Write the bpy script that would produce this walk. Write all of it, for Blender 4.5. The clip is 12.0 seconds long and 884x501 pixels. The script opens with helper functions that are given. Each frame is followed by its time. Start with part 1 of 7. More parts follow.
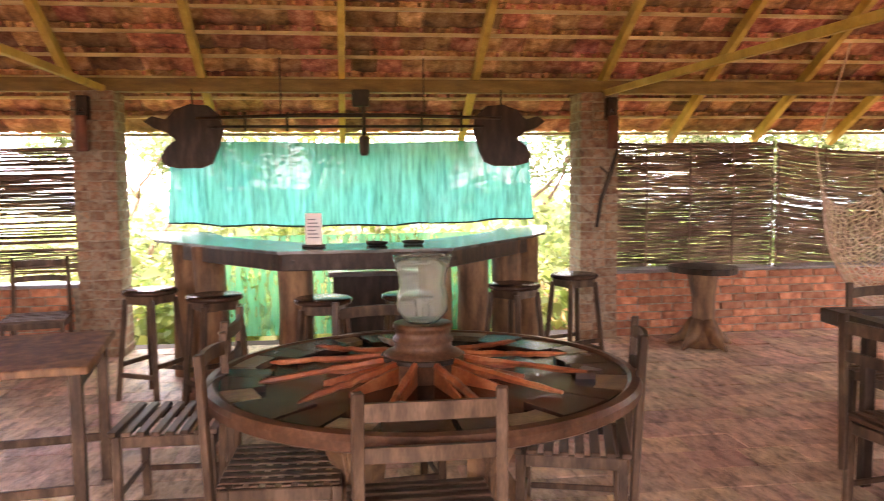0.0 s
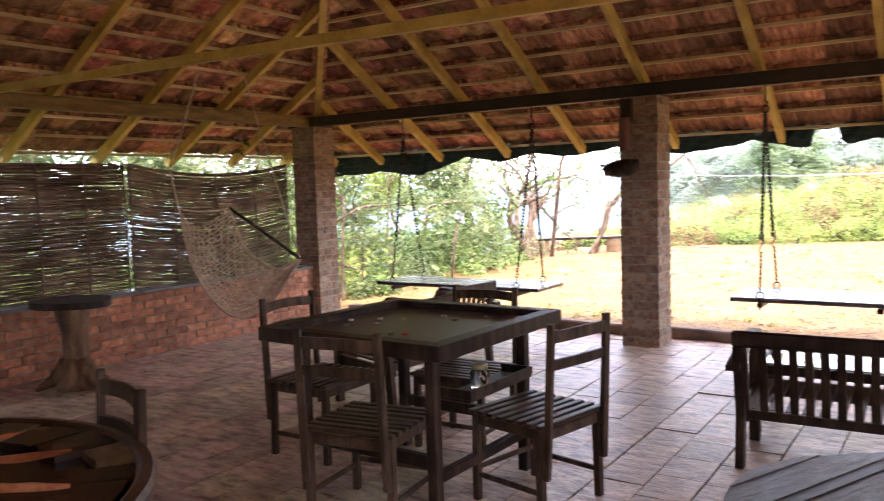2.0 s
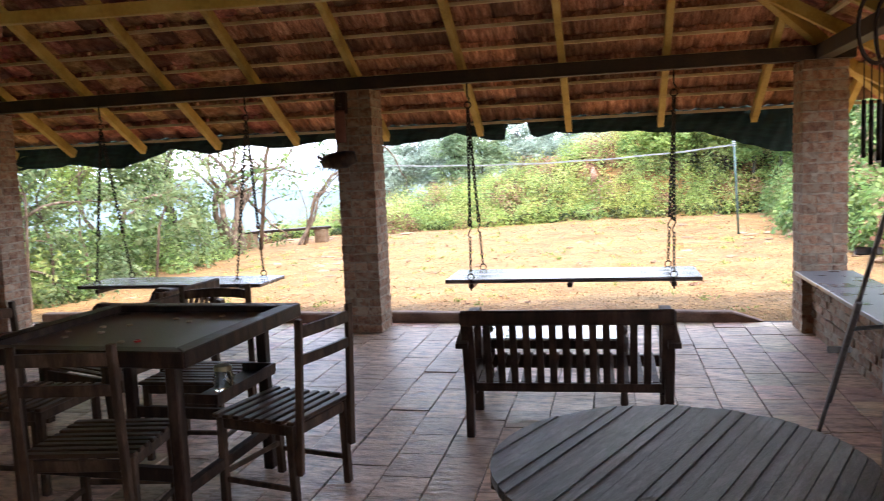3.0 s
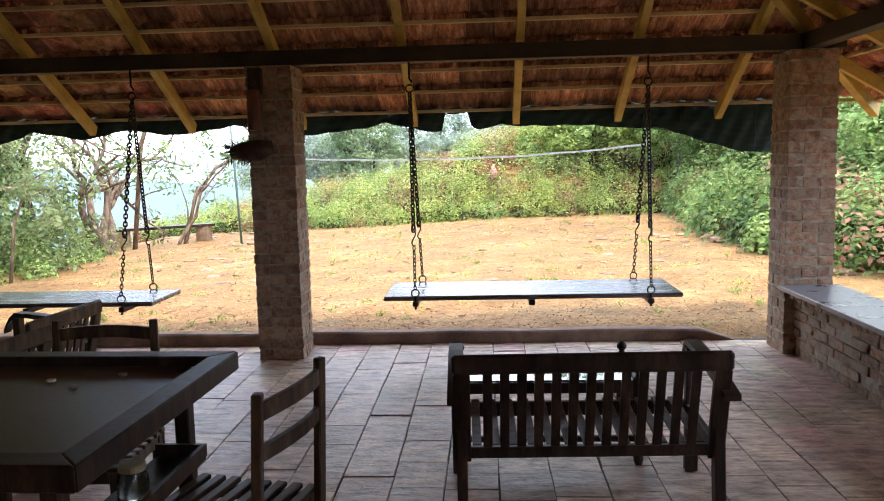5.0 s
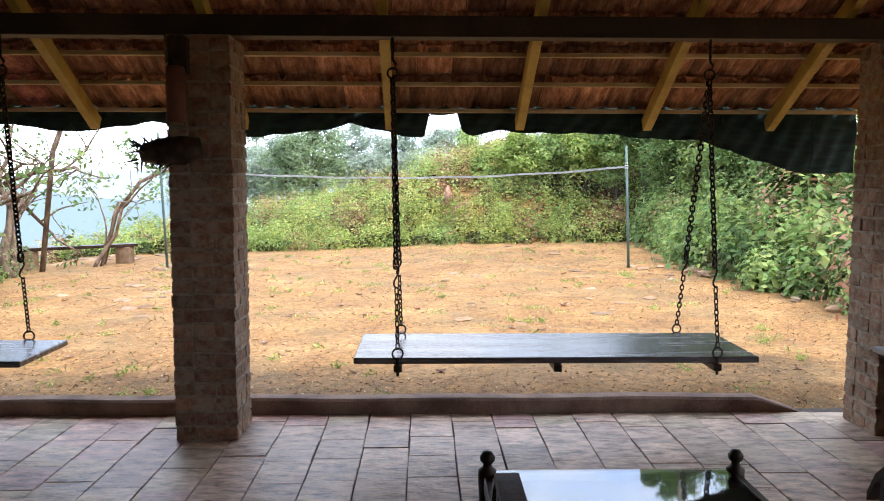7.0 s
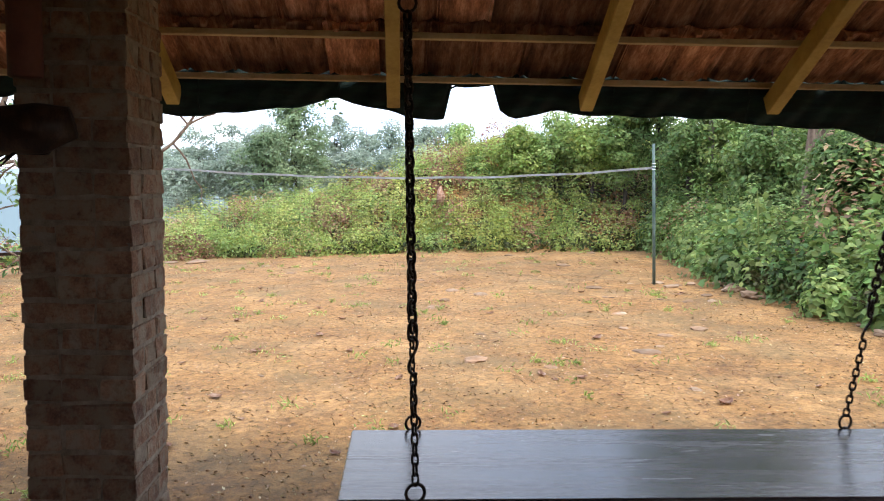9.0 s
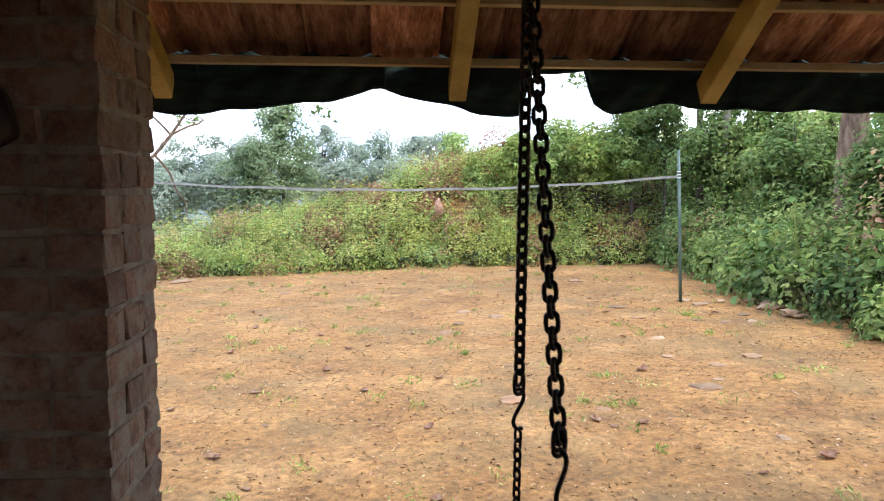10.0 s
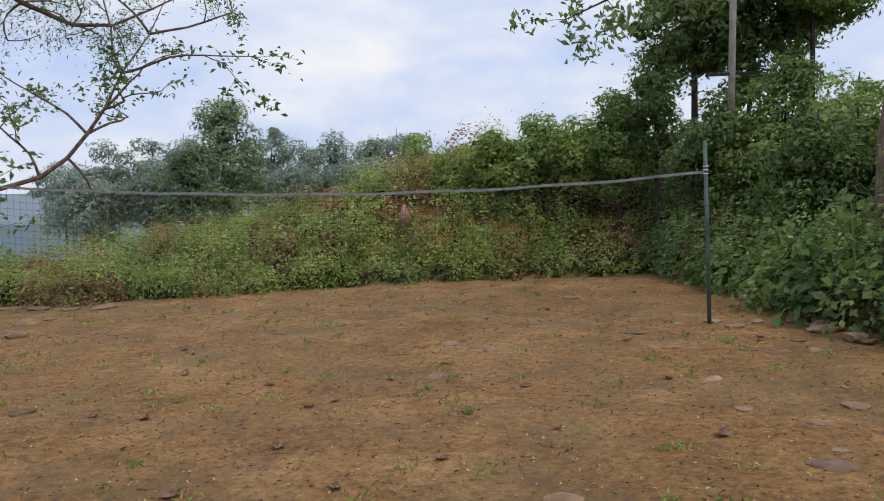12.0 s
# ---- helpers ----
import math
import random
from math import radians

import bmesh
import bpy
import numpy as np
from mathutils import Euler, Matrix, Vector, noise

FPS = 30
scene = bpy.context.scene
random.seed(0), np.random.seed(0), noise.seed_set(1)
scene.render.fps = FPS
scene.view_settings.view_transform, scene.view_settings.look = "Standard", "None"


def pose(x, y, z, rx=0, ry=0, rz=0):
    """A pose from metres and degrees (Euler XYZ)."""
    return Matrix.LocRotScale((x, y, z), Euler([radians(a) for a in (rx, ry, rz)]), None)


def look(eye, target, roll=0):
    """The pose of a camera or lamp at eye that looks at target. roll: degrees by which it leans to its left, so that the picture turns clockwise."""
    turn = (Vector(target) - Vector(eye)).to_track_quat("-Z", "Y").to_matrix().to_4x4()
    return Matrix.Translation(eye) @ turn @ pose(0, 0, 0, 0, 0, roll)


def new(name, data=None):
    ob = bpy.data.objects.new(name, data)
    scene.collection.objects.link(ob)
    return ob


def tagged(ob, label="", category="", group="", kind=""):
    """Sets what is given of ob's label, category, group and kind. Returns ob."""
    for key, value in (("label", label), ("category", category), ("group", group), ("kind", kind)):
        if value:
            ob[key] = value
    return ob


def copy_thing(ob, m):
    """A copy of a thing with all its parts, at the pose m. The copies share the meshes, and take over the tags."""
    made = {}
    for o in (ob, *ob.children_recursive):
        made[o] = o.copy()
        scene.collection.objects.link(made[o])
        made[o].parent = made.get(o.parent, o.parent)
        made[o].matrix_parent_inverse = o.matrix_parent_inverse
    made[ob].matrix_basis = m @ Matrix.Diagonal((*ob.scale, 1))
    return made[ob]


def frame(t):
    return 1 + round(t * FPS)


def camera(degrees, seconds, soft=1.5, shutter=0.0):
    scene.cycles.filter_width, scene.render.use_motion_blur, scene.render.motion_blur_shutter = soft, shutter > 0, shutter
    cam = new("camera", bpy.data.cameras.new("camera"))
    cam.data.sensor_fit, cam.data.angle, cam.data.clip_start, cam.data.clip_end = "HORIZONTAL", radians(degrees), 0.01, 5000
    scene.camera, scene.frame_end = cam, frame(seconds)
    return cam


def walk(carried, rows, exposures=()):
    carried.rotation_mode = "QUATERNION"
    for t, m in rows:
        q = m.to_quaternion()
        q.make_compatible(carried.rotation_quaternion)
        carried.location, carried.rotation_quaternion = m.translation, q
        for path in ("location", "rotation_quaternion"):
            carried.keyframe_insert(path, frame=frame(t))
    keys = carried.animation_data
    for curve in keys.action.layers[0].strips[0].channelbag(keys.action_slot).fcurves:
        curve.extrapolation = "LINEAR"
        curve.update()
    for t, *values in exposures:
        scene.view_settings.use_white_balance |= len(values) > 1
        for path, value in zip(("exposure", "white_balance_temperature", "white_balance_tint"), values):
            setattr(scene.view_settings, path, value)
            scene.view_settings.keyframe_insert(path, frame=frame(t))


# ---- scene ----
cam = camera(58.5, 12.0, soft=1.0, shutter=0.22)
PATH = [
    (0, (3.277, -6.557, 1.483), (1.301, -6.298, 1.308), -0.6),
    (0.5, (3.113, -6.715, 1.517), (1.256, -5.997, 1.336), -0.5),
    (1, (2.989, -6.854, 1.515), (1.308, -5.786, 1.332), -1.0),
    (1.5, (2.792, -6.909, 1.504), (1.352, -5.531, 1.344), -1.4),
    (2, (2.637, -6.938, 1.503), (1.534, -5.277, 1.346), -1.8),
    (2.5, (2.51, -7.0, 1.511), (1.792, -5.142, 1.333), -3.1),
    (3, (2.481, -7.02, 1.523), (2.061, -5.076, 1.315), -2.5),
    (3.2, (2.406, -6.977, 1.545), (2.096, -5.014, 1.323), -2.2),
    (5, (1.8, -5.986, 1.54), (1.688, -4.002, 1.309), -1.4),
    (5.5, (1.651, -5.632, 1.492), (1.553, -3.645, 1.289), -1.1),
    (6, (1.478, -5.278, 1.496), (1.48, -3.287, 1.306), -0.8),
    (6.5, (1.412, -4.857, 1.478), (1.424, -2.865, 1.303), -0.7),
    (8.3, (1.405, -3.243, 1.473), (1.573, -1.258, 1.293), 2.6),
    (8.5, (1.355, -3.067, 1.486), (1.52, -1.082, 1.303), 2.5),
    (9, (1.238, -2.577, 1.495), (1.332, -0.587, 1.319), 0.7),
    (9.5, (1.088, -2.113, 1.499), (1.176, -0.122, 1.337), 0.6),
    (10, (0.933, -1.651, 1.514), (1.071, 0.338, 1.364), 0.1),
    (10.5, (0.886, -1.148, 1.514), (1.025, 0.842, 1.378), -0.2),
    (11, (0.82, -0.662, 1.498), (1.03, 1.322, 1.361), -0.6),
    (11.5, (0.823, -0.124, 1.462), (1.061, 1.857, 1.332), -1.0),
    (12, (0.805, 0.344, 1.462), (1.061, 2.323, 1.331), -0.8),
]
walk(cam, [(t, look(eye, target, roll)) for t, eye, target, roll in PATH],
     exposures=[(0, 3.0, 8600, 30), (0.5, 3.0, 8600, 30), (1.0, 2.82, 8400, 30), (1.5, 2.4, 7500, 27), (2.0, 1.75, 7000, 22), (2.5, 1.3, 6700, 16),
                (3.2, 1.1, 6500, 12), (5.0, 0.85, 6700, 10), (6.5, 0.7, 6700, 10), (8.3, 0.12, 6700, 10), (10.5, 0.08, 6600, 10), (11.0, -0.2, 6600, 10),
                (11.4, -0.7, 6600, 10), (11.8, -1.42, 6800, 10), (12, -1.52, 6800, 10)])

# ---- light: hazy bright sky and a soft high sun ----
SUN_EL, SUN_ROT = 62.0, 134.0
world = bpy.data.worlds.new("world")
scene.world = world
world.use_nodes = True
wn, wl = world.node_tree.nodes, world.node_tree.links
wn.clear()
w_out = wn.new("ShaderNodeOutputWorld")
w_bg = wn.new("ShaderNodeBackground")
w_sky = wn.new("ShaderNodeTexSky")
w_sky.sky_type = "NISHITA"
w_sky.sun_disc = False
w_sky.sun_elevation, w_sky.sun_rotation = radians(SUN_EL), radians(SUN_ROT)
w_sky.air_density, w_sky.dust_density, w_sky.ozone_density = 1.2, 3.0, 1.5
w_co = wn.new("ShaderNodeTexCoord")
w_map = wn.new("ShaderNodeMapping")
w_map.inputs["Scale"].default_value = (2.2, 2.2, 5.0)
w_noise = wn.new("ShaderNodeTexNoise")
w_noise.inputs["Scale"].default_value = 1.6
w_noise.inputs["Detail"].default_value = 7
w_noise.inputs["Roughness"].default_value = 0.55
w_ramp = wn.new("ShaderNodeValToRGB")
w_ramp.color_ramp.elements[0].position = 0.36
w_ramp.color_ramp.elements[0].color = (0.5, 0.65, 0.95, 1)
w_ramp.color_ramp.elements[1].position = 0.68
w_ramp.color_ramp.elements[1].color = (1.0, 1.0, 1.0, 1)
w_mix = wn.new("ShaderNodeMixRGB")
w_mix.inputs["Fac"].default_value = 0.88
w_cloud = wn.new("ShaderNodeMixRGB")
w_cloud.blend_type = "MULTIPLY"
w_cloud.inputs["Fac"].default_value = 1.0
w_cloud.inputs["Color2"].default_value = (19.0, 19.6, 21.0, 1)
w_bg.inputs["Strength"].default_value = 0.15
wl.new(w_co.outputs["Generated"], w_map.inputs["Vector"])
wl.new(w_map.outputs["Vector"], w_noise.inputs["Vector"])
wl.new(w_noise.outputs["Fac"], w_ramp.inputs["Fac"])
wl.new(w_ramp.outputs["Color"], w_cloud.inputs["Color1"])
wl.new(w_cloud.outputs["Color"], w_mix.inputs["Color2"])
wl.new(w_sky.outputs["Color"], w_mix.inputs["Color1"])
wl.new(w_mix.outputs["Color"], w_bg.inputs["Color"])
wl.new(w_bg.outputs["Background"], w_out.inputs["Surface"])

sun_data = bpy.data.lights.new("sun", "SUN")
sun_data.energy, sun_data.angle, sun_data.color = 3.4, radians(14), (1.0, 0.95, 0.87)
sun = new("sun", sun_data)
az = radians(SUN_ROT)
sun.matrix_world = look((0, 0, 30), Vector((0, 0, 30)) - Vector((math.sin(az) * math.cos(radians(SUN_EL)), math.cos(az) * math.cos(radians(SUN_EL)), math.sin(radians(SUN_EL)))))


# ---- materials ----
def material(name, stops, rough=0.7, metal=0.0, scale=6.0, stretch=(1, 1, 1), detail=6.0, bump=0.25, fine=60.0, vary=0.25,
             island=False, spots=None, spec=0.5, crisp=0.5):
    """stops: colours from dark to light, spread by noise at two scales. vary: how far whole pieces differ. spots: (colour, scale, from, to) of stains or wear."""
    m = bpy.data.materials.new(name)
    m.use_nodes = True
    nodes, links = m.node_tree.nodes, m.node_tree.links
    bsdf = nodes["Principled BSDF"]
    bsdf.inputs["Roughness"].default_value, bsdf.inputs["Metallic"].default_value = rough, metal
    bsdf.inputs["Specular IOR Level"].default_value = spec
    co = nodes.new("ShaderNodeTexCoord")
    mp = nodes.new("ShaderNodeMapping")
    mp.inputs["Scale"].default_value = stretch
    info = nodes.new("ShaderNodeObjectInfo")
    add = nodes.new("ShaderNodeVectorMath")
    add.operation = "MULTIPLY_ADD"
    links.new(co.outputs["Object"], mp.inputs["Vector"])
    comb = nodes.new("ShaderNodeCombineXYZ")
    for k in range(3):
        links.new(info.outputs["Random"], comb.inputs[k])
    links.new(comb.outputs["Vector"], add.inputs[0])
    add.inputs[1].default_value = (37.0, 53.0, 71.0)
    links.new(mp.outputs["Vector"], add.inputs[2])
    big = nodes.new("ShaderNodeTexNoise")
    big.inputs["Scale"].default_value, big.inputs["Detail"].default_value = scale, detail
    big.inputs["Roughness"].default_value = crisp
    small = nodes.new("ShaderNodeTexNoise")
    small.inputs["Scale"].default_value, small.inputs["Detail"].default_value = fine, 4
    for n in (big, small):
        links.new(add.outputs["Vector"], n.inputs["Vector"])
    mixf = nodes.new("ShaderNodeMath")
    mixf.operation = "MULTIPLY_ADD"
    mixf.inputs[1].default_value = 0.4
    scale_big = nodes.new("ShaderNodeMath")
    scale_big.operation = "MULTIPLY_ADD"
    scale_big.inputs[1].default_value, scale_big.inputs[2].default_value = 1.25, -0.325
    links.new(big.outputs["Fac"], scale_big.inputs[0])
    links.new(small.outputs["Fac"], mixf.inputs[0])
    links.new(scale_big.outputs[0], mixf.inputs[2])
    ramp = nodes.new("ShaderNodeValToRGB")
    els = ramp.color_ramp.elements
    while len(els) < len(stops):
        els.new(0.5)
    for k, c in enumerate(stops):
        els[k].position = 0.25 + 0.5 * k / max(1, len(stops) - 1)
        els[k].color = (*c, 1)
    links.new(mixf.outputs[0], ramp.inputs["Fac"])
    colour = ramp.outputs["Color"]
    if spots:
        sc, ssc, lo, hi = spots
        sn = nodes.new("ShaderNodeTexNoise")
        sn.inputs["Scale"].default_value, sn.inputs["Detail"].default_value = ssc, 8
        sn.inputs["Roughness"].default_value = 0.65
        links.new(add.outputs["Vector"], sn.inputs["Vector"])
        rng = nodes.new("ShaderNodeMapRange")
        rng.inputs["From Min"].default_value, rng.inputs["From Max"].default_value = lo, hi
        links.new(sn.outputs["Fac"], rng.inputs["Value"])
        mx = nodes.new("ShaderNodeMixRGB")
        mx.inputs["Color2"].default_value = (*sc, 1)
        links.new(rng.outputs["Result"], mx.inputs["Fac"])
        links.new(colour, mx.inputs["Color1"])
        colour = mx.outputs["Color"]
    if vary:
        hsv = nodes.new("ShaderNodeHueSaturation")
        vr = nodes.new("ShaderNodeMapRange")
        vr.inputs["To Min"].default_value, vr.inputs["To Max"].default_value = 1 - vary, 1 + vary
        if island:
            geo = nodes.new("ShaderNodeNewGeometry")
            links.new(geo.outputs["Random Per Island"], vr.inputs["Value"])
            hr = nodes.new("ShaderNodeMapRange")
            hr.inputs["To Min"].default_value, hr.inputs["To Max"].default_value = 0.47, 0.53
            mul = nodes.new("ShaderNodeMath")
            mul.operation = "MULTIPLY"
            mul.inputs[1].default_value = 17.3
            fr = nodes.new("ShaderNodeMath")
            fr.operation = "FRACT"
            links.new(geo.outputs["Random Per Island"], mul.inputs[0])
            links.new(mul.outputs[0], fr.inputs[0])
            links.new(fr.outputs[0], hr.inputs["Value"])
            links.new(hr.outputs["Result"], hsv.inputs["Hue"])
        else:
            links.new(info.outputs["Random"], vr.inputs["Value"])
        links.new(vr.outputs["Result"], hsv.inputs["Value"])
        links.new(colour, hsv.inputs["Color"])
        colour = hsv.outputs["Color"]
    links.new(colour, bsdf.inputs["Base Color"])
    rr = nodes.new("ShaderNodeMapRange")
    rr.inputs["To Min"].default_value, rr.inputs["To Max"].default_value = max(0.05, rough - 0.15), min(1, rough + 0.15)
    links.new(big.outputs["Fac"], rr.inputs["Value"])
    links.new(rr.outputs["Result"], bsdf.inputs["Roughness"])
    if bump:
        bp = nodes.new("ShaderNodeBump")
        bp.inputs["Strength"].default_value, bp.inputs["Distance"].default_value = bump, 0.01
        links.new(mixf.outputs[0], bp.inputs["Height"])
        links.new(bp.outputs["Normal"], bsdf.inputs["Normal"])
    return m


def leafy(name, stops, vary=0.4, through_light=0.5):
    m = material(name, stops, rough=0.55, scale=0.6, fine=3.0, bump=0, vary=vary, island=True, spec=0.3)
    nodes, links = m.node_tree.nodes, m.node_tree.links
    bsdf = nodes["Principled BSDF"]
    tr = nodes.new("ShaderNodeBsdfTranslucent")
    mix = nodes.new("ShaderNodeMixShader")
    mix.inputs["Fac"].default_value = through_light
    src = bsdf.inputs["Base Color"].links[0].from_socket
    links.new(src, tr.inputs["Color"])
    links.new(bsdf.outputs["BSDF"], mix.inputs[1])
    links.new(tr.outputs["BSDF"], mix.inputs[2])
    links.new(mix.outputs["Shader"], nodes["Material Output"].inputs["Surface"])
    return m


M_BRICK = material("brick", [(0.09, 0.045, 0.029), (0.25, 0.135, 0.082), (0.4, 0.26, 0.17)], 0.92, scale=13, fine=110, crisp=0.72, detail=10, bump=1.0, vary=0.24,
                   spots=((0.31, 0.25, 0.18), 15, 0.45, 0.6))
M_BRICK_RED = material("red_brick", [(0.28, 0.1, 0.055), (0.48, 0.19, 0.105), (0.6, 0.31, 0.19)], 0.9, scale=12, fine=120, bump=0.5, vary=0.35,
                       spots=((0.3, 0.27, 0.25), 8, 0.6, 0.72))
M_MORTAR = material("mortar", [(0.17, 0.135, 0.1), (0.29, 0.24, 0.18), (0.4, 0.34, 0.26)], 0.95, scale=20, fine=180, bump=0.6, vary=0)
M_FLOOR = material("floor_tile", [(0.17, 0.112, 0.082), (0.55, 0.385, 0.285), (0.8, 0.62, 0.49)], 0.42, scale=4.2, stretch=(1.6, 3.8, 1), fine=15, crisp=0.6, detail=5, bump=0.8, vary=0.24, spec=0.4,
                   spots=((0.55, 0.43, 0.35), 2.3, 0.53, 0.74))
M_FLOOR_REST = material("floor_tile_rest", [(0.17, 0.112, 0.082), (0.55, 0.385, 0.285), (0.8, 0.62, 0.49)], 0.42, scale=4.2, stretch=(1.6, 3.8, 1), fine=15, crisp=0.6, detail=5, bump=0.8, vary=0.24,
                        spec=0.4, island=True, spots=((0.55, 0.43, 0.35), 2.3, 0.53, 0.74))
M_GROUT = material("grout", [(0.05, 0.035, 0.028), (0.1, 0.075, 0.06)], 0.95, scale=30, bump=0.3, vary=0)
M_KERB = material("kerb_cement", [(0.11, 0.062, 0.042), (0.21, 0.13, 0.092), (0.3, 0.21, 0.15)], 0.85, scale=5, fine=80, bump=0.4, vary=0)
M_TILE = material("roof_tile", [(0.11, 0.045, 0.027), (0.38, 0.17, 0.09), (0.64, 0.39, 0.25)], 0.9, scale=11, stretch=(2.5, 0.5, 1), fine=70, crisp=0.65, bump=0.5, vary=0.55)
M_TILE_REST = material("roof_tile_rest", [(0.11, 0.045, 0.027), (0.38, 0.17, 0.09), (0.64, 0.39, 0.25)], 0.9, scale=8, fine=60, crisp=0.65, bump=0.5, vary=0.6, island=True)
M_RAFTER = material("rafter_wood", [(0.36, 0.24, 0.05), (0.52, 0.37, 0.085), (0.62, 0.47, 0.14)], 0.6, scale=5, stretch=(1, 1, 1), fine=50, bump=0.15, vary=0.12)
M_BATTEN = material("batten_wood", [(0.4, 0.3, 0.15), (0.56, 0.45, 0.24), (0.66, 0.56, 0.34)], 0.7, scale=4, fine=50, bump=0.15, vary=0.15)
M_BEAM = material("beam_wood", [(0.01, 0.006, 0.004), (0.022, 0.014, 0.008), (0.045, 0.029, 0.015)], 0.65, scale=4, fine=40, bump=0.2, vary=0.1)
M_OLIVE = material("old_beam_wood", [(0.13, 0.08, 0.025), (0.21, 0.135, 0.04), (0.3, 0.2, 0.07)], 0.65, scale=5, stretch=(3, 0.6, 3), fine=50, bump=0.2, vary=0.1)
M_DARK = material("dark_wood", [(0.014, 0.008, 0.006), (0.034, 0.019, 0.012), (0.075, 0.045, 0.03)], 0.42, scale=6, stretch=(3, 3, 0.7), fine=60, bump=0.15, vary=0.2, spec=0.22)
M_DARKX = material("dark_wood_slat", [(0.016, 0.01, 0.008), (0.043, 0.026, 0.018), (0.1, 0.066, 0.048)], 0.38, scale=6, stretch=(0.7, 4, 4), fine=60, bump=0.18, vary=0.25, spec=0.22)
M_CHAIR = material("chair_wood", [(0.03, 0.017, 0.01), (0.07, 0.041, 0.024), (0.14, 0.088, 0.056)], 0.45, scale=6, stretch=(3, 3, 0.7), fine=60, bump=0.15, vary=0.15, spec=0.22)
M_CHAIRX = material("chair_slat_wood", [(0.03, 0.016, 0.009), (0.07, 0.04, 0.024), (0.15, 0.092, 0.062)], 0.42, scale=6, stretch=(0.7, 4, 4), fine=60, bump=0.15, vary=0.2, spec=0.22)
M_GREYWOOD = material("weathered_wood", [(0.035, 0.032, 0.034), (0.11, 0.1, 0.102), (0.25, 0.235, 0.23)], 0.36, scale=7, stretch=(6, 0.8, 4), fine=60, crisp=0.65, bump=0.5, vary=0.4)
M_BARWOOD = material("bar_wood", [(0.09, 0.05, 0.032), (0.19, 0.11, 0.07), (0.28, 0.18, 0.12)], 0.5, scale=5, stretch=(0.8, 0.8, 3), fine=50, bump=0.2, vary=0.15)
M_TRUNKWOOD = material("trunk_wood", [(0.07, 0.035, 0.018), (0.17, 0.09, 0.045), (0.28, 0.16, 0.08)], 0.7, scale=5, stretch=(3, 3, 0.6), fine=40, bump=0.5, vary=0.15)
M_BARTOP = material("polished_slate", [(0.05, 0.055, 0.055), (0.09, 0.095, 0.095), (0.13, 0.14, 0.14)], 0.16, scale=8, fine=120, bump=0.04, vary=0)
M_SLATE = material("slate_slab", [(0.12, 0.125, 0.135), (0.19, 0.195, 0.21), (0.26, 0.265, 0.28)], 0.3, scale=5, fine=100, bump=0.1, vary=0.1)
M_SPOKE = material("spoke_paint", [(0.13, 0.03, 0.011), (0.3, 0.075, 0.023), (0.5, 0.19, 0.085)], 0.4, scale=7, fine=60, bump=0.15, vary=0.15)
M_RIM = material("rim_wood", [(0.035, 0.016, 0.009), (0.085, 0.04, 0.022), (0.17, 0.09, 0.055)], 0.35, scale=6, fine=60, bump=0.15, vary=0.1, spec=0.22)
M_WHEELTOP = material("wheel_top_wood", [(0.02, 0.011, 0.008), (0.045, 0.024, 0.016), (0.08, 0.047, 0.03)], 0.22, scale=5, fine=50, bump=0.08, vary=0.1, spec=0.22)
M_STONEINSET = material("pebble_inset", [(0.08, 0.055, 0.027), (0.17, 0.13, 0.068), (0.27, 0.22, 0.13)], 0.35, scale=20, fine=120, bump=0.15, vary=0.3)
M_IRON = material("dark_iron", [(0.012, 0.01, 0.009), (0.03, 0.024, 0.02), (0.08, 0.05, 0.035)], 0.5, metal=0.7, scale=30, fine=160, bump=0.3, vary=0.15)
M_CARROM = material("carrom_board", [(0.045, 0.037, 0.03), (0.08, 0.068, 0.056), (0.13, 0.112, 0.095)], 0.36, scale=3, fine=60, bump=0.03, vary=0)
M_COIN = material("carrom_men", [(0.35, 0.28, 0.2), (0.5, 0.42, 0.32)], 0.4, scale=40, bump=0, vary=0.35)
M_RED = material("red_lacquer", [(0.4, 0.02, 0.02), (0.55, 0.04, 0.03)], 0.3, scale=30, bump=0, vary=0)
M_REED = material("reed", [(0.075, 0.05, 0.034), (0.16, 0.108, 0.074), (0.3, 0.22, 0.155)], 0.85, scale=3, fine=90, bump=0.2, vary=0.5, island=True)
M_REED_LIGHT = material("reed_pale", [(0.11, 0.072, 0.05), (0.2, 0.138, 0.094), (0.33, 0.24, 0.17)], 0.85, scale=3, fine=90, bump=0.2, vary=0.4, island=True)
M_ROPE = material("cotton_rope", [(0.42, 0.32, 0.21), (0.56, 0.45, 0.31), (0.66, 0.55, 0.4)], 0.9, scale=20, fine=200, bump=0.2, vary=0.2, island=True)
M_TAPE = material("net_tape", [(0.36, 0.37, 0.36), (0.5, 0.51, 0.5)], 0.85, scale=9, bump=0.05, vary=0)
M_WHITE = material("white_tape", [(0.62, 0.63, 0.64), (0.74, 0.75, 0.76)], 0.8, scale=20, bump=0.05, vary=0)
M_PAPER = material("paper", [(0.66, 0.65, 0.62), (0.78, 0.77, 0.74)], 0.7, scale=10, bump=0, vary=0)
M_INK = material("ink", [(0.2, 0.2, 0.22), (0.26, 0.26, 0.28)], 0.7, scale=10, bump=0, vary=0)
M_NETDARK = material("dark_green_net", [(0.004, 0.012, 0.011), (0.01, 0.03, 0.026), (0.02, 0.055, 0.046)], 0.85, scale=6, stretch=(1, 1, 5), fine=90, bump=0.5, vary=0)
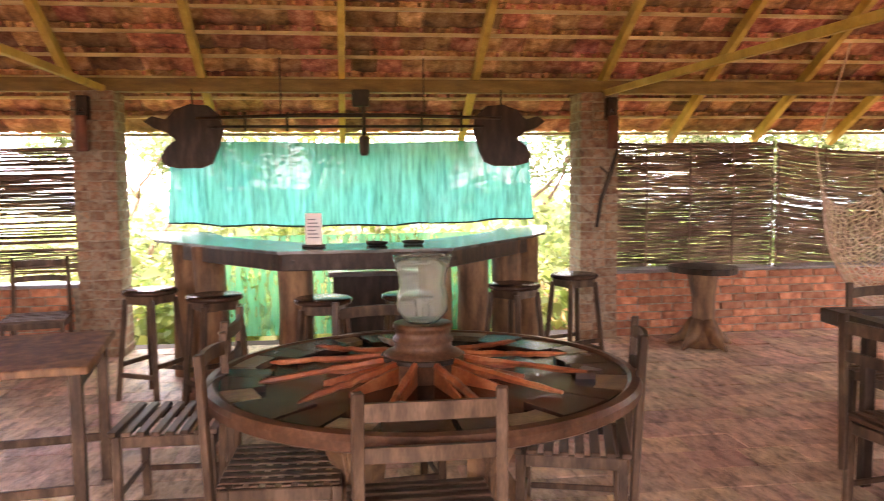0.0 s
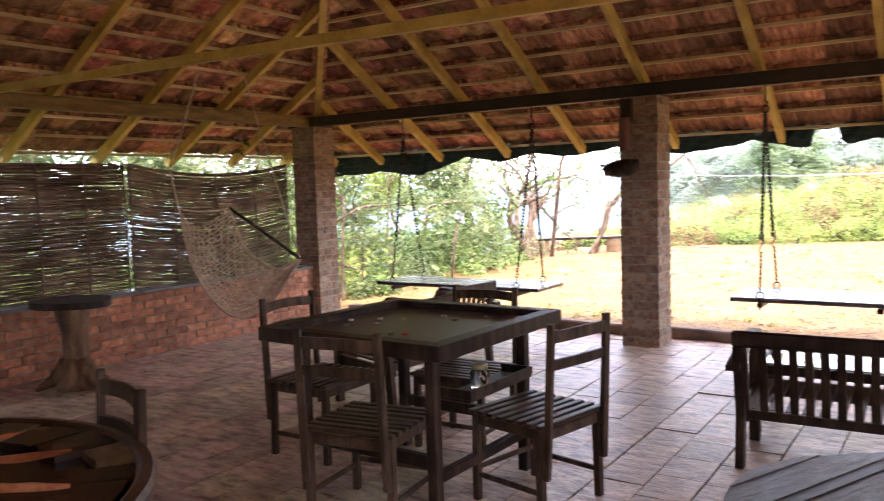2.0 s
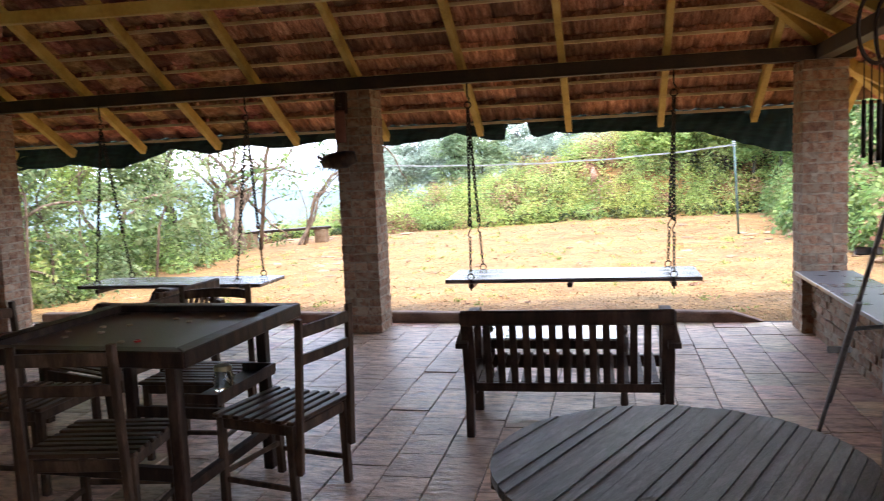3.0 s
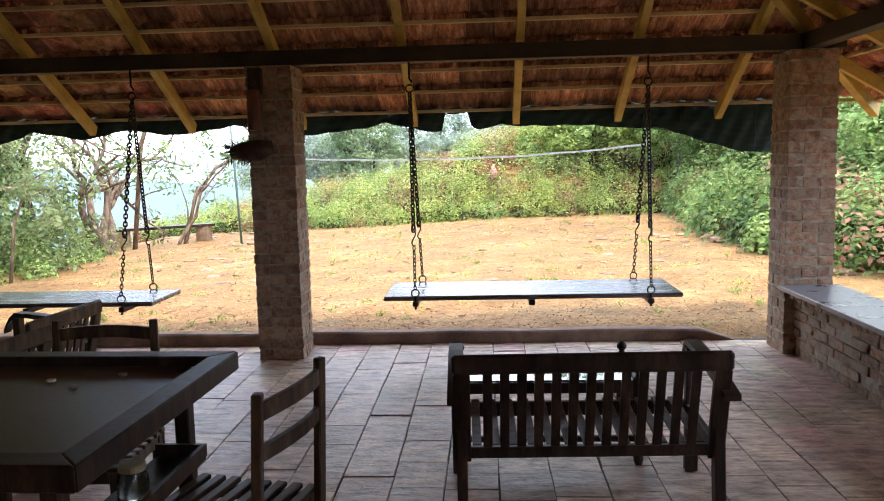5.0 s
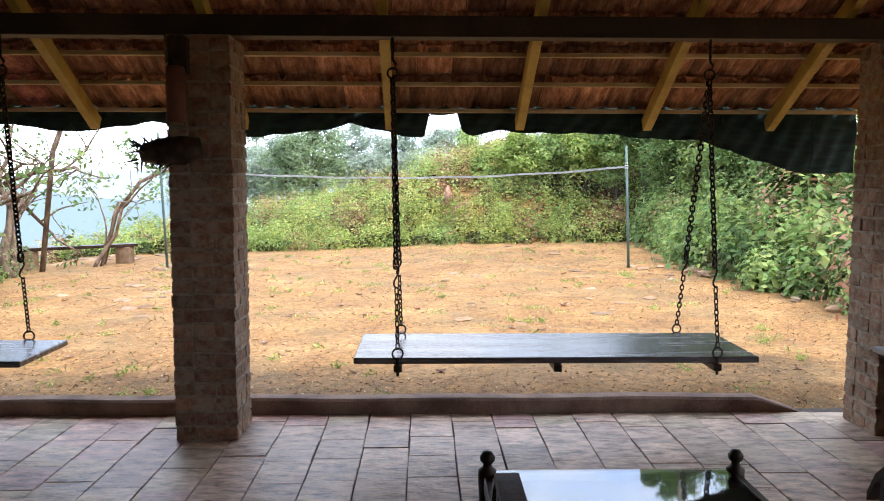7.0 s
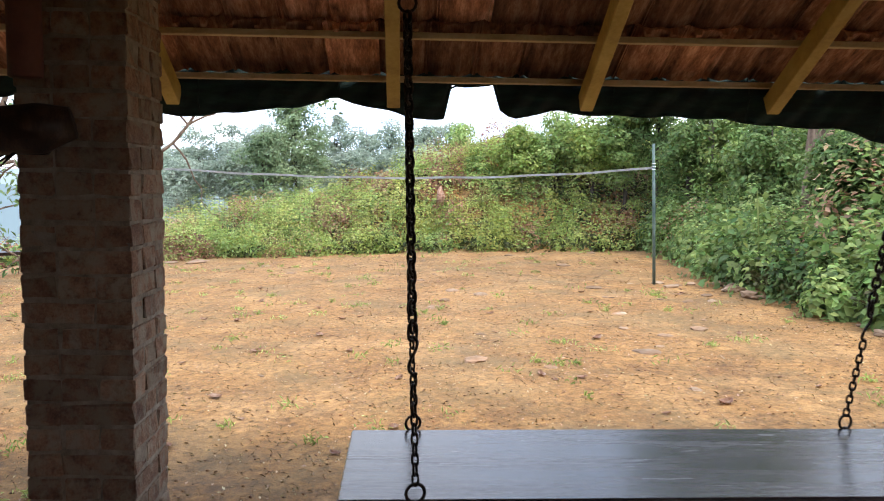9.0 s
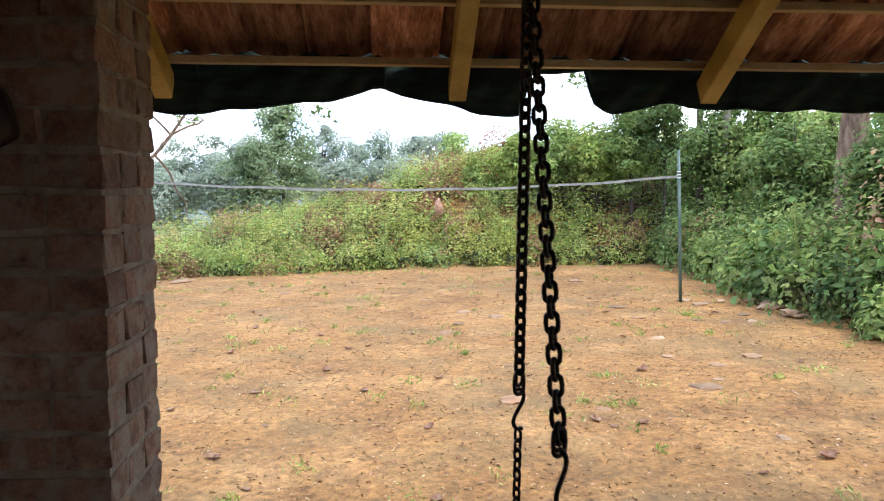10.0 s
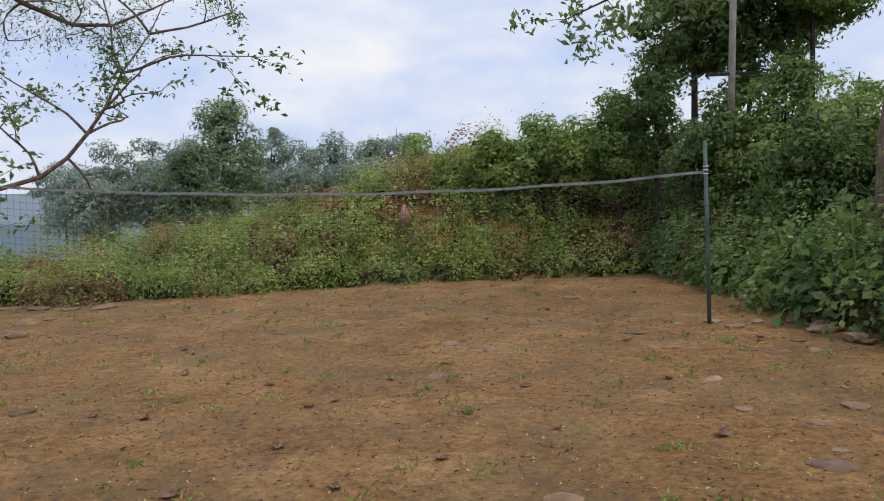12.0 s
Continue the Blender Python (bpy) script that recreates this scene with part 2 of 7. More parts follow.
M_TERRA = material("terracotta", [(0.11, 0.036, 0.022), (0.19, 0.066, 0.04)], 0.7, scale=8, bump=0.15, vary=0)
M_CUPBOARD = material("grey_paint", [(0.3, 0.29, 0.27), (0.42, 0.41, 0.39), (0.5, 0.49, 0.46)], 0.5, scale=4, fine=60, bump=0.08, vary=0.05, spots=((0.2, 0.16, 0.12), 10, 0.62, 0.75))
M_STEEL = material("worn_steel", [(0.1, 0.1, 0.1), (0.2, 0.2, 0.2)], 0.4, metal=0.8, scale=20, bump=0.1, vary=0)
M_LID = material("jar_lid", [(0.25, 0.2, 0.1), (0.36, 0.3, 0.17)], 0.4, metal=0.4, scale=20, bump=0.05, vary=0)
M_BARK = material("bark", [(0.07, 0.045, 0.03), (0.17, 0.115, 0.08), (0.3, 0.22, 0.16)], 0.95, scale=7, stretch=(2, 2, 0.6), fine=50, bump=0.8, vary=0.15)
M_BARK_DARK = material("dark_bark", [(0.025, 0.02, 0.017), (0.06, 0.048, 0.04), (0.11, 0.09, 0.075)], 0.95, scale=7, stretch=(2, 2, 0.6), fine=50, bump=0.8, vary=0.15)
M_STONE = material("field_stone", [(0.16, 0.095, 0.05), (0.26, 0.165, 0.1), (0.34, 0.25, 0.17)], 0.9, scale=6, fine=60, bump=0.6, vary=0.3, spots=((0.3, 0.16, 0.08), 5, 0.5, 0.7))
M_DRYLEAF = material("dry_leaf", [(0.27, 0.155, 0.075), (0.42, 0.28, 0.155), (0.58, 0.46, 0.31)], 0.8, scale=20, bump=0.1, vary=0.35, island=True)
M_DEADGRASS = material("dead_grass", [(0.11, 0.065, 0.027), (0.2, 0.125, 0.052), (0.32, 0.22, 0.11)], 0.95, scale=3, fine=60, bump=0, vary=0.45, island=True)
M_POLE = material("green_pole", [(0.04, 0.07, 0.065), (0.08, 0.13, 0.115), (0.13, 0.17, 0.15)], 0.6, scale=12, stretch=(1, 1, 0.3), fine=60, bump=0.2, vary=0.1)
M_CONCRETE = material("weathered_concrete", [(0.2, 0.18, 0.15), (0.32, 0.3, 0.26)], 0.9, scale=6, fine=60, bump=0.4, vary=0.1)
M_PLASTER = material("plain_plaster", [(0.42, 0.36, 0.28), (0.52, 0.46, 0.37)], 0.9, scale=3, fine=60, bump=0.2, vary=0)
M_CRUMB = material("earth_clod", [(0.13, 0.07, 0.03), (0.26, 0.145, 0.06), (0.42, 0.3, 0.18)], 0.95, scale=3, fine=80, bump=0.2, vary=0.5, island=True)
L_BRIGHT = leafy("leaf_bright", [(0.19, 0.27, 0.065), (0.37, 0.46, 0.135), (0.56, 0.62, 0.25)])
L_MID = leafy("leaf_mid", [(0.14, 0.22, 0.06), (0.28, 0.39, 0.125), (0.45, 0.55, 0.23)])
L_DARK = leafy("leaf_dark", [(0.08, 0.145, 0.048), (0.18, 0.27, 0.092), (0.31, 0.41, 0.165)])
L_BROWN = leafy("leaf_brown", [(0.19, 0.085, 0.055), (0.38, 0.21, 0.13), (0.56, 0.4, 0.25)])
# dark leaf tone that carries the shade of the gaps between clumps
L_GAP_SHADE = leafy("leaf_gap_shade", [(0.03, 0.045, 0.014), (0.06, 0.08, 0.026), (0.11, 0.1, 0.045)], through_light=0.25)
L_THICK = leafy("leaf_thicket", [(0.08, 0.12, 0.04), (0.18, 0.24, 0.1), (0.33, 0.39, 0.2)])
L_YELLOW = leafy("leaf_yellow", [(0.28, 0.32, 0.07), (0.44, 0.47, 0.13), (0.58, 0.58, 0.22)])
# greyed leaf tones: distance haze is mixed into the base colour
L_HALF_HAZE = leafy("leaf_half_haze", [(0.17, 0.24, 0.13), (0.3, 0.39, 0.22), (0.44, 0.53, 0.33)], vary=0.4)
L_HAZE = leafy("leaf_haze", [(0.24, 0.3, 0.23), (0.38, 0.45, 0.36), (0.52, 0.58, 0.49)], vary=0.35)


def glass_material(name, tint, rough=0.02):
    m = bpy.data.materials.new(name)
    m.use_nodes = True
    b = m.node_tree.nodes["Principled BSDF"]
    b.inputs["Base Color"].default_value = (*tint, 1)
    b.inputs["Transmission Weight"].default_value = 1.0
    b.inputs["Roughness"].default_value = rough
    b.inputs["IOR"].default_value = 1.45
    return m


M_GLASS = glass_material("clear_glass", (0.93, 0.97, 0.95))
M_FROST = glass_material("etched_glass", (0.86, 0.94, 0.88), 0.07)
M_FROST.node_tree.nodes["Principled BSDF"].inputs["IOR"].default_value = 1.13
M_FROST.node_tree.nodes["Principled BSDF"].inputs["Transmission Weight"].default_value = 0.94


def mesh_cloth(name, dark, light, weave, open_share, through_light):
    """Shade net: woven cloth that lets light through, with open meshes."""
    m = material(name, [dark, light], 0.8, scale=4, stretch=(1, 7, 0.55), fine=13, crisp=0.7, bump=0.1, vary=0)
    nodes, links = m.node_tree.nodes, m.node_tree.links
    bsdf = nodes["Principled BSDF"]
    src = bsdf.inputs["Base Color"].links[0].from_socket
    tr = nodes.new("ShaderNodeBsdfTranslucent")
    links.new(src, tr.inputs["Color"])
    m1 = nodes.new("ShaderNodeMixShader")
    m1.inputs["Fac"].default_value = through_light
    links.new(bsdf.outputs["BSDF"], m1.inputs[1])
    links.new(tr.outputs["BSDF"], m1.inputs[2])
    clear = nodes.new("ShaderNodeBsdfTransparent")
    co = nodes.new("ShaderNodeTexCoord")
    n = nodes.new("ShaderNodeTexNoise")
    n.inputs["Scale"].default_value, n.inputs["Detail"].default_value = weave, 3
    mp = nodes.new("ShaderNodeMapping")
    mp.inputs["Scale"].default_value = (1, 2.2, 0.5)
    links.new(co.outputs["Object"], mp.inputs["Vector"])
    links.new(mp.outputs["Vector"], n.inputs["Vector"])
    rng = nodes.new("ShaderNodeMapRange")
    rng.inputs["From Min"].default_value, rng.inputs["From Max"].default_value = 0.45, 0.7
    rng.inputs["To Min"].default_value, rng.inputs["To Max"].default_value = open_share * 0.4, open_share
    links.new(n.outputs["Fac"], rng.inputs["Value"])
    m2 = nodes.new("ShaderNodeMixShader")
    links.new(rng.outputs["Result"], m2.inputs["Fac"])
    links.new(m1.outputs["Shader"], m2.inputs[1])
    links.new(clear.outputs["BSDF"], m2.inputs[2])
    links.new(m2.outputs["Shader"], nodes["Material Output"].inputs["Surface"])
    return m


M_TEAL = mesh_cloth("teal_shade_net", (0.006, 0.11, 0.095), (0.055, 0.4, 0.35), 7, 0.05, 0.75)
M_GREENNET = mesh_cloth("green_shade_net", (0.02, 0.2, 0.1), (0.07, 0.4, 0.22), 9, 0.55, 0.6)


# ---- mesh helpers ----
def part(name, bm, mat, parent=None, label="", smooth=False):
    me = bpy.data.meshes.new(name)
    bm.to_mesh(me)
    bm.free()
    if smooth:
        me.polygons.foreach_set("use_smooth", [True] * len(me.polygons))
    me.materials.append(mat)
    ob = new(name, me)
    if parent is not None:
        ob.parent = parent
    return tagged(ob, label)


def holder(name, label, category, m=None, group="", kind=""):
    ob = new(name)
    ob.empty_display_size = 0.1
    if m is not None:
        ob.matrix_world = m
    return tagged(ob, label, category, group, kind)


def share(name, mesh, parent, m):
    ob = new(name, mesh)
    ob.parent = parent
    ob.matrix_basis = m
    return ob


def bx(bm, a, b, bev=0.0, m=None):
    """A box between two corners, with bevelled edges, turned by m."""
    c = [(a[k] + b[k]) / 2 for k in range(3)]
    s = [max(1e-4, abs(b[k] - a[k])) for k in range(3)]
    mm = Matrix.Translation(c) @ Matrix.Diagonal((*s, 1))
    if m is not None:
        mm = m @ mm
    made = bmesh.ops.create_cube(bm, size=1.0, matrix=mm)
    if bev:
        es = {e for v in made["verts"] for e in v.link_edges}
        bmesh.ops.bevel(bm, geom=list(es), offset=bev, segments=1, affect="EDGES")
    return bm


def tube(bm, pts, radii, seg=8, cap=True):
    """A round bar along points; radii: one or a list."""
    pts = [Vector(p) for p in pts]
    if not isinstance(radii, (list, tuple)):
        radii = [radii] * len(pts)
    rings = []
    up = Vector((0.31, 0.17, 0.93)).normalized()
    for k, p in enumerate(pts):
        d = (pts[min(k + 1, len(pts) - 1)] - pts[max(k - 1, 0)]).normalized()
        a = d.cross(up)
        if a.length < 0.05:
            a = d.cross(Vector((1, 0, 0)))
        a.normalize()
        b = d.cross(a)
        rings.append([bm.verts.new(p + radii[k] * (math.cos(2 * math.pi * j / seg) * a + math.sin(2 * math.pi * j / seg) * b)) for j in range(seg)])
    for r0, r1 in zip(rings, rings[1:]):
        for j in range(seg):
            bm.faces.new((r0[j], r0[(j + 1) % seg], r1[(j + 1) % seg], r1[j]))
    if cap:
        bm.faces.new(rings[0][::-1])
        bm.faces.new(rings[-1])
    return bm


def lathe(bm, profile, seg=24, centre=(0, 0, 0)):
    rings = []
    for r, z in profile:
        rings.append([bm.verts.new((centre[0] + r * math.cos(2 * math.pi * j / seg), centre[1] + r * math.sin(2 * math.pi * j / seg), centre[2] + z)) for j in range(seg)])
    for r0, r1 in zip(rings, rings[1:]):
        for j in range(seg):
            bm.faces.new((r0[j], r0[(j + 1) % seg], r1[(j + 1) % seg], r1[j]))
    if profile[0][0] > 1e-4:
        bm.faces.new(rings[0][::-1])
    if profile[-1][0] > 1e-4:
        bm.faces.new(rings[-1])
    return bm


def slab(bm, outline, z0, z1):
    """A flat plate with the given outline."""
    low = [bm.verts.new((x, y, z0)) for x, y in outline]
    top = [bm.verts.new((x, y, z1)) for x, y in outline]
    n = len(outline)
    bm.faces.new(low[::-1])
    bm.faces.new(top)
    for k in range(n):
        bm.faces.new((low[k], low[(k + 1) % n], top[(k + 1) % n], top[k]))
    return bm


def B():
    return bmesh.new()


def bar(bm, p, q, w, h, bev=0.004):
    """A square bar from p to q: w across, h up."""
    p, q = Vector(p), Vector(q)
    d = q - p
    x = d.normalized()
    side = Vector((0, 0, 1)).cross(x)
    if side.length < 1e-3:
        side = Vector((0, 1, 0))
    side.normalize()
    up = x.cross(side)
    m = Matrix((x, side, up)).transposed().to_4x4()
    m.translation = (p + q) / 2
    L = d.length / 2
    return bx(bm, (-L, -w / 2, -h / 2), (L, w / 2, h / 2), bev, m)


def raw_mesh(name, verts, faces, mat, parent=None, smooth=False):
    """A mesh from number arrays; faces all of one size."""
    me = bpy.data.meshes.new(name)
    verts = np.asarray(verts, dtype=np.float32)
    faces = np.asarray(faces, dtype=np.int32)
    k = faces.shape[1]
    me.vertices.add(len(verts))
    me.vertices.foreach_set("co", verts.ravel())
    me.loops.add(faces.size)
    me.loops.foreach_set("vertex_index", faces.ravel())
    me.polygons.add(len(faces))
    me.polygons.foreach_set("loop_start", np.arange(0, faces.size, k, dtype=np.int32))
    me.polygons.foreach_set("loop_total", np.full(len(faces), k, dtype=np.int32))
    me.update(calc_edges=True)
    me.validate()
    if smooth:
        me.polygons.foreach_set("use_smooth", [True] * len(me.polygons))
    me.materials.append(mat)
    ob = new(name, me)
    if parent is not None:
        ob.parent = parent
    return ob


rng = np.random.default_rng(7)


def leaf_cloud(centres, size, droop=0.3, narrow=0.5, out=None, facing=None):
    """Arrays of folded leaves at the centres: each is two triangles with a crease along the rib."""
    n = len(centres)
    d = rng.normal(size=(n, 3))
    d[:, 2] = d[:, 2] * 0.6 - droop
    if out is not None:
        d = d * 0.7 + out
    a = rng.normal(size=(n, 3))
    if facing is not None:
        a = facing / (np.linalg.norm(facing, axis=1)[:, None] + 1e-9) + a * 0.33
        a /= np.linalg.norm(a, axis=1)[:, None] + 1e-9
        d = d - a * (d * a).sum(axis=1)[:, None]
    d /= np.linalg.norm(d, axis=1)[:, None] + 1e-9
    s = np.cross(d, a)
    s /= np.linalg.norm(s, axis=1)[:, None] + 1e-9
    up = np.cross(s, d)
    up *= np.sign(up[:, 2:3] + 1e-6)
    ln = (size * (0.6 + 0.8 * rng.random(n)))[:, None]
    c = np.asarray(centres)
    p0 = c - d * ln * 0.5
    p2 = c + d * ln * 0.5
    p1 = c + s * ln * narrow * 0.5 + up * ln * 0.12
    p3 = c - s * ln * narrow * 0.5 + up * ln * 0.12
    v = np.stack([p0, p1, p2, p3], axis=1).reshape(-1, 3)
    i = np.arange(n)[:, None] * 4
    f = np.concatenate([i + np.array([[0, 1, 2]]), i + np.array([[0, 2, 3]])], axis=0)
    return v, f


def leaves(name, centres, size, mat, parent=None, **kw):
    v, f = leaf_cloud(centres, size, **kw)
    return raw_mesh(name, v, f, mat, parent)


# ---- ground: one sheet, the dirt yard, the banks and the valley ----
def step(a, b, x):
    t = np.clip((x - a) / (b - a), 0, 1)
    return t * t * (3 - 2 * t)


def lumps(x, y, s=1.0):
    return (np.sin(1.3 * x * s + 0.7 * y * s + 1.1) + np.sin(2.1 * y * s - 0.9 * x * s + 0.3) + np.sin(3.7 * x * s + 2.9) * 0.5 + np.sin(3.1 * y * s + 1.7) * 0.5) / 3


def yard_edge_right(y):
    return np.interp(y, [-14, 1.5, 5, 7.5, 9.5, 13, 30], [6.6, 6.1, 5.75, 5.45, 5.95, 6.3, 7.5])


def ground_z(x, y):
    x, y = np.asarray(x, float), np.asarray(y, float)
    z = -0.06 + 0.024 * np.clip(x, -9, 7) + 0.012 * lumps(x, y, 1.4) + 0.006 * lumps(x, y, 6.0)
    z = z - 0.012 * np.clip(y - 6, 0, 12) * step(3, -3, x)
    inside = step(1.2, 0.5, y) * step(-13.6, -12.8, y) * step(5.4, 4.8, x) * step(-5.2, -4.6, x)
    z = z * (1 - inside) - 0.12 * inside
    r = yard_edge_right(y)
    z = z + 1.05 * step(0, 3.2, x - r) * (1 + 0.25 * lumps(x, y, 0.7)) * step(15, 9.5, x)
    rise = np.interp(x, [-9, -4, 0.8, 4.5, 7, 12], [0.0, 0.3, 1.45, 2.2, 2.1, 0.6])
    back = 14.4 - 0.12 * np.clip(x, 0, 9)
    z = z + rise * step(0, 3.6, y - back) * (1 + 0.18 * lumps(x, y, 0.8))
    z = z - 5.0 * step(-6.2, -16, x) * step(-2, 4, y)
    z = z - 26 * step(24, 130, np.hypot(x, y))
    return z


def spaced(near, fine, far):
    inner = np.arange(-near, near + 1e-6, fine)
    outer = near * (far / near) ** np.linspace(0, 1, 34)[1:]
    return np.concatenate([-outer[::-1], inner, outer])


gx, gy = spaced(9.0, 0.15, 3500), spaced(10.0, 0.16, 3500) + 8.0
GX, GY = np.meshgrid(gx, gy, indexing="xy")
gv = np.stack([GX.ravel(), GY.ravel(), ground_z(GX, GY).ravel()], axis=1)
nx, ny = len(gx), len(gy)
gi = (np.arange(ny - 1)[:, None] * nx + np.arange(nx - 1)[None, :]).ravel()
gf = np.stack([gi, gi + 1, gi + nx + 1, gi + nx], axis=1)


def dirt_material():
    m = material("bare_earth", [(0.15, 0.07, 0.022), (0.29, 0.145, 0.044), (0.39, 0.22, 0.08)], 0.95, scale=1.8, detail=12, crisp=0.78, fine=40, bump=0.9, vary=0,
                 spots=((0.45, 0.26, 0.105), 1.1, 0.5, 0.75))
    nodes, links = m.node_tree.nodes, m.node_tree.links
    bsdf = nodes["Principled BSDF"]
    src = bsdf.inputs["Base Color"].links[0].from_socket
    co = nodes.new("ShaderNodeTexCoord")
    grit = nodes.new("ShaderNodeTexNoise")
    grit.inputs["Scale"].default_value, grit.inputs["Detail"].default_value, grit.inputs["Roughness"].default_value = 15, 12, 0.86
    links.new(co.outputs["Object"], grit.inputs["Vector"])
    gr = nodes.new("ShaderNodeMapRange")
    gr.inputs["From Min"].default_value, gr.inputs["From Max"].default_value = 0.36, 0.64
    gr.inputs["To Min"].default_value, gr.inputs["To Max"].default_value = 0.25, 1.6
    links.new(grit.outputs["Fac"], gr.inputs["Value"])
    hsv = nodes.new("ShaderNodeHueSaturation")
    links.new(gr.outputs["Result"], hsv.inputs["Value"])
    links.new(src, hsv.inputs["Color"])
    # thin grass tufts tint the earth in patches
    gn = nodes.new("ShaderNodeTexNoise")
    gn.inputs["Scale"].default_value, gn.inputs["Detail"].default_value, gn.inputs["Roughness"].default_value = 0.8, 10, 0.7
    links.new(co.outputs["Object"], gn.inputs["Vector"])
    gm = nodes.new("ShaderNodeMapRange")
    gm.inputs["From Min"].default_value, gm.inputs["From Max"].default_value = 0.47, 0.66
    gm.inputs["To Max"].default_value = 0.72
    links.new(gn.outputs["Fac"], gm.inputs["Value"])
    mx = nodes.new("ShaderNodeMixRGB")
    mx.inputs["Color2"].default_value = (0.15, 0.105, 0.045, 1)
    links.new(gm.outputs["Result"], mx.inputs["Fac"])
    links.new(hsv.outputs["Color"], mx.inputs["Color1"])
    # beyond the yard the ground is overgrown
    sep = nodes.new("ShaderNodeSeparateXYZ")
    links.new(co.outputs["Object"], sep.inputs[0])
    ln = nodes.new("ShaderNodeVectorMath")
    ln.operation = "LENGTH"
    links.new(co.outputs["Object"], ln.inputs[0])
    fr = nodes.new("ShaderNodeMapRange")
    fr.inputs["From Min"].default_value, fr.inputs["From Max"].default_value = 17, 24
    links.new(ln.outputs["Value"], fr.inputs["Value"])
    mx2 = nodes.new("ShaderNodeMixRGB")
    mx2.inputs["Color2"].default_value = (0.06, 0.1, 0.045, 1)
    links.new(fr.outputs["Result"], mx2.inputs["Fac"])
    links.new(mx.outputs["Color"], mx2.inputs["Color1"])
    links.new(mx2.outputs["Color"], bsdf.inputs["Base Color"])
    bp = nodes.new("ShaderNodeBump")
    bp.inputs["Strength"].default_value, bp.inputs["Distance"].default_value = 0.7, 0.02
    links.new(grit.outputs["Fac"], bp.inputs["Height"])
    links.new(bp.outputs["Normal"], bsdf.inputs["Normal"])
    return m


ground = raw_mesh("ground", gv, gf, dirt_material(), smooth=True)
tagged(ground, "bare orange-brown earth yard with patches of thin grass", "ground", kind="structure")

# ---- pavilion: plan ----
XL, XR, YF, YB = -4.8, 5.2, 1.165, -13.4      # eaves
SL, ZE = 0.58, 1.815                           # roof slope, underside of the rafters at the eave
POST = 0.36
POST_H = 2.27
HALF = (XR - XL) / 2

floor = holder("floor", "worn brown terracotta floor tiles with dark joints", "floor", kind="structure")
bx(b := B(), (-4.3, -13.0, -0.25), (4.6, 0.62, -0.012))
part("grout_bed", b, M_GROUT, floor)

kerb = B()
prof = [(0.5, -0.1), (0.5, 0.085), (0.515, 0.1), (0.615, 0.1), (0.63, 0.085), (0.63, -0.12)]
xs = list(np.linspace(-3.72, 3.55, 40)) + [3.82]
rows_k = []
for k, x in enumerate(xs):
    f = 0.0 if k == len(xs) - 1 else 1.0
    rows_k.append([kerb.verts.new((x, y + 0.006 * math.sin(x * 3.1), (z if z < 0 else z * (0.05 + 0.95 * f)) + 0.004 * math.sin(5 * x))) for y, z in prof])
for r0, r1 in zip(rows_k, rows_k[1:]):
    for j in range(len(prof) - 1):
        kerb.faces.new((r0[j], r1[j], r1[j + 1], r0[j + 1]))
kerb.faces.new(rows_k[0])
kerb.faces.new(rows_k[-1][::-1])
tagged(part("kerb", kerb, M_KERB), "low rendered brown cement kerb along the floor edge", "kerb", kind="structure")


# ---- roof ----
class Slope:
    """One face of the hipped roof: o on the eave line, u along the eave, d level way inwards."""

    def __init__(self, o, u, d, length, hip_a, hip_b):
        self.o, self.u, self.d = Vector(o), Vector(u), Vector(d)
        self.length, self.hip_a, self.hip_b = length, hip_a, hip_b

    def at(self, a, inward, lift=0.0):
        return self.o + self.u * a + self.d * inward + Vector((0, 0, ZE + SL * inward + lift))

    def top(self, a):
        lim = HALF
        if self.hip_a:
            lim = min(lim, a)
        if self.hip_b:
            lim = min(lim, self.length - a)
        return max(0.0, lim)


slopes = {
    "front": Slope((XL, YF, 0), (1, 0, 0), (0, -1, 0), XR - XL, True, True),
    "west": Slope((XL, YF, 0), (0, -1, 0), (1, 0, 0), YF - YB, True, True),
    "east": Slope((XR, YF, 0), (0, -1, 0), (-1, 0, 0), YF - YB, True, True),
    "rear": Slope((XL, YB, 0), (1, 0, 0), (0, 1, 0), XR - XL, True, True),
}
roof = holder("roof", "open hipped roof of clay tiles on yellow timber rafters", "roof", kind="structure")
RH, RW = 0.095, 0.06
spots_on = {
    "front": [x - XL for x in (-4.4, -3.62, -2.71, -1.78, -0.85, 0.17, 1.18, 2.085, 2.98, 3.85, 4.65)],
    "west": [YF - y for y in (0.55, -0.33, -1.22, -2.12, -3.07, -4.1, -5.3, -6.5, -7.7, -8.8, -9.9, -11.0, -12.1)],
    "east": [YF - y for y in (0.5, -0.4, -1.3, -2.2, -3.1, -4.0, -5.0, -6.0, -7.0, -8.0, -9.0, -10.0, -11.0, -12.0)],
    "rear": [x - XL for x in np.arange(-4.2, 5.0, 0.95)],
}
ang = math.atan(SL)
for nm, s in slopes.items():
    for a in spots_on[nm]:
        t = s.top(a)
        if t < 0.3:
            continue
        p = s.at(a, 0.0, RH / 2 * 1.1)
        q = s.at(a, t - 0.03, RH / 2 * 1.1)
        part("rafter", bar(B(), p, q, RW, RH, 0.004), M_RAFTER, roof)
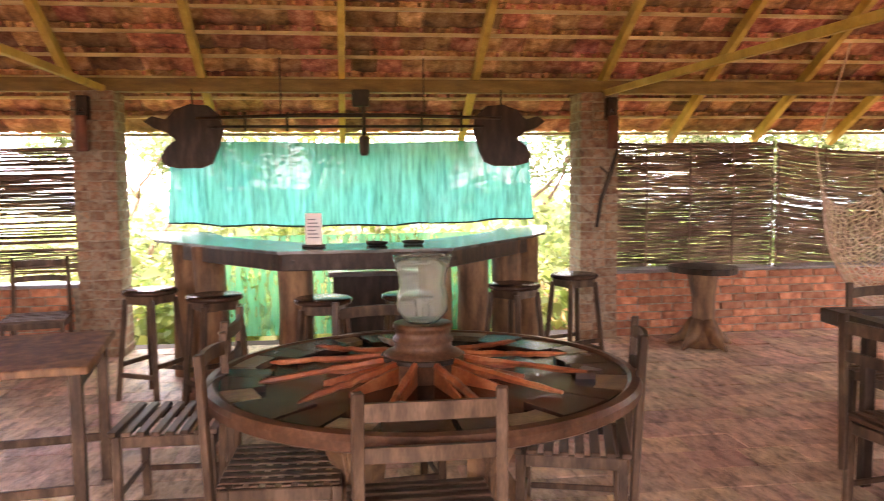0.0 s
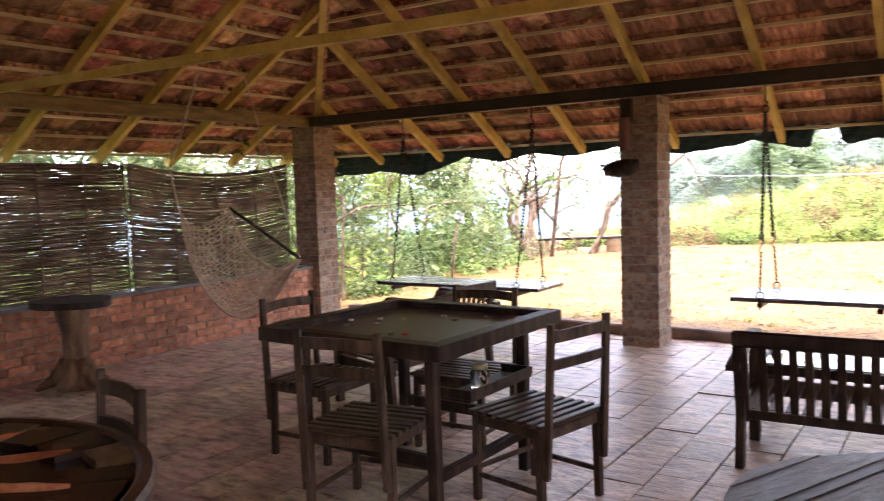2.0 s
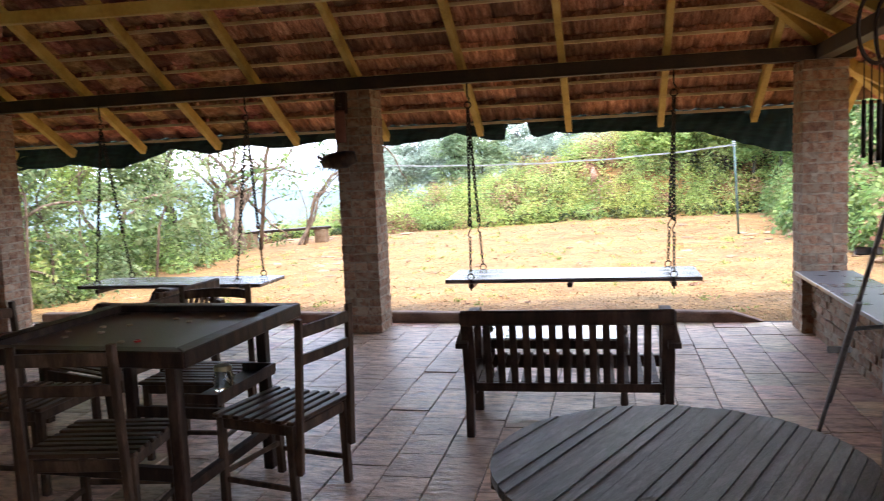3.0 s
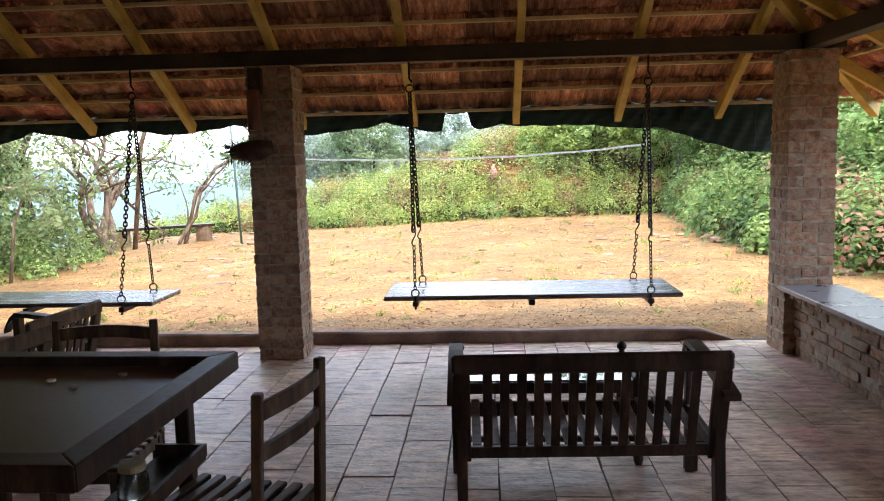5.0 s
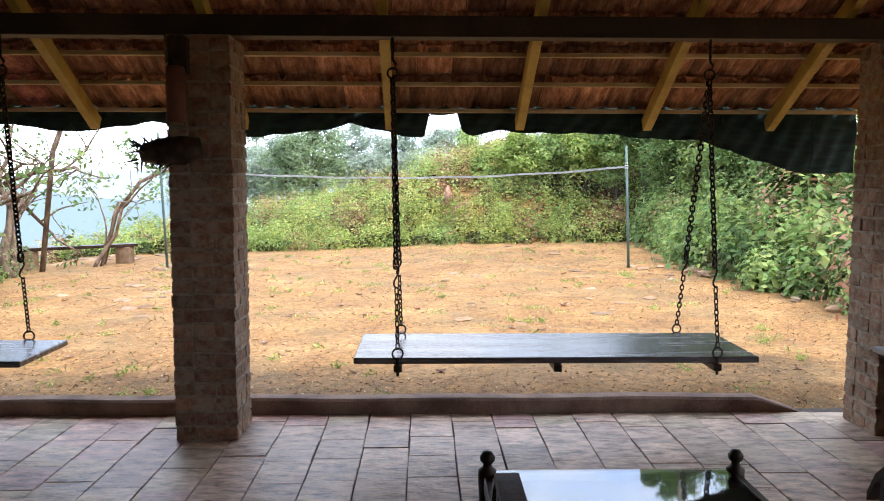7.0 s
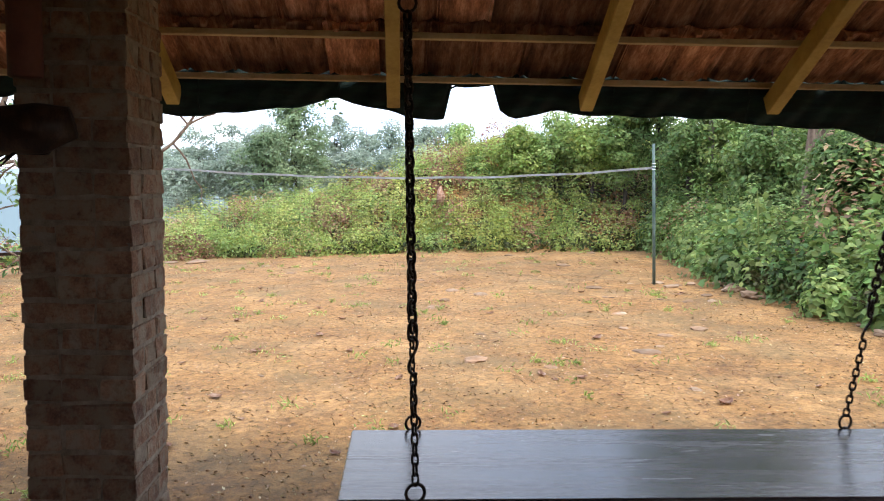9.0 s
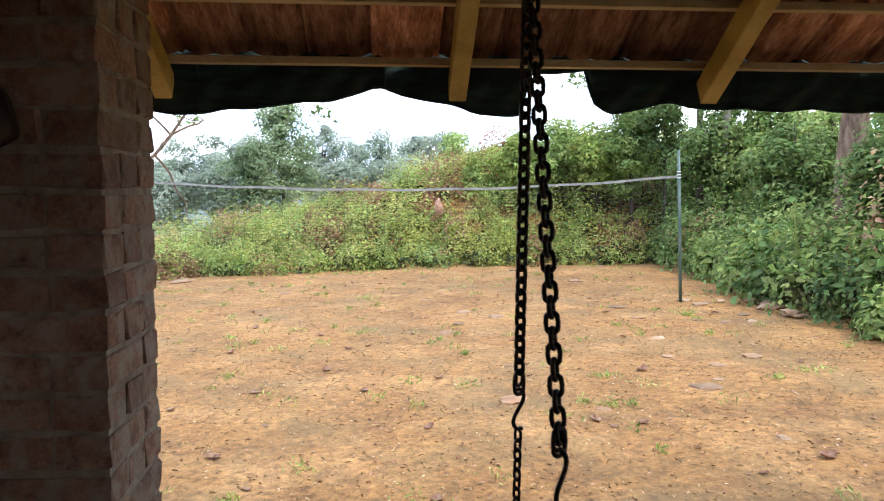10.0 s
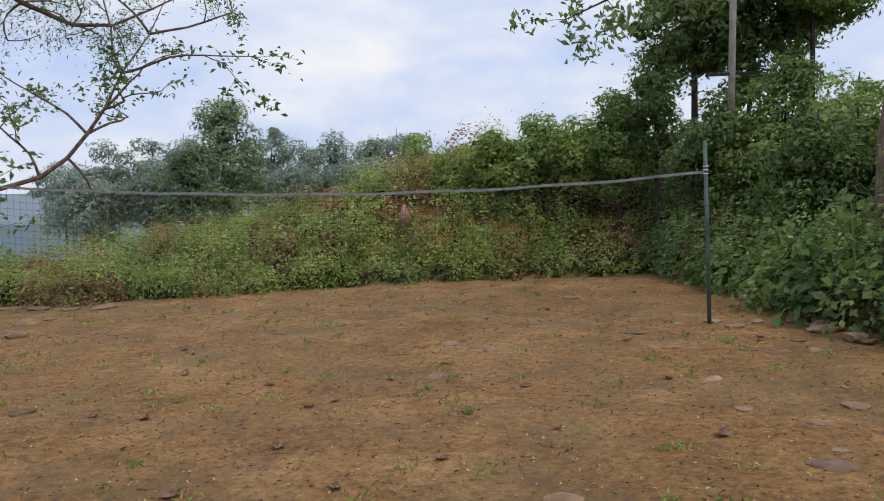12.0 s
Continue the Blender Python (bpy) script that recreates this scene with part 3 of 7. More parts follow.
# hips and ridge
apex_f = Vector((XL + HALF, YF - HALF, ZE + SL * HALF + 0.05))
apex_r = Vector((XL + HALF, YB + HALF, ZE + SL * HALF + 0.05))
for a, e in (((XL, YF), apex_f), ((XR, YF), apex_f), ((XL, YB), apex_r), ((XR, YB), apex_r)):
    part("hip_rafter", bar(B(), (a[0], a[1], ZE + 0.05), e, 0.07, 0.12), M_RAFTER, roof)
part("ridge_board", bar(B(), apex_f, apex_r, 0.05, 0.16), M_RAFTER, roof)
# battens
PITCH = 0.3
n_b = int(HALF / math.cos(ang) / PITCH)
for nm, s in slopes.items():
    for k in range(n_b + 1):
        inward = 0.03 + k * PITCH * math.cos(ang)
        a0, a1 = inward + 0.03, s.length - inward - 0.03
        if a1 - a0 < 0.2:
            continue
        part("batten", bar(B(), s.at(a0, inward, 0.128), s.at(a1, inward, 0.128), 0.045, 0.026, 0.002), M_BATTEN, roof)


def tile_shape():
    """A clay tile seen from below: side roll, shallow flutes; u across 0.235, v up the slope 0.37."""
    us = [0.0, 0.02, 0.045, 0.075, 0.115, 0.155, 0.19, 0.215, 0.235]
    ws = [0.012, 0.024, 0.008, 0.0, 0.009, 0.0, 0.008, 0.022, 0.014]
    v, f = [], []
    for vv, lift in ((-0.045, 0.03), (0.345, -0.002)):
        for thick in (0.0, 0.014):
            for u, w in zip(us, ws):
                v.append((u, vv, w + lift + thick))
    n = len(us)
    lo0, hi0, lo1, hi1 = 0, n, 2 * n, 3 * n
    for j in range(n - 1):
        f.append((lo0 + j, lo1 + j, lo1 + j + 1, lo0 + j + 1))
        f.append((hi0 + j, hi0 + j + 1, hi1 + j + 1, hi1 + j))
        f.append((lo0 + j, lo0 + j + 1, hi0 + j + 1, hi0 + j))
        f.append((lo1 + j, hi1 + j, hi1 + j + 1, lo1 + j + 1))
    # two nibs that hook over the batten
    for u in (0.058, 0.172):
        b0 = len(v)
        for vv in (0.326, 0.346):
            for z, w in ((0.006, 0.017), (-0.022, 0.011)):
                v += [(u - w, vv, z), (u + w, vv, z)]
        f += [(b0 + 2, b0 + 3, b0 + 7, b0 + 6), (b0, b0 + 2, b0 + 6, b0 + 4), (b0 + 1, b0 + 5, b0 + 7, b0 + 3), (b0, b0 + 1, b0 + 3, b0 + 2), (b0 + 4, b0 + 6, b0 + 7, b0 + 5)]
    return np.array(v), np.array(f)


tv, tf = tile_shape()
tile_mesh = None
rest_v, rest_f = [], []
near_tiles = 0
for nm, s in slopes.items():
    nrm = (s.d + Vector((0, 0, SL))).normalized()
    upv = nrm
    nvec = s.u.cross(upv)
    if nvec.z < 0:
        nvec = -nvec
    flip = s.u.cross(upv).z < 0
    R = np.array([list(s.u), list(upv), list(nvec)])
    for k in range(n_b + 1):
        inward = 0.03 + k * PITCH * math.cos(ang)
        lo, hi = inward - 0.12, s.length - inward + 0.12
        for a in np.arange(lo, hi - 0.1, 0.222):
            o = s.at(float(a), inward, 0.147)
            w = float(rng.normal() * 0.004)
            near = nm == "front" and k in (0, 1, 2, 3, 4, 5) and -1.2 < XL + a < 4.3 and near_tiles < 300
            if near:
                near_tiles += 1
                if tile_mesh is None:
                    tile_mesh = bpy.data.meshes.new("roof_tile")
                    tile_mesh.from_pydata(tv.tolist(), [], tf.tolist())
                    tile_mesh.materials.append(M_TILE)
                m = Matrix((s.u, upv, nvec)).transposed().to_4x4()
                m.translation = o + nvec * w
                share("roof_tile", tile_mesh, roof, m)
            else:
                vv = tv @ R + np.array(o + nvec * w)
                base = len(rest_v) * len(tv)
                rest_v.append(vv)
                rest_f.append((tf[:, ::-1] if flip else tf) + base)
rest = raw_mesh("roof_tiles", np.concatenate(rest_v), np.concatenate(rest_f), M_TILE_REST, roof)
tagged(rest, kind="stuff")
for a, e in (((XL, YF), apex_f), ((XR, YF), apex_f), ((XL, YB), apex_r), ((XR, YB), apex_r)):
    p, q = Vector((a[0], a[1], ZE + 0.2)), e + Vector((0, 0, 0.16))
    part("hip_cap", tube(B(), [p, q], 0.11, 8), M_TILE, roof)
part("ridge_cap", tube(B(), [apex_f + Vector((0, 0, 0.15)), apex_r + Vector((0, 0, 0.15))], 0.12, 8), M_TILE, roof)

# wall plates on the posts and the cross ties
ZB0, ZB1 = POST_H, POST_H + 0.115
beam_front = part("beam_front", bar(B(), (-4.15, 0.1, (ZB0 + ZB1) / 2), (4.45, 0.1, (ZB0 + ZB1) / 2), 0.12, 0.115), M_BEAM)
tagged(beam_front, "dark stained timber wall plate on the brick posts", "beam", kind="structure")
for nm, x in (("beam_west", -3.86), ("beam_east", 4.2)):
    tagged(part(nm, bar(B(), (x, 0.035, (ZB0 + ZB1) / 2), (x, -12.6, (ZB0 + ZB1) / 2), 0.12, 0.115), M_BEAM if x > 0 else M_OLIVE),
           "long timber wall plate carried by brick posts", "beam", kind="structure")
for y0, y1, z in ((-4.12, -3.68, ZB0), (-8.5, -8.5, ZB0 + 0.02)):
    tagged(part("tie_beam", bar(B(), (-3.795, y0, z), (4.135, y1, z - 0.02), 0.04, 0.055), M_RAFTER), "yellow timber tie beam across the pavilion", "beam", kind="structure")

# ---- brick posts ----
def brick_mesh(name, sx, sy, sz, mat, seed):
    r = random.Random(seed)
    bm = B()
    bx(bm, (-sx / 2, -sy / 2, -sz / 2), (sx / 2, sy / 2, sz / 2), 0.005)
    for v in bm.verts:
        v.co += Vector((r.uniform(-1, 1), r.uniform(-1, 1), r.uniform(-1, 1))) * 0.005
    me = bpy.data.meshes.new(name)
    bm.to_mesh(me)
    bm.free()
    me.materials.append(mat)
    return me


COURSE = 0.0841
long_bricks = [brick_mesh("brick", 0.233, 0.113, 0.071, M_BRICK, k) for k in range(4)]
short_bricks = [brick_mesh("brick", 0.113, 0.113, 0.071, M_BRICK, 10 + k) for k in range(3)]


def brick_post(x, y, label):
    post = holder("brick_post", label, "post", pose(x + POST / 2, y + POST / 2, 0))
    core = B()
    bx(core, (-POST / 2 + 0.009, -POST / 2 + 0.009, -0.02), (POST / 2 - 0.009, POST / 2 - 0.009, POST_H))
    part("mortar_core", core, M_MORTAR, post)
    rr = random.Random(int(x * 97 + y * 31))
    for c in range(27):
        z = COURSE * (c + 0.5)
        turn = Matrix.Rotation(radians(90 * (c % 2) + 180 * rr.randint(0, 1)), 4, "Z")
        for r in (-1, 0, 1):
            out = rr.uniform(-0.003, 0.003)
            if r != 0:
                share("brick", rr.choice(long_bricks), post, turn @ pose(-0.0595 + out, r * 0.1205, z))
            share("brick", rr.choice(short_bricks), post, turn @ pose(0.1195 + out, r * 0.1205, z))
            if r == 0:
                share("brick", rr.choice(short_bricks), post, turn @ pose(-0.1195 + out, 0, z))
    return post


post_label = "square brick post with pale smeared mortar joints"
for x, y in ((-4.08, 0.0), (0.0, 0.0), (4.03, 0.0), (-4.08, -4.36), (-4.08, -8.76), (4.03, -4.25), (4.03, -8.7), (-4.08, -12.7), (0.0, -12.7), (4.03, -12.7)):
    brick_post(x, y, post_label)


# ---- low walls ----
def brick_wall(name, label, x0, x1, y0, y1, courses, mat, height, rough_face=0.004, face=1):
    """A low wall along y; face: which side shows the bricks (+1: east, -1: west)."""
    wall = holder(name, label, "wall", kind="structure")
    bm = B()
    bx(bm, (x0 + 0.008, y0, -0.05), (x1 - 0.008, y1, height - 0.002))
    part("mortar_core", bm, M_MORTAR, wall)
    variants = [brick_mesh("brick", 0.1, 0.225, height / courses - 0.013, mat, 40 + k) for k in range(5)]
    halves = [brick_mesh("brick", 0.1, 0.108, height / courses - 0.013, mat, 60 + k) for k in range(3)]
    rr = random.Random(int(x0 * 13 + y0 * 7))
    h = height / courses
    for c in range(courses):
        for side in (x1 - 0.05 + 0.0015, x0 + 0.05 - 0.0015):
            if side < (x0 + x1) / 2 and face > 0 and x0 < 0:
                continue
            y = y0 + 0.004
            first = c % 2
            while y < y1 - 0.06:
                ln = 0.113 if (first or y1 - y < 0.24) else 0.238
                mesh = rr.choice(halves if ln < 0.2 else variants)
                share("brick", mesh, wall, pose(side + rr.uniform(-1, 1) * rough_face, y + ln / 2, (c + 0.5) * h, 0, 0, rr.uniform(-1, 1) * rough_face * 120))
                y += ln
                first = 0
    return wall


brick_wall("wall_west_low", "low red brick wall under a dark slate coping", -4.05, -3.83, -4.0, 0.0, 8, M_BRICK_RED, 0.6)
brick_wall("wall_west_far", "low red brick wall under a dark slate coping", -4.05, -3.83, -12.4, -8.78, 8, M_BRICK_RED, 0.6)
for y0, y1 in ((-3.995, -0.005), (-12.4, -8.765)):
    tagged(part("coping", bx(B(), (-4.07, y0, 0.602), (-3.8, y1, 0.632), 0.006), M_SLATE), "dark slate coping slab on the low brick wall", "coping", kind="structure")
brick_wall("wall_east_low", "rough low brick bench wall with crumbling joints", 4.12, 4.38, -4.25, -0.002, 6, M_BRICK, 0.43, 0.009, 1)
soldier = [brick_mesh("brick", 0.1, 0.062, 0.07, M_BRICK, 80 + k) for k in range(4)]
east_top = holder("wall_east_top", "row of upright bricks under the stone seat", "wall", kind="structure")
bx(b := B(), (4.11, -4.25, 0.432), (4.38, -0.002, 0.506))
part("mortar_core", b, M_MORTAR, east_top)
rr = random.Random(3)
for k in range(60):
    share("brick", soldier[k % 4], east_top, pose(4.13 + rr.uniform(-0.008, 0.008), -0.04 - 0.07 * k, 0.468, rr.uniform(-4, 4), 0, rr.uniform(-4, 4)))
tagged(part("bench_slab", bx(B(), (3.975, -4.25, 0.508), (4.42, -0.025, 0.54), 0.004), M_SLATE), "smooth grey stone slab on a low brick wall", "bench", kind="structure")

# an unseen plain wall added behind the camera closes the place and blocks southern light
tagged(part("wall_south", bx(B(), (-4.1, -12.95, -0.1), (4.4, -12.75, 2.4)), M_PLASTER), "unseen plain cream wall added to keep out light from the south", "wall", kind="structure")


# ---- woven reed screens ----
def reed_screen(x, y0, y1, z0, z1, sag, mat, label, seed, gap=0.13):
    r = np.random.default_rng(seed)
    ob = holder("reed_screen", label, "screen")
    v, f = [], []
    n = int((z1 - z0) / 0.0108)
    for k in range(n):
        if r.random() < gap * 0.6:
            continue
        base = z1 - (k + 0.5) * (z1 - z0) / n
        cuts = np.sort(r.uniform(y0, y1, 2))
        ends = [y0 - r.random() * 0.02, *cuts, y1 + r.random() * 0.02]
        for a, c in zip(ends, ends[1:]):
            if c - a < 0.12 or r.random() < gap * 0.7:
                continue
            yy = np.linspace(a, c, 7)
            t = (yy - y0) / (y1 - y0)
            zz = base - sag * 4 * t * (1 - t) + r.normal(size=7) * 0.003 + r.normal() * 0.003
            xx = x + 0.008 * np.sin(yy * 14 + k * 3.14159) + r.normal() * 0.004
            h = 0.006 + 0.003 * r.random()
            b0 = len(v)
            for X, Y, Z in zip(xx, yy, zz):
                v += [(X - 0.004, Y, Z - h), (X + 0.004, Y, Z - h * 0.6), (X + 0.004, Y, Z + h), (X - 0.004, Y, Z + h * 0.6)]
            for j in range(6):
                for q in range(4):
                    f.append((b0 + 4 * j + q, b0 + 4 * j + (q + 1) % 4, b0 + 4 * j + 4 + (q + 1) % 4, b0 + 4 * j + 4 + q))
    raw_mesh("reeds", v, f, mat, ob)
    for t in (0.0, 0.24, 0.5, 0.76, 1.0):
        y = y0 + t * (y1 - y0)
        part("stake", tube(B(), [(x + 0.02, y, z0 - 0.02), (x + 0.022, y + 0.01, (z0 + z1) / 2), (x + 0.02, y, z1 - sag * 4 * t * (1 - t) + 0.01)], 0.011, 6), M_REED_LIGHT, ob)
    return ob


reed_screen(-4.16, -3.98, -2.25, 0.62, 1.84, 0.0, M_REED, "dark woven reed screen hung in the open side", 1, 0.035)
reed_screen(-4.16, -2.19, -0.06, 0.64, 1.84, 0.1, M_REED_LIGHT, "brown woven reed screen sagging along its top", 2, 0.012)
reed_screen(-4.16, -12.3, -8.8, 0.7, 1.84, 0.02, M_REED, "dark woven reed screen hung in the open side", 3, 0.17)


# ---- shade nets ----
def cloth(name, label, mat, nu, nv, fn):
    v = [fn(i / nu, j / nv) for j in range(nv + 1) for i in range(nu + 1)]
    f = [(j * (nu + 1) + i, j * (nu + 1) + i + 1, (j + 1) * (nu + 1) + i + 1, (j + 1) * (nu + 1) + i) for j in range(nv) for i in range(nu)]
    ob = raw_mesh(name, v, f, mat, smooth=True)
    return tagged(ob, label, "shade net")


def teal_fn(u, w):
    y = -8.1 + 3.42 * u + 0.05 * (w - 0.5) * (1 if u > 0.5 else -1)
    top, low = 1.86 + 0.01 * math.sin(9 * u), 1.07 + 0.05 * (2 * u - 1) ** 2 + 0.008 * math.sin(30 * u)
    return (-4.32 + 0.045 * math.sin(46 * u + 1.2 * math.sin(9 * u)) * (0.4 + 0.6 * w), y, top + (low - top) * w)


cloth("shade_net", "translucent teal shade net hung behind the bar", M_TEAL, 120, 14, teal_fn)
part("net_hem", tube(B(), [teal_fn(u, 1.0) for u in np.linspace(0, 1, 40)], 0.009, 6), M_NETDARK, bpy.data.objects["shade_net"])
cloth("shade_net", "thin green shade net stretched low behind the bar", M_GREENNET, 60, 10,
      lambda u, w: (-4.42 + 0.012 * math.sin(30 * u), -7.95 + 3.1 * u, 0.98 - 0.97 * w))

# rolled dark net under the front eave: lower edge sags unevenly
NX = [-4.6, -3.67, -3.05, -2.4, -1.88, -1.45, -1.0, -0.5, 0.0, 0.28, 0.5, 0.75, 0.9, 1.05, 1.25, 1.43, 1.445, 1.66, 1.68, 1.74, 1.95, 2.4, 2.75, 3.08, 3.4, 3.78, 4.1, 4.4]
NZ = [1.7, 1.743, 1.675, 1.87, 1.8, 1.875, 1.81, 1.895, 1.81, 1.785, 1.81, 1.85, 1.885, 1.84, 1.8, 1.79, 1.95, 1.95, 1.83, 1.787, 1.84, 1.81, 1.82, 1.77, 1.775, 1.625, 1.55, 1.535]


def roll_fn(u, w):
    x = -4.6 + 9.1 * u
    low = float(np.interp(x, NX, NZ))
    top = 2.03
    z = top + (low - top) * w
    bulge = 0.03 * math.sin(math.pi * w) * (1 + 0.6 * math.sin(11 * x)) + 0.012 * math.sin(47 * x + 9 * w)
    return (x, 1.22 - bulge, z + 0.007 * (math.sin(9.3 * x + 4 * w) + 0.6 * math.sin(23.1 * x)) * w)


def net_trim(ob, fn, cords):
    """Hem along the lower edge, cords tying the roll up."""
    part("hem", tube(B(), [fn(u, 1.0) for u in np.linspace(0, 1, 260)], 0.006, 5), M_NETDARK, ob)
    for k in range(cords):
        u = (k + 0.5) / cords
        part("tie_cord", tube(B(), [Vector(fn(u, w)) + Vector((0, -0.012, 0)) for w in (0.0, 0.25, 0.5, 0.75, 1.0)], 0.004, 5), M_NETDARK, ob)


net_trim(cloth("rolled_shade_net", "bunched dark green shade net hung along the eave", M_NETDARK, 520, 8, roll_fn), roll_fn, 14)


def roll_back_fn(u, w):
    return (roll_fn(u, w)[0], 1.245 + 0.02 * math.sin(60 * u + 5 * w), 2.02 + (roll_fn(u, 1.0)[2] + 0.06 + 0.03 * math.sin(25 * u) - 2.02) * w)


net_trim(cloth("rolled_shade_net", "second dark green shade net layer behind the roll", M_NETDARK, 300, 6, roll_back_fn), roll_back_fn, 9)


# ---- slatted chairs ----
def chair(label, m, group, seat="slats"):
    """Origin on the floor under the seat's middle, facing +y."""
    ob = holder("dining_chair", label, "chair", m, group)
    W, D = 0.215, 0.2
    for sx in (-1, 1):
        part("front_leg", bar(B(), (sx * W, D, 0), (sx * W * 0.97, D, 0.425), 0.036, 0.036), M_CHAIR, ob)
        part("rear_leg", bar(B(), (sx * W, -D, 0), (sx * W, -D + 0.01, 0.425), 0.036, 0.036), M_CHAIR, ob)
        part("back_post", bar(B(), (sx * (W - 0.002), -D - 0.03, 0.2), (sx * (W - 0.01), -D - 0.062, 0.9), 0.034, 0.03), M_CHAIR, ob)
        part("side_rail", bar(B(), (sx * W, -D + 0.02, 0.4), (sx * W, D - 0.02, 0.4), 0.022, 0.05), M_CHAIR, ob)
        part("stretcher", bar(B(), (sx * W, -D + 0.018, 0.13), (sx * W, D - 0.018, 0.13), 0.016, 0.026), M_CHAIR, ob)
    for y, z in ((D, 0.4), (-D, 0.39)):
        part("seat_rail", bar(B(), (-W + 0.02, y, z), (W - 0.02, y, z), 0.022, 0.05), M_CHAIR, ob)
    part("stretcher", bar(B(), (-W + 0.018, D, 0.16), (W - 0.018, D, 0.16), 0.016, 0.026), M_CHAIR, ob)
    for z, h, y in ((0.84, 0.052, -D - 0.058), (0.715, 0.045, -D - 0.052)):
        bm = B()
        n = 8
        rings = []
        for k in range(n + 1):
            t = k / n
            x = (2 * t - 1) * (W - 0.024)
            yy = y - 0.028 * 4 * t * (1 - t)
            zz = z + 0.008 * 4 * t * (1 - t)
            rings.append([bm.verts.new((x, yy + dy, zz + dz)) for dy, dz in ((-0.009, -h / 2), (0.009, -h / 2), (0.009, h / 2), (-0.009, h / 2))])
        for r0, r1 in zip(rings, rings[1:]):
            for j in range(4):
                bm.faces.new((r0[j], r0[(j + 1) % 4], r1[(j + 1) % 4], r1[j]))
        bm.faces.new(rings[0][::-1])
        bm.faces.new(rings[-1])
        part("back_rail", bm, M_CHAIR, ob)
    if seat == "slats":
        for k in range(8):
            y = -0.205 + k * 0.0595
            part("seat_slat", bx(B(), (-0.24, y - 0.019, 0.427 - 0.002 * (k in (3, 4))), (0.24, y + 0.019, 0.447 - 0.003 * (k in (3, 4))), 0.004), M_CHAIRX, ob)
    else:
        for k in range(8):
            y = -0.2 + k * 0.056
            part("seat_slat", bx(B(), (-0.22, y - 0.016, 0.428), (0.22, y + 0.016, 0.436), 0.002), M_CHAIRX, ob)
        for k in range(7):
            x = -0.19 + k * 0.063
            part("seat_slat", bx(B(), (x - 0.016, -0.21, 0.437), (x + 0.016, 0.21, 0.444), 0.002), M_CHAIRX, ob)
    return ob


LC = "dark brown wooden chair with slatted seat and curved back rails"
chair_a = chair(LC, pose(0.335, -4.12, 0, 0, 0, 8), "chairs round the carrom table")
copy_thing(chair_a, pose(0.943, -3.61, 0, 0, 0, 77))
copy_thing(chair_a, pose(-0.47, -3.55, 0, 0, 0, -90))
copy_thing(chair_a, pose(0.2, -3.06, 0, 0, 0, 182))
wheel_chair = chair(LC, pose(0.85, -6.31, 0, 0, 0, 90), "chairs round the wheel table")
copy_thing(wheel_chair, pose(0.2, -5.62, 0, 0, 0, 163))
copy_thing(wheel_chair, pose(-0.33, -6.35, 0, 0, 0, -84))
copy_thing(wheel_chair, pose(-0.33, -7.3, 0, 0, 0, 178))
copy_thing(wheel_chair, pose(-3.3, -8.95, 0, 0, 0, -80))
woven = chair("dark brown wooden chair with an open basket-woven seat", pose(0.34, -6.77, 0, 0, 0, -3), "chairs round the wheel table", "woven")


# ---- carrom table ----
def carrom_table():
    ob = holder("carrom_table", "black framed carrom board table on dark legs with a side tray", "table", pose(0.297, -3.69, 0, 0, 0, -2))
    S, Z = 0.555, 0.848
    for k in range(4):
        m = Matrix.Rotation(radians(90 * k), 4, "Z")
        bm = B()
        o = [(-S, -S), (S, -S), (S - 0.085, -S + 0.085), (-S + 0.085, -S + 0.085)]
        slab(bm, o, Z - 0.07, Z)
        bmesh.ops.bevel(bm, geom=[e for e in bm.edges], offset=0.005, segments=1, affect="EDGES")
        bm.transform(m)
        part("frame_rail", bm, M_DARK, ob)
    part("playing_board", bx(B(), (-S + 0.08, -S + 0.08, Z - 0.055), (S - 0.08, S - 0.08, Z - 0.036)), M_CARROM, ob, "worn dark playing surface")
    for sx in (-1, 1):
        for sy in (-1, 1):
            bm = B()
            tube(bm, [(sx * 0.41, sy * 0.41, Z - 0.055), (sx * 0.41, sy * 0.41, Z - 0.035)], 0.032, 16)
            part("pocket_rim", bm, M_DARK, ob)
            part("leg", bx(B(), (sx * 0.4 - 0.027, sy * 0.4 - 0.027, 0), (sx * 0.4 + 0.027, sy * 0.4 + 0.027, Z - 0.056), 0.005), M_DARK, ob)
    for s in (-1, 1):
        part("stretcher", bx(B(), (-0.368, s * 0.4 - 0.02, 0.25), (0.368, s * 0.4 + 0.02, 0.31), 0.004), M_DARK, ob)
    part("stretcher", bx(B(), (0.38, -0.368, 0.18), (0.42, 0.368, 0.23), 0.004), M_DARK, ob)
    # tray for the men
    t = B()
    bx(t, (0.36, -0.3, 0.545), (0.53, 0.26, 0.557))
    bx(t, (0.52, -0.3, 0.558), (0.535, 0.26, 0.6))
    bx(t, (0.36, -0.3, 0.558), (0.519, -0.285, 0.6))
    bx(t, (0.36, 0.245, 0.558), (0.519, 0.26, 0.6))
    part("tray", t, M_DARK, ob, "dark wooden side tray")
    return ob


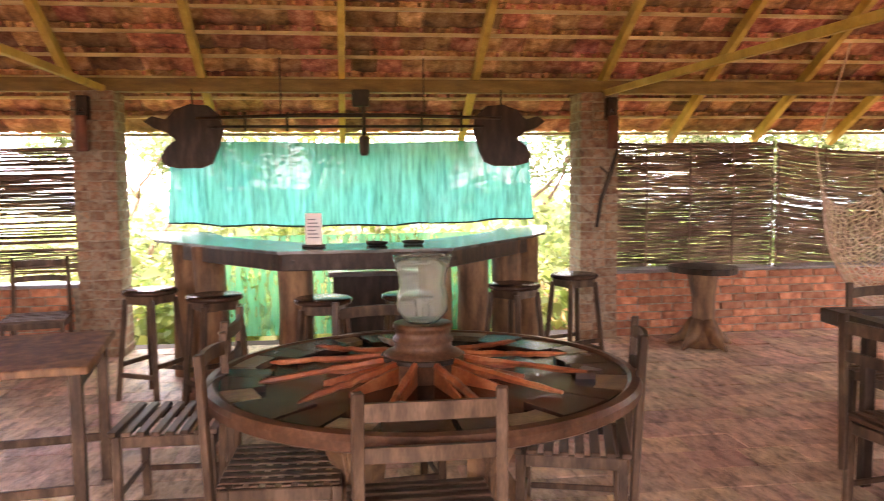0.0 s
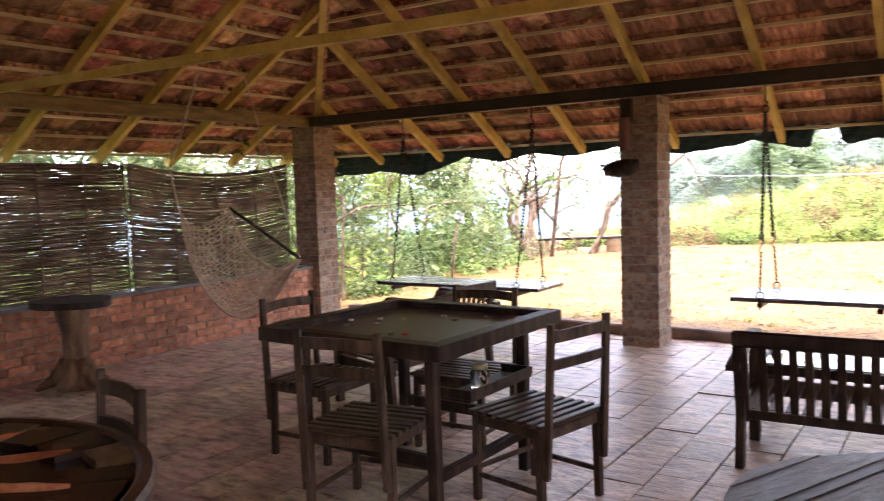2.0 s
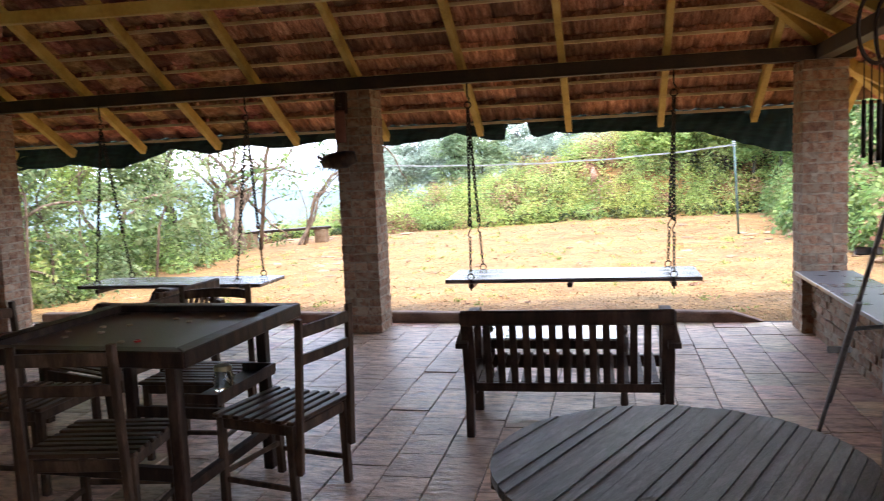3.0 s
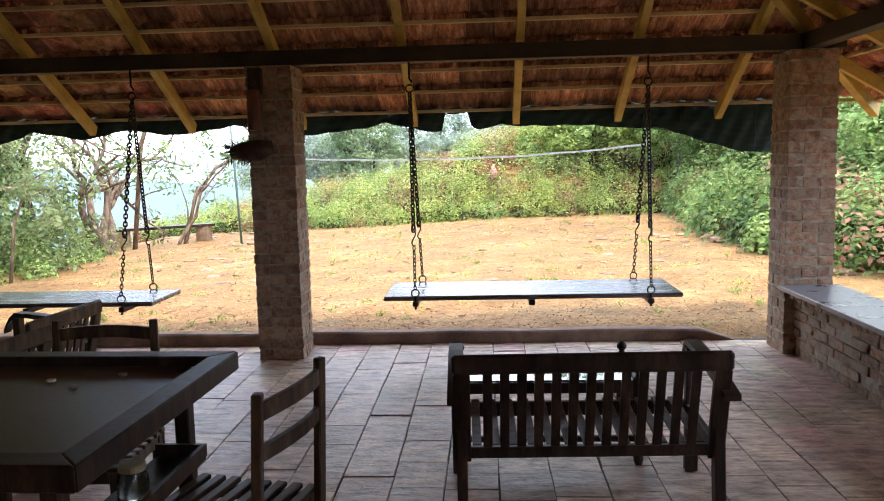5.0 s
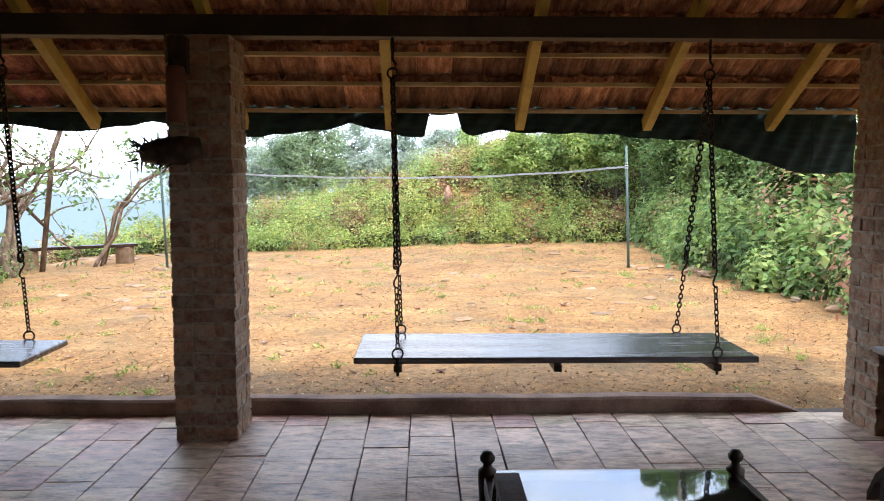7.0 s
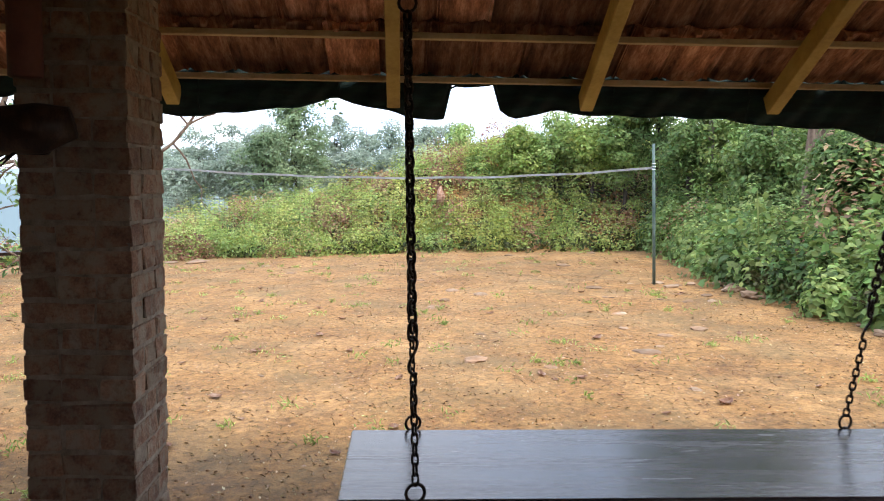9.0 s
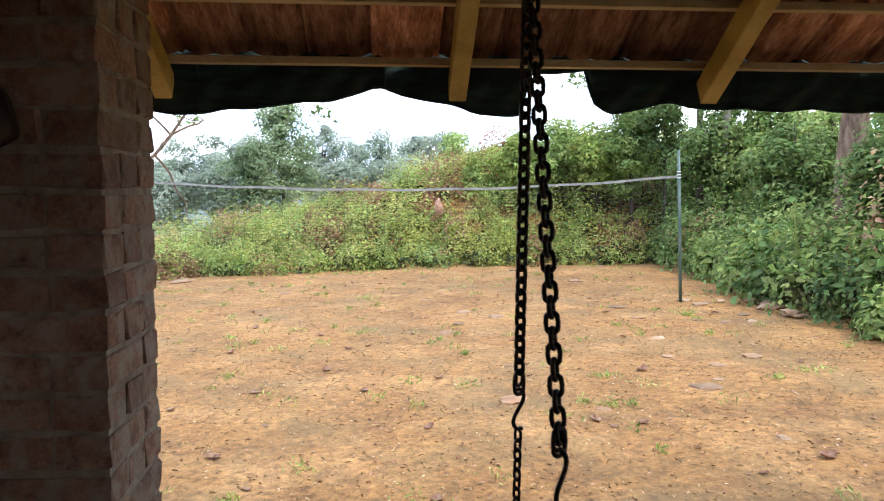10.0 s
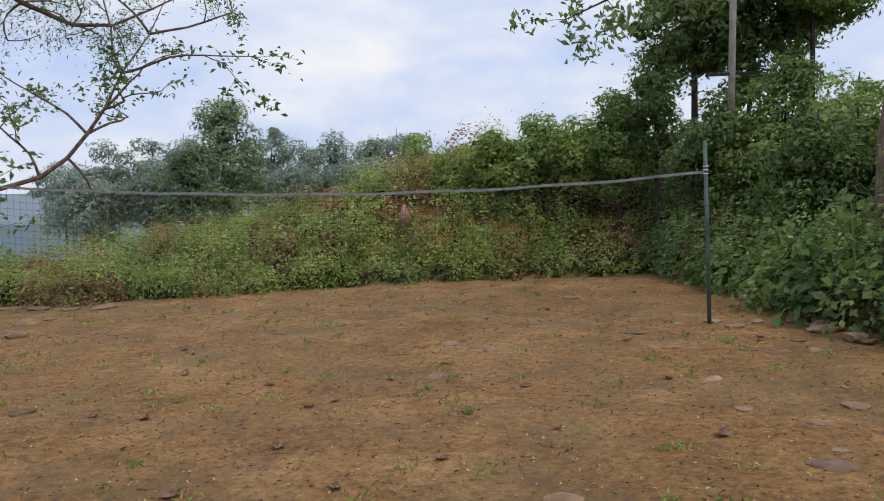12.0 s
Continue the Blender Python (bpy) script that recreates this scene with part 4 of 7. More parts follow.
carrom_table()
coin = B()
lathe(coin, [(0.014, 0), (0.0155, 0.002), (0.0155, 0.007), (0.013, 0.009), (0.006, 0.0085)], 16)
coin_ob = part("carrom_man", coin, M_COIN)
tagged(coin_ob, "pale wooden carrom disc lying on the board", "game piece", "carrom pieces")
coin_ob.matrix_world = pose(0.1, -3.75, 0.812)
for x, y in ((0.02, -3.62), (0.14, -3.58), (0.3, -3.42), (0.42, -3.5), (-0.02, -3.85), (0.34, -3.95), (-0.1, -3.72), (0.52, -3.35)):
    copy_thing(coin_ob, pose(x, y, 0.812))
red = B()
lathe(red, [(0.014, 0), (0.0155, 0.002), (0.0155, 0.007), (0.013, 0.009), (0.006, 0.0085)], 16)
red_ob = part("carrom_queen", red, M_RED)
red_ob.matrix_world = pose(0.41, -3.93, 0.812)
tagged(red_ob, "red carrom disc lying on the board", "game piece", "carrom pieces")
jar = holder("glass_jar", "small clear glass jar with a brass lid in the tray", "jar", pose(0.755, -3.82, 0.559))
part("jar", lathe(B(), [(0.03, 0), (0.042, 0.004), (0.045, 0.02), (0.045, 0.075), (0.036, 0.095), (0.034, 0.108)], 20), M_GLASS, jar, smooth=True)
part("lid", lathe(B(), [(0.038, 0.1), (0.04, 0.102), (0.04, 0.12), (0.036, 0.124)], 20), M_LID, jar, "dull brass lid")


# ---- slatted settee and armchairs ----
def arm_curve(bm, x, w, y_back, y_front, z):
    pts = []
    for k in range(15):
        t = k / 14
        y = y_back + (y_front - y_back) * t
        zz = z + 0.025 * math.sin(math.pi * t * 0.9) + 0.095 * t
        if t > 0.86:
            zz -= 0.11 * ((t - 0.86) / 0.14) ** 1.5
            y = y_back + (y_front - y_back) * (0.86 + (t - 0.86) * 0.8)
        pts.append((y, zz))
    rings = [[bm.verts.new((x + dx, y, zz + dz)) for dx, dz in ((-w / 2, -0.014), (w / 2, -0.014), (w / 2, 0.014), (-w / 2, 0.014))] for y, zz in pts]
    for r0, r1 in zip(rings, rings[1:]):
        for j in range(4):
            bm.faces.new((r0[j], r0[(j + 1) % 4], r1[(j + 1) % 4], r1[j]))
    bm.faces.new(rings[0][::-1])
    bm.faces.new(rings[-1])
    bmesh.ops.recalc_face_normals(bm, faces=bm.faces)
    return bm


def settee(name, label, category, m, half, n_slats, group="", mat=None):
    """Origin on the floor under the back, facing +y; the back leans away."""
    wood = mat or M_DARK
    ob = holder(name, label, category, m, group)
    lean = 0.1
    zt, zb = 0.73, 0.3

    def back_y(z):
        return 0.1 - lean * (z - zb) / (zt - zb)
    top = B()
    bar(top, (-half, back_y(0.69), 0.69), (half, back_y(0.69), 0.69), 0.03, 0.085, 0.012)
    part("top_rail", top, wood, ob)
    part("bottom_rail", bar(B(), (-half + 0.03, back_y(0.29), 0.28), (half - 0.03, back_y(0.29), 0.28), 0.03, 0.05), wood, ob)
    for s in (-1, 1):
        part("back_stile", bar(B(), (s * (half - 0.04), back_y(0.25), 0.24), (s * (half - 0.04), back_y(0.65), 0.65), 0.07, 0.032), wood, ob)
        part("rear_leg", bar(B(), (s * (half - 0.035), 0.06, 0), (s * (half - 0.035), 0.1, 0.47), 0.045, 0.06), wood, ob)
        part("front_leg", bar(B(), (s * (half - 0.015), 0.56, 0), (s * (half - 0.015), 0.56, 0.615), 0.045, 0.06), wood, ob)
        part("seat_side", bar(B(), (s * (half - 0.03), 0.13, 0.268), (s * (half - 0.03), 0.6, 0.308), 0.03, 0.07), wood, ob)
        part("armrest", arm_curve(B(), s * (half - 0.012), 0.068, -0.02, 0.66, 0.54), wood, ob, "polished curved armrest")
    for k in range(n_slats):
        x = (2 * (k + 1) / (n_slats + 1) - 1) * (half - 0.075)
        part("back_slat", bar(B(), (x, back_y(0.3), 0.3), (x, back_y(0.655), 0.655), 0.04, 0.014, 0.002), wood, ob)
    part("seat_front_rail", bar(B(), (-half + 0.03, 0.6, 0.308), (half - 0.03, 0.6, 0.308), 0.03, 0.07), wood, ob)
    part("seat_rear_rail", bar(B(), (-half + 0.05, 0.14, 0.268), (half - 0.05, 0.14, 0.268), 0.03, 0.04), wood, ob)
    n = int(2 * half / 0.085)
    for k in range(n):
        x = (2 * (k + 0.5) / n - 1) * (half - 0.06)
        part("seat_slat", bar(B(), (x, 0.12, 0.3), (x, 0.6, 0.352), 0.04, 0.014, 0.002), M_DARKX if mat is None else wood, ob)
    return ob


settee("settee", "dark stained slatted wooden settee with polished curved arms", "settee", pose(2.228, -2.79, 0, 0, 0, 1.5), 0.58, 13)
arm = settee("armchair", "brown slatted wooden armchair with a leaning back", "armchair", pose(-0.6, -1.66, 0, 0, 0, 86), 0.36, 7, "slatted armchairs", M_CHAIR)
copy_thing(arm, pose(-0.5, -2.42, 0, 0, 0, 84))


# ---- glass coffee table ----
def coffee_table():
    ob = holder("coffee_table", "low dark wooden table with a reflecting glass top and finials", "table", pose(2.09, -1.9, 0))
    hx, hy = 0.45, 0.245
    for sx in (-1, 1):
        for sy in (-1, 1):
            leg = B()
            lathe(leg, [(0.018, 0), (0.026, 0.03), (0.02, 0.1), (0.03, 0.2), (0.03, 0.34), (0.033, 0.4), (0.033, 0.44), (0.018, 0.452), (0.014, 0.463), (0.026, 0.475), (0.028, 0.49), (0.016, 0.508), (0.0, 0.512)], 14, (sx * hx, sy * hy, 0))
            part("leg", leg, M_DARK, ob, smooth=True)
    for s in (-1, 1):
        part("apron", bx(B(), (-hx + 0.03, s * hy - 0.015, 0.37), (hx - 0.03, s * hy + 0.015, 0.425), 0.004), M_DARK, ob)
        part("apron", bx(B(), (s * hx - 0.015, -hy + 0.03, 0.37), (s * hx + 0.015, hy - 0.03, 0.425), 0.004), M_DARK, ob)
        part("shelf_rail", bx(B(), (-hx + 0.02, s * hy - 0.012, 0.12), (hx - 0.02, s * hy + 0.012, 0.15), 0.003), M_DARK, ob)
        part("shelf_rail", bx(B(), (s * hx - 0.012, -hy + 0.02, 0.12), (s * hx + 0.012, hy - 0.02, 0.15), 0.003), M_DARK, ob)
        for k in range(6):
            y = -hy + 0.06 + k * 0.074
            part("side_spindle", tube(B(), [(s * hx, y, 0.15), (s * hx, y, 0.37)], 0.008, 8), M_DARK, ob)
    part("under_panel", bx(B(), (-hx + 0.02, -hy + 0.02, 0.39), (hx - 0.02, hy - 0.02, 0.4)), M_DARK, ob)
    part("glass_top", bx(B(), (-hx + 0.025, -hy - 0.01, 0.428), (hx - 0.025, hy + 0.01, 0.437), 0.002), M_GLASS, ob, "clear plate glass top with a green edge")
    return ob


coffee_table()


# ---- round slatted table ----
def round_table():
    ob = holder("round_table", "round grey weathered table of parallel wooden planks", "table", pose(2.645, -4.86, 0, 0, 0, -24))
    R, n = 0.51, 24
    w = 2 * R / n
    for k in range(n):
        x0, x1 = -R + k * w + 0.0014, -R + (k + 1) * w - 0.0014
        pts = []
        for x in np.linspace(x0, x1, 4):
            pts.append((float(x), -math.sqrt(max(0.0004, R * R - x * x))))
        for x in np.linspace(x1, x0, 4):
            pts.append((float(x), math.sqrt(max(0.0004, R * R - x * x))))
        bm = B()
        dz = 0.0025 * math.sin(17.3 * k)
        slab(bm, pts, 0.672 + dz, 0.7 + dz)
        part("plank", bm, M_GREYWOOD, ob)
    for y in (-0.25, 0.25):
        part("cleat", bx(B(), (-0.43, y - 0.03, 0.632), (0.43, y + 0.03, 0.67), 0.004), M_DARK, ob)
    for sx in (-1, 1):
        for sy in (-1, 1):
            part("leg", bar(B(), (sx * 0.3, sy * 0.25, 0), (sx * 0.27, sy * 0.25, 0.632), 0.05, 0.05), M_DARK, ob)
    for s in (-1, 1):
        part("stretcher", bar(B(), (s * 0.29, -0.225, 0.2), (s * 0.29, 0.225, 0.2), 0.03, 0.04), M_DARK, ob)
    return ob


round_table()


# ---- cartwheel table with the lamp ----
def wheel_table():
    ob = holder("wheel_table", "round table made of a cartwheel with red spokes", "table", pose(0.21, -6.235, 0))
    R, Z = 0.835, 0.742
    part("tabletop", lathe(B(), [(0.02, Z - 0.065), (R - 0.05, Z - 0.065), (R - 0.05, Z - 0.03), (0.02, Z - 0.03)], 72), M_WHEELTOP, ob)
    rim = B()
    prof = [(R - 0.045, Z - 0.062), (R - 0.01, Z - 0.062), (R + 0.006, Z - 0.052), (R + 0.01, Z - 0.02), (R, Z - 0.002), (R - 0.03, Z + 0.002), (R - 0.042, Z - 0.006)]
    rings = [[rim.verts.new((r * math.cos(2 * math.pi * j / 72), r * math.sin(2 * math.pi * j / 72), z)) for r, z in prof] for j in range(72)]
    for j in range(72):
        a, c = rings[j], rings[(j + 1) % 72]
        for k in range(len(prof)):
            rim.faces.new((a[k], c[k], c[(k + 1) % len(prof)], a[(k + 1) % len(prof)]))
    part("rim", rim, M_RIM, ob, "worn dark brown wooden rim", smooth=False)
    # ring of hand-set slabs, dark stone with yellowish pieces among them
    lay = random.Random(77)
    cuts = [2 * math.pi * (k + lay.uniform(-0.22, 0.22)) / 24 for k in range(24)]
    for k in range(24):
        a0, a1 = cuts[k] + 0.012, cuts[(k + 1) % 24] + (2 * math.pi if k == 23 else 0) - 0.012
        r1, r0 = R - 0.045 - lay.uniform(0, 0.012), 0.6 + lay.uniform(-0.015, 0.015)
        gold = k % 3 == 1
        if gold:
            r0 += 0.08
        outline = [(r1 * math.cos(a0 + (a1 - a0) * t), r1 * math.sin(a0 + (a1 - a0) * t)) for t in (0, 0.33, 0.67, 1)]
        outline += [((r0 + lay.uniform(-0.008, 0.008)) * math.cos(a0 + (a1 - a0) * t), (r0 + lay.uniform(-0.008, 0.008)) * math.sin(a0 + (a1 - a0) * t)) for t in (1, 0.67, 0.33, 0)]
        part("stone_inset", slab(B(), outline, Z - 0.03, Z - 0.006 + lay.uniform(-0.004, 0.004)), M_STONEINSET if gold else M_WHEELTOP, ob, "polished yellowish stone inset" if gold else "")
    for k in range(12):
        a0 = 2 * math.pi * k / 12
        # spoke: deep near the hub, thin at the tip
        m = Matrix.Rotation(a0 + 0.22, 4, "Z")
        sp = B()
        pts = [(0.13, 0.008, 0.068), (0.22, 0.008, 0.054), (0.32, 0.007, 0.034), (0.4, 0.006, 0.02)]
        rr_ = []
        for r, w, h in pts:
            rr_.append([sp.verts.new((r, dy, Z - 0.03 + dz)) for dy, dz in ((-w, 0), (w, 0), (w * 0.8, h), (-w * 0.8, h))])
        for p0, p1 in zip(rr_, rr_[1:]):
            for j in range(4):
                sp.faces.new((p0[j], p0[(j + 1) % 4], p1[(j + 1) % 4], p1[j]))
        sp.faces.new(rr_[0][::-1])
        sp.faces.new(rr_[-1])
        sp.transform(m)
        bmesh.ops.recalc_face_normals(sp, faces=sp.faces)
        # hewn rod along the top of the spoke, thicker at the hub and pointed at the rim
        hew = random.Random(500 + k)
        rod = tube(B(), [(0.12 + 0.52 * t, hew.gauss(0, 0.0025), Z + 0.05 - 0.043 * t + hew.gauss(0, 0.002)) for t in [j / 11 for j in range(12)]],
                   [max(0.005, (0.0165 - 0.006 * t) * hew.uniform(0.85, 1.2) * (1 if t < 0.95 else 0.5)) for t in [j / 11 for j in range(12)]], 6)
        rod.transform(m)
        part("spoke_rod", rod, M_SPOKE, ob, "red-orange painted spoke")
        part("spoke", sp, M_SPOKE, ob, "red-orange painted spoke")
    part("hub", lathe(B(), [(0.15, Z - 0.03), (0.15, Z + 0.035), (0.158, Z + 0.045), (0.16, Z + 0.06), (0.15, Z + 0.072), (0.13, Z + 0.08), (0.116, Z + 0.088), (0.112, Z + 0.11), (0.12, Z + 0.118),
                            (0.12, Z + 0.128), (0.108, Z + 0.134), (0.111, Z + 0.165), (0.12, Z + 0.172), (0.116, Z + 0.186), (0.1, Z + 0.189)], 36), M_RIM, ob, "turned wooden hub", smooth=True)
    part("hub_band", lathe(B(), [(0.162, Z + 0.042), (0.168, Z + 0.046), (0.168, Z + 0.06), (0.162, Z + 0.064)], 36), M_IRON, ob)
    for k in range(4):
        a = 0.6 + k * math.pi / 2
        bm = B()
        rs = []
        for t in np.linspace(0, 1, 9):
            r = 0.55 - 0.22 * math.sin(math.pi * t * 0.9) + 0.02 * t
            w = 0.075 + 0.035 * math.cos(2 * math.pi * t)
            rs.append([bm.verts.new((r + dx, dy, t * (Z - 0.066))) for dx, dy in ((-0.06, -w), (0.06, -w), (0.06, w), (-0.06, w))])
        for p0, p1 in zip(rs, rs[1:]):
            for j in range(4):
                bm.faces.new((p0[j], p0[(j + 1) % 4], p1[(j + 1) % 4], p1[j]))
        bm.faces.new(rs[0][::-1])
        bm.faces.new(rs[-1])
        bmesh.ops.recalc_face_normals(bm, faces=bm.faces)
        bmesh.ops.bevel(bm, geom=[e for e in bm.edges if abs(e.verts[0].co.z - e.verts[1].co.z) > 0.02], offset=0.012, segments=2, affect="EDGES")
        bm.transform(Matrix.Rotation(a, 4, "Z"))
        part("leg", bm, M_TRUNKWOOD, ob, "thick curved wooden leg")
    return ob


wheel_table()
lamp = holder("hurricane_lamp", "etched glass hurricane chimney standing on the wheel hub", "lamp", pose(0.21, -6.235, 0.931))
prof = [(0.06, 0.0), (0.07, 0.01), (0.1, 0.045), (0.106, 0.08), (0.098, 0.115), (0.09, 0.14), (0.093, 0.17), (0.106, 0.225), (0.115, 0.262)]
inner = [(r - 0.005, z + (0.004 if z < 0.02 else 0)) for r, z in reversed(prof)]
part("chimney", lathe(B(), prof + inner, 36), M_FROST, lamp, "thick greenish etched glass", smooth=True)


# ---- bar ----
def bar_counter():
    ob = holder("bar_counter", "half-round bar counter with a polished dark top on log posts", "bar counter", pose(0, 0, 0))
    outer = [(-4.05, -8.28), (-3.08, -7.98), (-2.73, -7.74), (-1.73, -6.94), (-1.73, -5.83), (-2.73, -5.06), (-3.08, -4.86), (-4.05, -4.58)]
    inner_ = [(-4.05, -7.72), (-3.2, -7.45), (-2.3, -6.7), (-2.3, -6.08), (-3.2, -5.3), (-4.05, -5.02)]
    # top in plates, one to each stretch of the counter
    n_in = [inner_[0], inner_[1], inner_[1], inner_[2], inner_[3], inner_[4], inner_[4], inner_[5]]
    for k in (0, 2, 3, 4, 6):
        quads = [outer[k], outer[k + 1], n_in[k + 1], n_in[k]]
        if k == 2:
            quads = [outer[2], outer[3], inner_[2], inner_[1]]
        if k == 4:
            quads = [outer[4], outer[5], inner_[4], inner_[3]]
        if k == 0:
            quads = [outer[0], outer[1], outer[2], inner_[1], inner_[0]]
        if k == 6:
            quads = [outer[5], outer[6], outer[7], inner_[5], inner_[4]]
        cx = sum(p[0] for p in quads) / len(quads)
        cy = sum(p[1] for p in quads) / len(quads)
        quads = [(cx + (x - cx) * 0.998, cy + (y - cy) * 0.998) for x, y in quads]
        bm = B()
        slab(bm, quads, 1.035, 1.055)
        bmesh.ops.recalc_face_normals(bm, faces=bm.faces)
        part("top_plate", bm, M_BARTOP, ob)
    for p, q in zip(outer[2:5], outer[3:6]):
        P, Q = Vector((*p, 0.98)), Vector((*q, 0.98))
        d = (Q - P).normalized()
        n = Vector((-d.y, d.x, 0)) * -0.05
        if (P + Q).x / 2 + n.x > (P + Q).x / 2:
            n = -n
        part("fascia", bar(B(), P + n + d * 0.02, Q + n - d * 0.02, 0.04, 0.11, 0.006), M_DARK, ob)
        for e, s in ((P, 1), (Q, -1)):
            part("bolt", tube(B(), [e + n + d * s * 0.09, e + n * 0.52 + d * s * 0.09], 0.016, 10), M_IRON, ob)
    for x, y in ((-2.62, -7.5), (-2.0, -6.85), (-2.0, -5.92), (-2.68, -5.28), (-3.0, -5.06), (-3.0, -7.72), (-2.35, -5.6)):
        bm = B()
        tube(bm, [(x, y, 0), (x + 0.01, y, 0.35), (x - 0.005, y + 0.008, 0.7), (x, y, 1.034)], [0.125, 0.115, 0.112, 0.118], 14)
        part("log_post", bm, M_TRUNKWOOD, ob, "brown round log post", smooth=True)
    return ob


bar_counter()
low = holder("work_table", "low dark table behind the bar", "table", pose(-3.35, -6.15, 0))
part("tabletop", bx(B(), (-0.25, -0.5, 0.72), (0.25, 0.5, 0.76), 0.006), M_BARTOP, low)
part("front_panel", bx(B(), (0.19, -0.46, 0.05), (0.21, 0.46, 0.718), 0.003), M_DARK, low)
for s in (-1, 1):
    part("side_panel", bx(B(), (-0.2, s * 0.45 - 0.012, 0), (0.188, s * 0.45 + 0.012, 0.718), 0.003), M_DARK, low)


def stool(m, label):
    ob = holder("bar_stool", label, "stool", m, "stools at the bar")
    part("seat", lathe(B(), [(0.15, 0.725), (0.178, 0.73), (0.185, 0.742), (0.182, 0.756), (0.17, 0.762), (0.0, 0.757)], 28), M_WHEELTOP, ob, smooth=True)
    part("seat_frame", bx(B(), (-0.12, -0.12, 0.665), (0.12, 0.12, 0.724), 0.006), M_CHAIR, ob)
    for sx in (-1, 1):
        for sy in (-1, 1):
            part("leg", bar(B(), (sx * 0.165, sy * 0.165, 0), (sx * 0.115, sy * 0.115, 0.7), 0.036, 0.036), M_CHAIR, ob)
    for s in (-1, 1):
        part("foot_rail", bar(B(), (-0.14, s * 0.152, 0.18), (0.14, s * 0.152, 0.18), 0.022, 0.032), M_CHAIR, ob)
        part("foot_rail", bar(B(), (s * 0.148, -0.14, 0.25), (s * 0.148, 0.14, 0.25), 0.022, 0.032), M_CHAIR, ob)
    return ob


st = stool(pose(-2.6, -4.76, 0, 0, 0, 20), "round dark wooden bar stool with splayed legs")
for x, y, a in ((-2.12, -5.34, 40), (-1.78, -6.11, 5), (-1.7, -6.66, 80), (-1.99, -7.37, 30), (-2.36, -7.86, 62)):
    copy_thing(st, pose(x, y, 0, 0, 0, a))

card = holder("menu_card", "white printed card standing in a dark holder", "card", pose(-2.0, -6.72, 1.056, 0, 0, 80))
part("foot", bx(B(), (-0.075, -0.03, 0), (0.075, 0.03, 0.018), 0.004), M_DARK, card)
part("sheet", bx(B(), (-0.055, -0.002, 0.018), (0.055, 0.002, 0.225)), M_PAPER, card)
for k in range(6):
    part("print_line", bx(B(), (-0.04, -0.0034, 0.06 + 0.024 * k), (0.04 - 0.012 * (k % 3), -0.0024, 0.068 + 0.024 * k)), M_INK, card)
for x, y in ((-2.05, -6.3), (-2.1, -6.05)):
    tr_ = part("ash_tray", lathe(B(), [(0.05, 0), (0.07, 0.008), (0.075, 0.025), (0.066, 0.025), (0.055, 0.01), (0.0, 0.008)], 20), M_IRON)
    tr_.matrix_world = pose(x, y, 1.056)
    tagged(tr_, "small dark round tray on the bar top", "tray", "trays on the bar")


# ---- hung boards, yoke, wall lamps ----
def hung_board(y, s, label):
    """A flat cut-out board with a snout; s: which way it points along y."""
    o = [(0.36, 0.02), (0.30, 0.06), (0.2, 0.035), (0.13, 0.11), (0.02, 0.15), (-0.12, 0.14), (-0.21, 0.06), (-0.23, -0.05), (-0.19, -0.18), (-0.14, -0.3), (-0.06, -0.335), (0.12, -0.335),
         (0.22, -0.31), (0.245, -0.25), (0.2, -0.17), (0.13, -0.12), (0.2, -0.06), (0.29, -0.03)]
    bm = B()
    low_ = [bm.verts.new((-0.02, s * a, b)) for a, b in o]
    top_ = [bm.verts.new((0.02, s * a, b)) for a, b in o]
    bm.faces.new(low_)
    bm.faces.new(top_[::-1])
    for k in range(len(o)):
        bm.faces.new((low_[k], low_[(k + 1) % len(o)], top_[(k + 1) % len(o)], top_[k]))
    bmesh.ops.recalc_face_normals(bm, faces=bm.faces)
    bmesh.ops.scale(bm, vec=(1, 1.12, 1.12), verts=bm.verts[:])
    bmesh.ops.bevel(bm, geom=[e for e in bm.edges if len(e.link_faces) == 2 and abs(e.verts[0].co.x - e.verts[1].co.x) < 1e-4], offset=0.007, segments=2, affect="EDGES")
    ob = holder("hanging_board", label, "sign board", pose(-3.75, y, 1.99))
    part("board", bm, M_DARK, ob)
    part("hanger", tube(B(), [(0, 0, 0.13), (0, 0, 0.3)], 0.008, 6), M_IRON, ob)
    return ob


hung_board(-5.09, 1, "dark brown cut-out wooden board hung over the bar")
hung_board(-7.77, -1, "dark brown cut-out wooden board hung over the bar")
yoke = holder("hanging_yoke", "old wooden yoke beam hung under the roof over the bar", "yoke", pose(-3.62, -6.42, 1.98))
part("pole", tube(B(), [(0, -1.3, 0.05), (0, -0.4, 0.075), (0, 0.4, 0.075), (0, 1.3, 0.05)], [0.012, 0.018, 0.018, 0.012], 10), M_DARK, yoke, smooth=True)
part("cross_bar", tube(B(), [(0.0, -1.2, -0.02), (0, 1.15, -0.02)], 0.012, 8), M_DARK, yoke)
part("centre_block", bx(B(), (-0.05, 0.0, 0.15), (0.05, 0.15, 0.29), 0.01), M_BEAM, yoke)
part("drop_peg", tube(B(), [(0, 0.1, 0.15), (0, 0.1, -0.1)], 0.02, 8), M_DARK, yoke)
part("drop_cup", lathe(B(), [(0.025, -0.27), (0.04, -0.25), (0.05, -0.12), (0.035, -0.1)], 14, (0, 0.1, 0)), M_DARK, yoke)
for y in (-0.9, -0.55, 0.6, 0.95):
    part("peg", tube(B(), [(0, y, -0.06), (0, y, 0.1)], 0.012, 6), M_DARK, yoke)
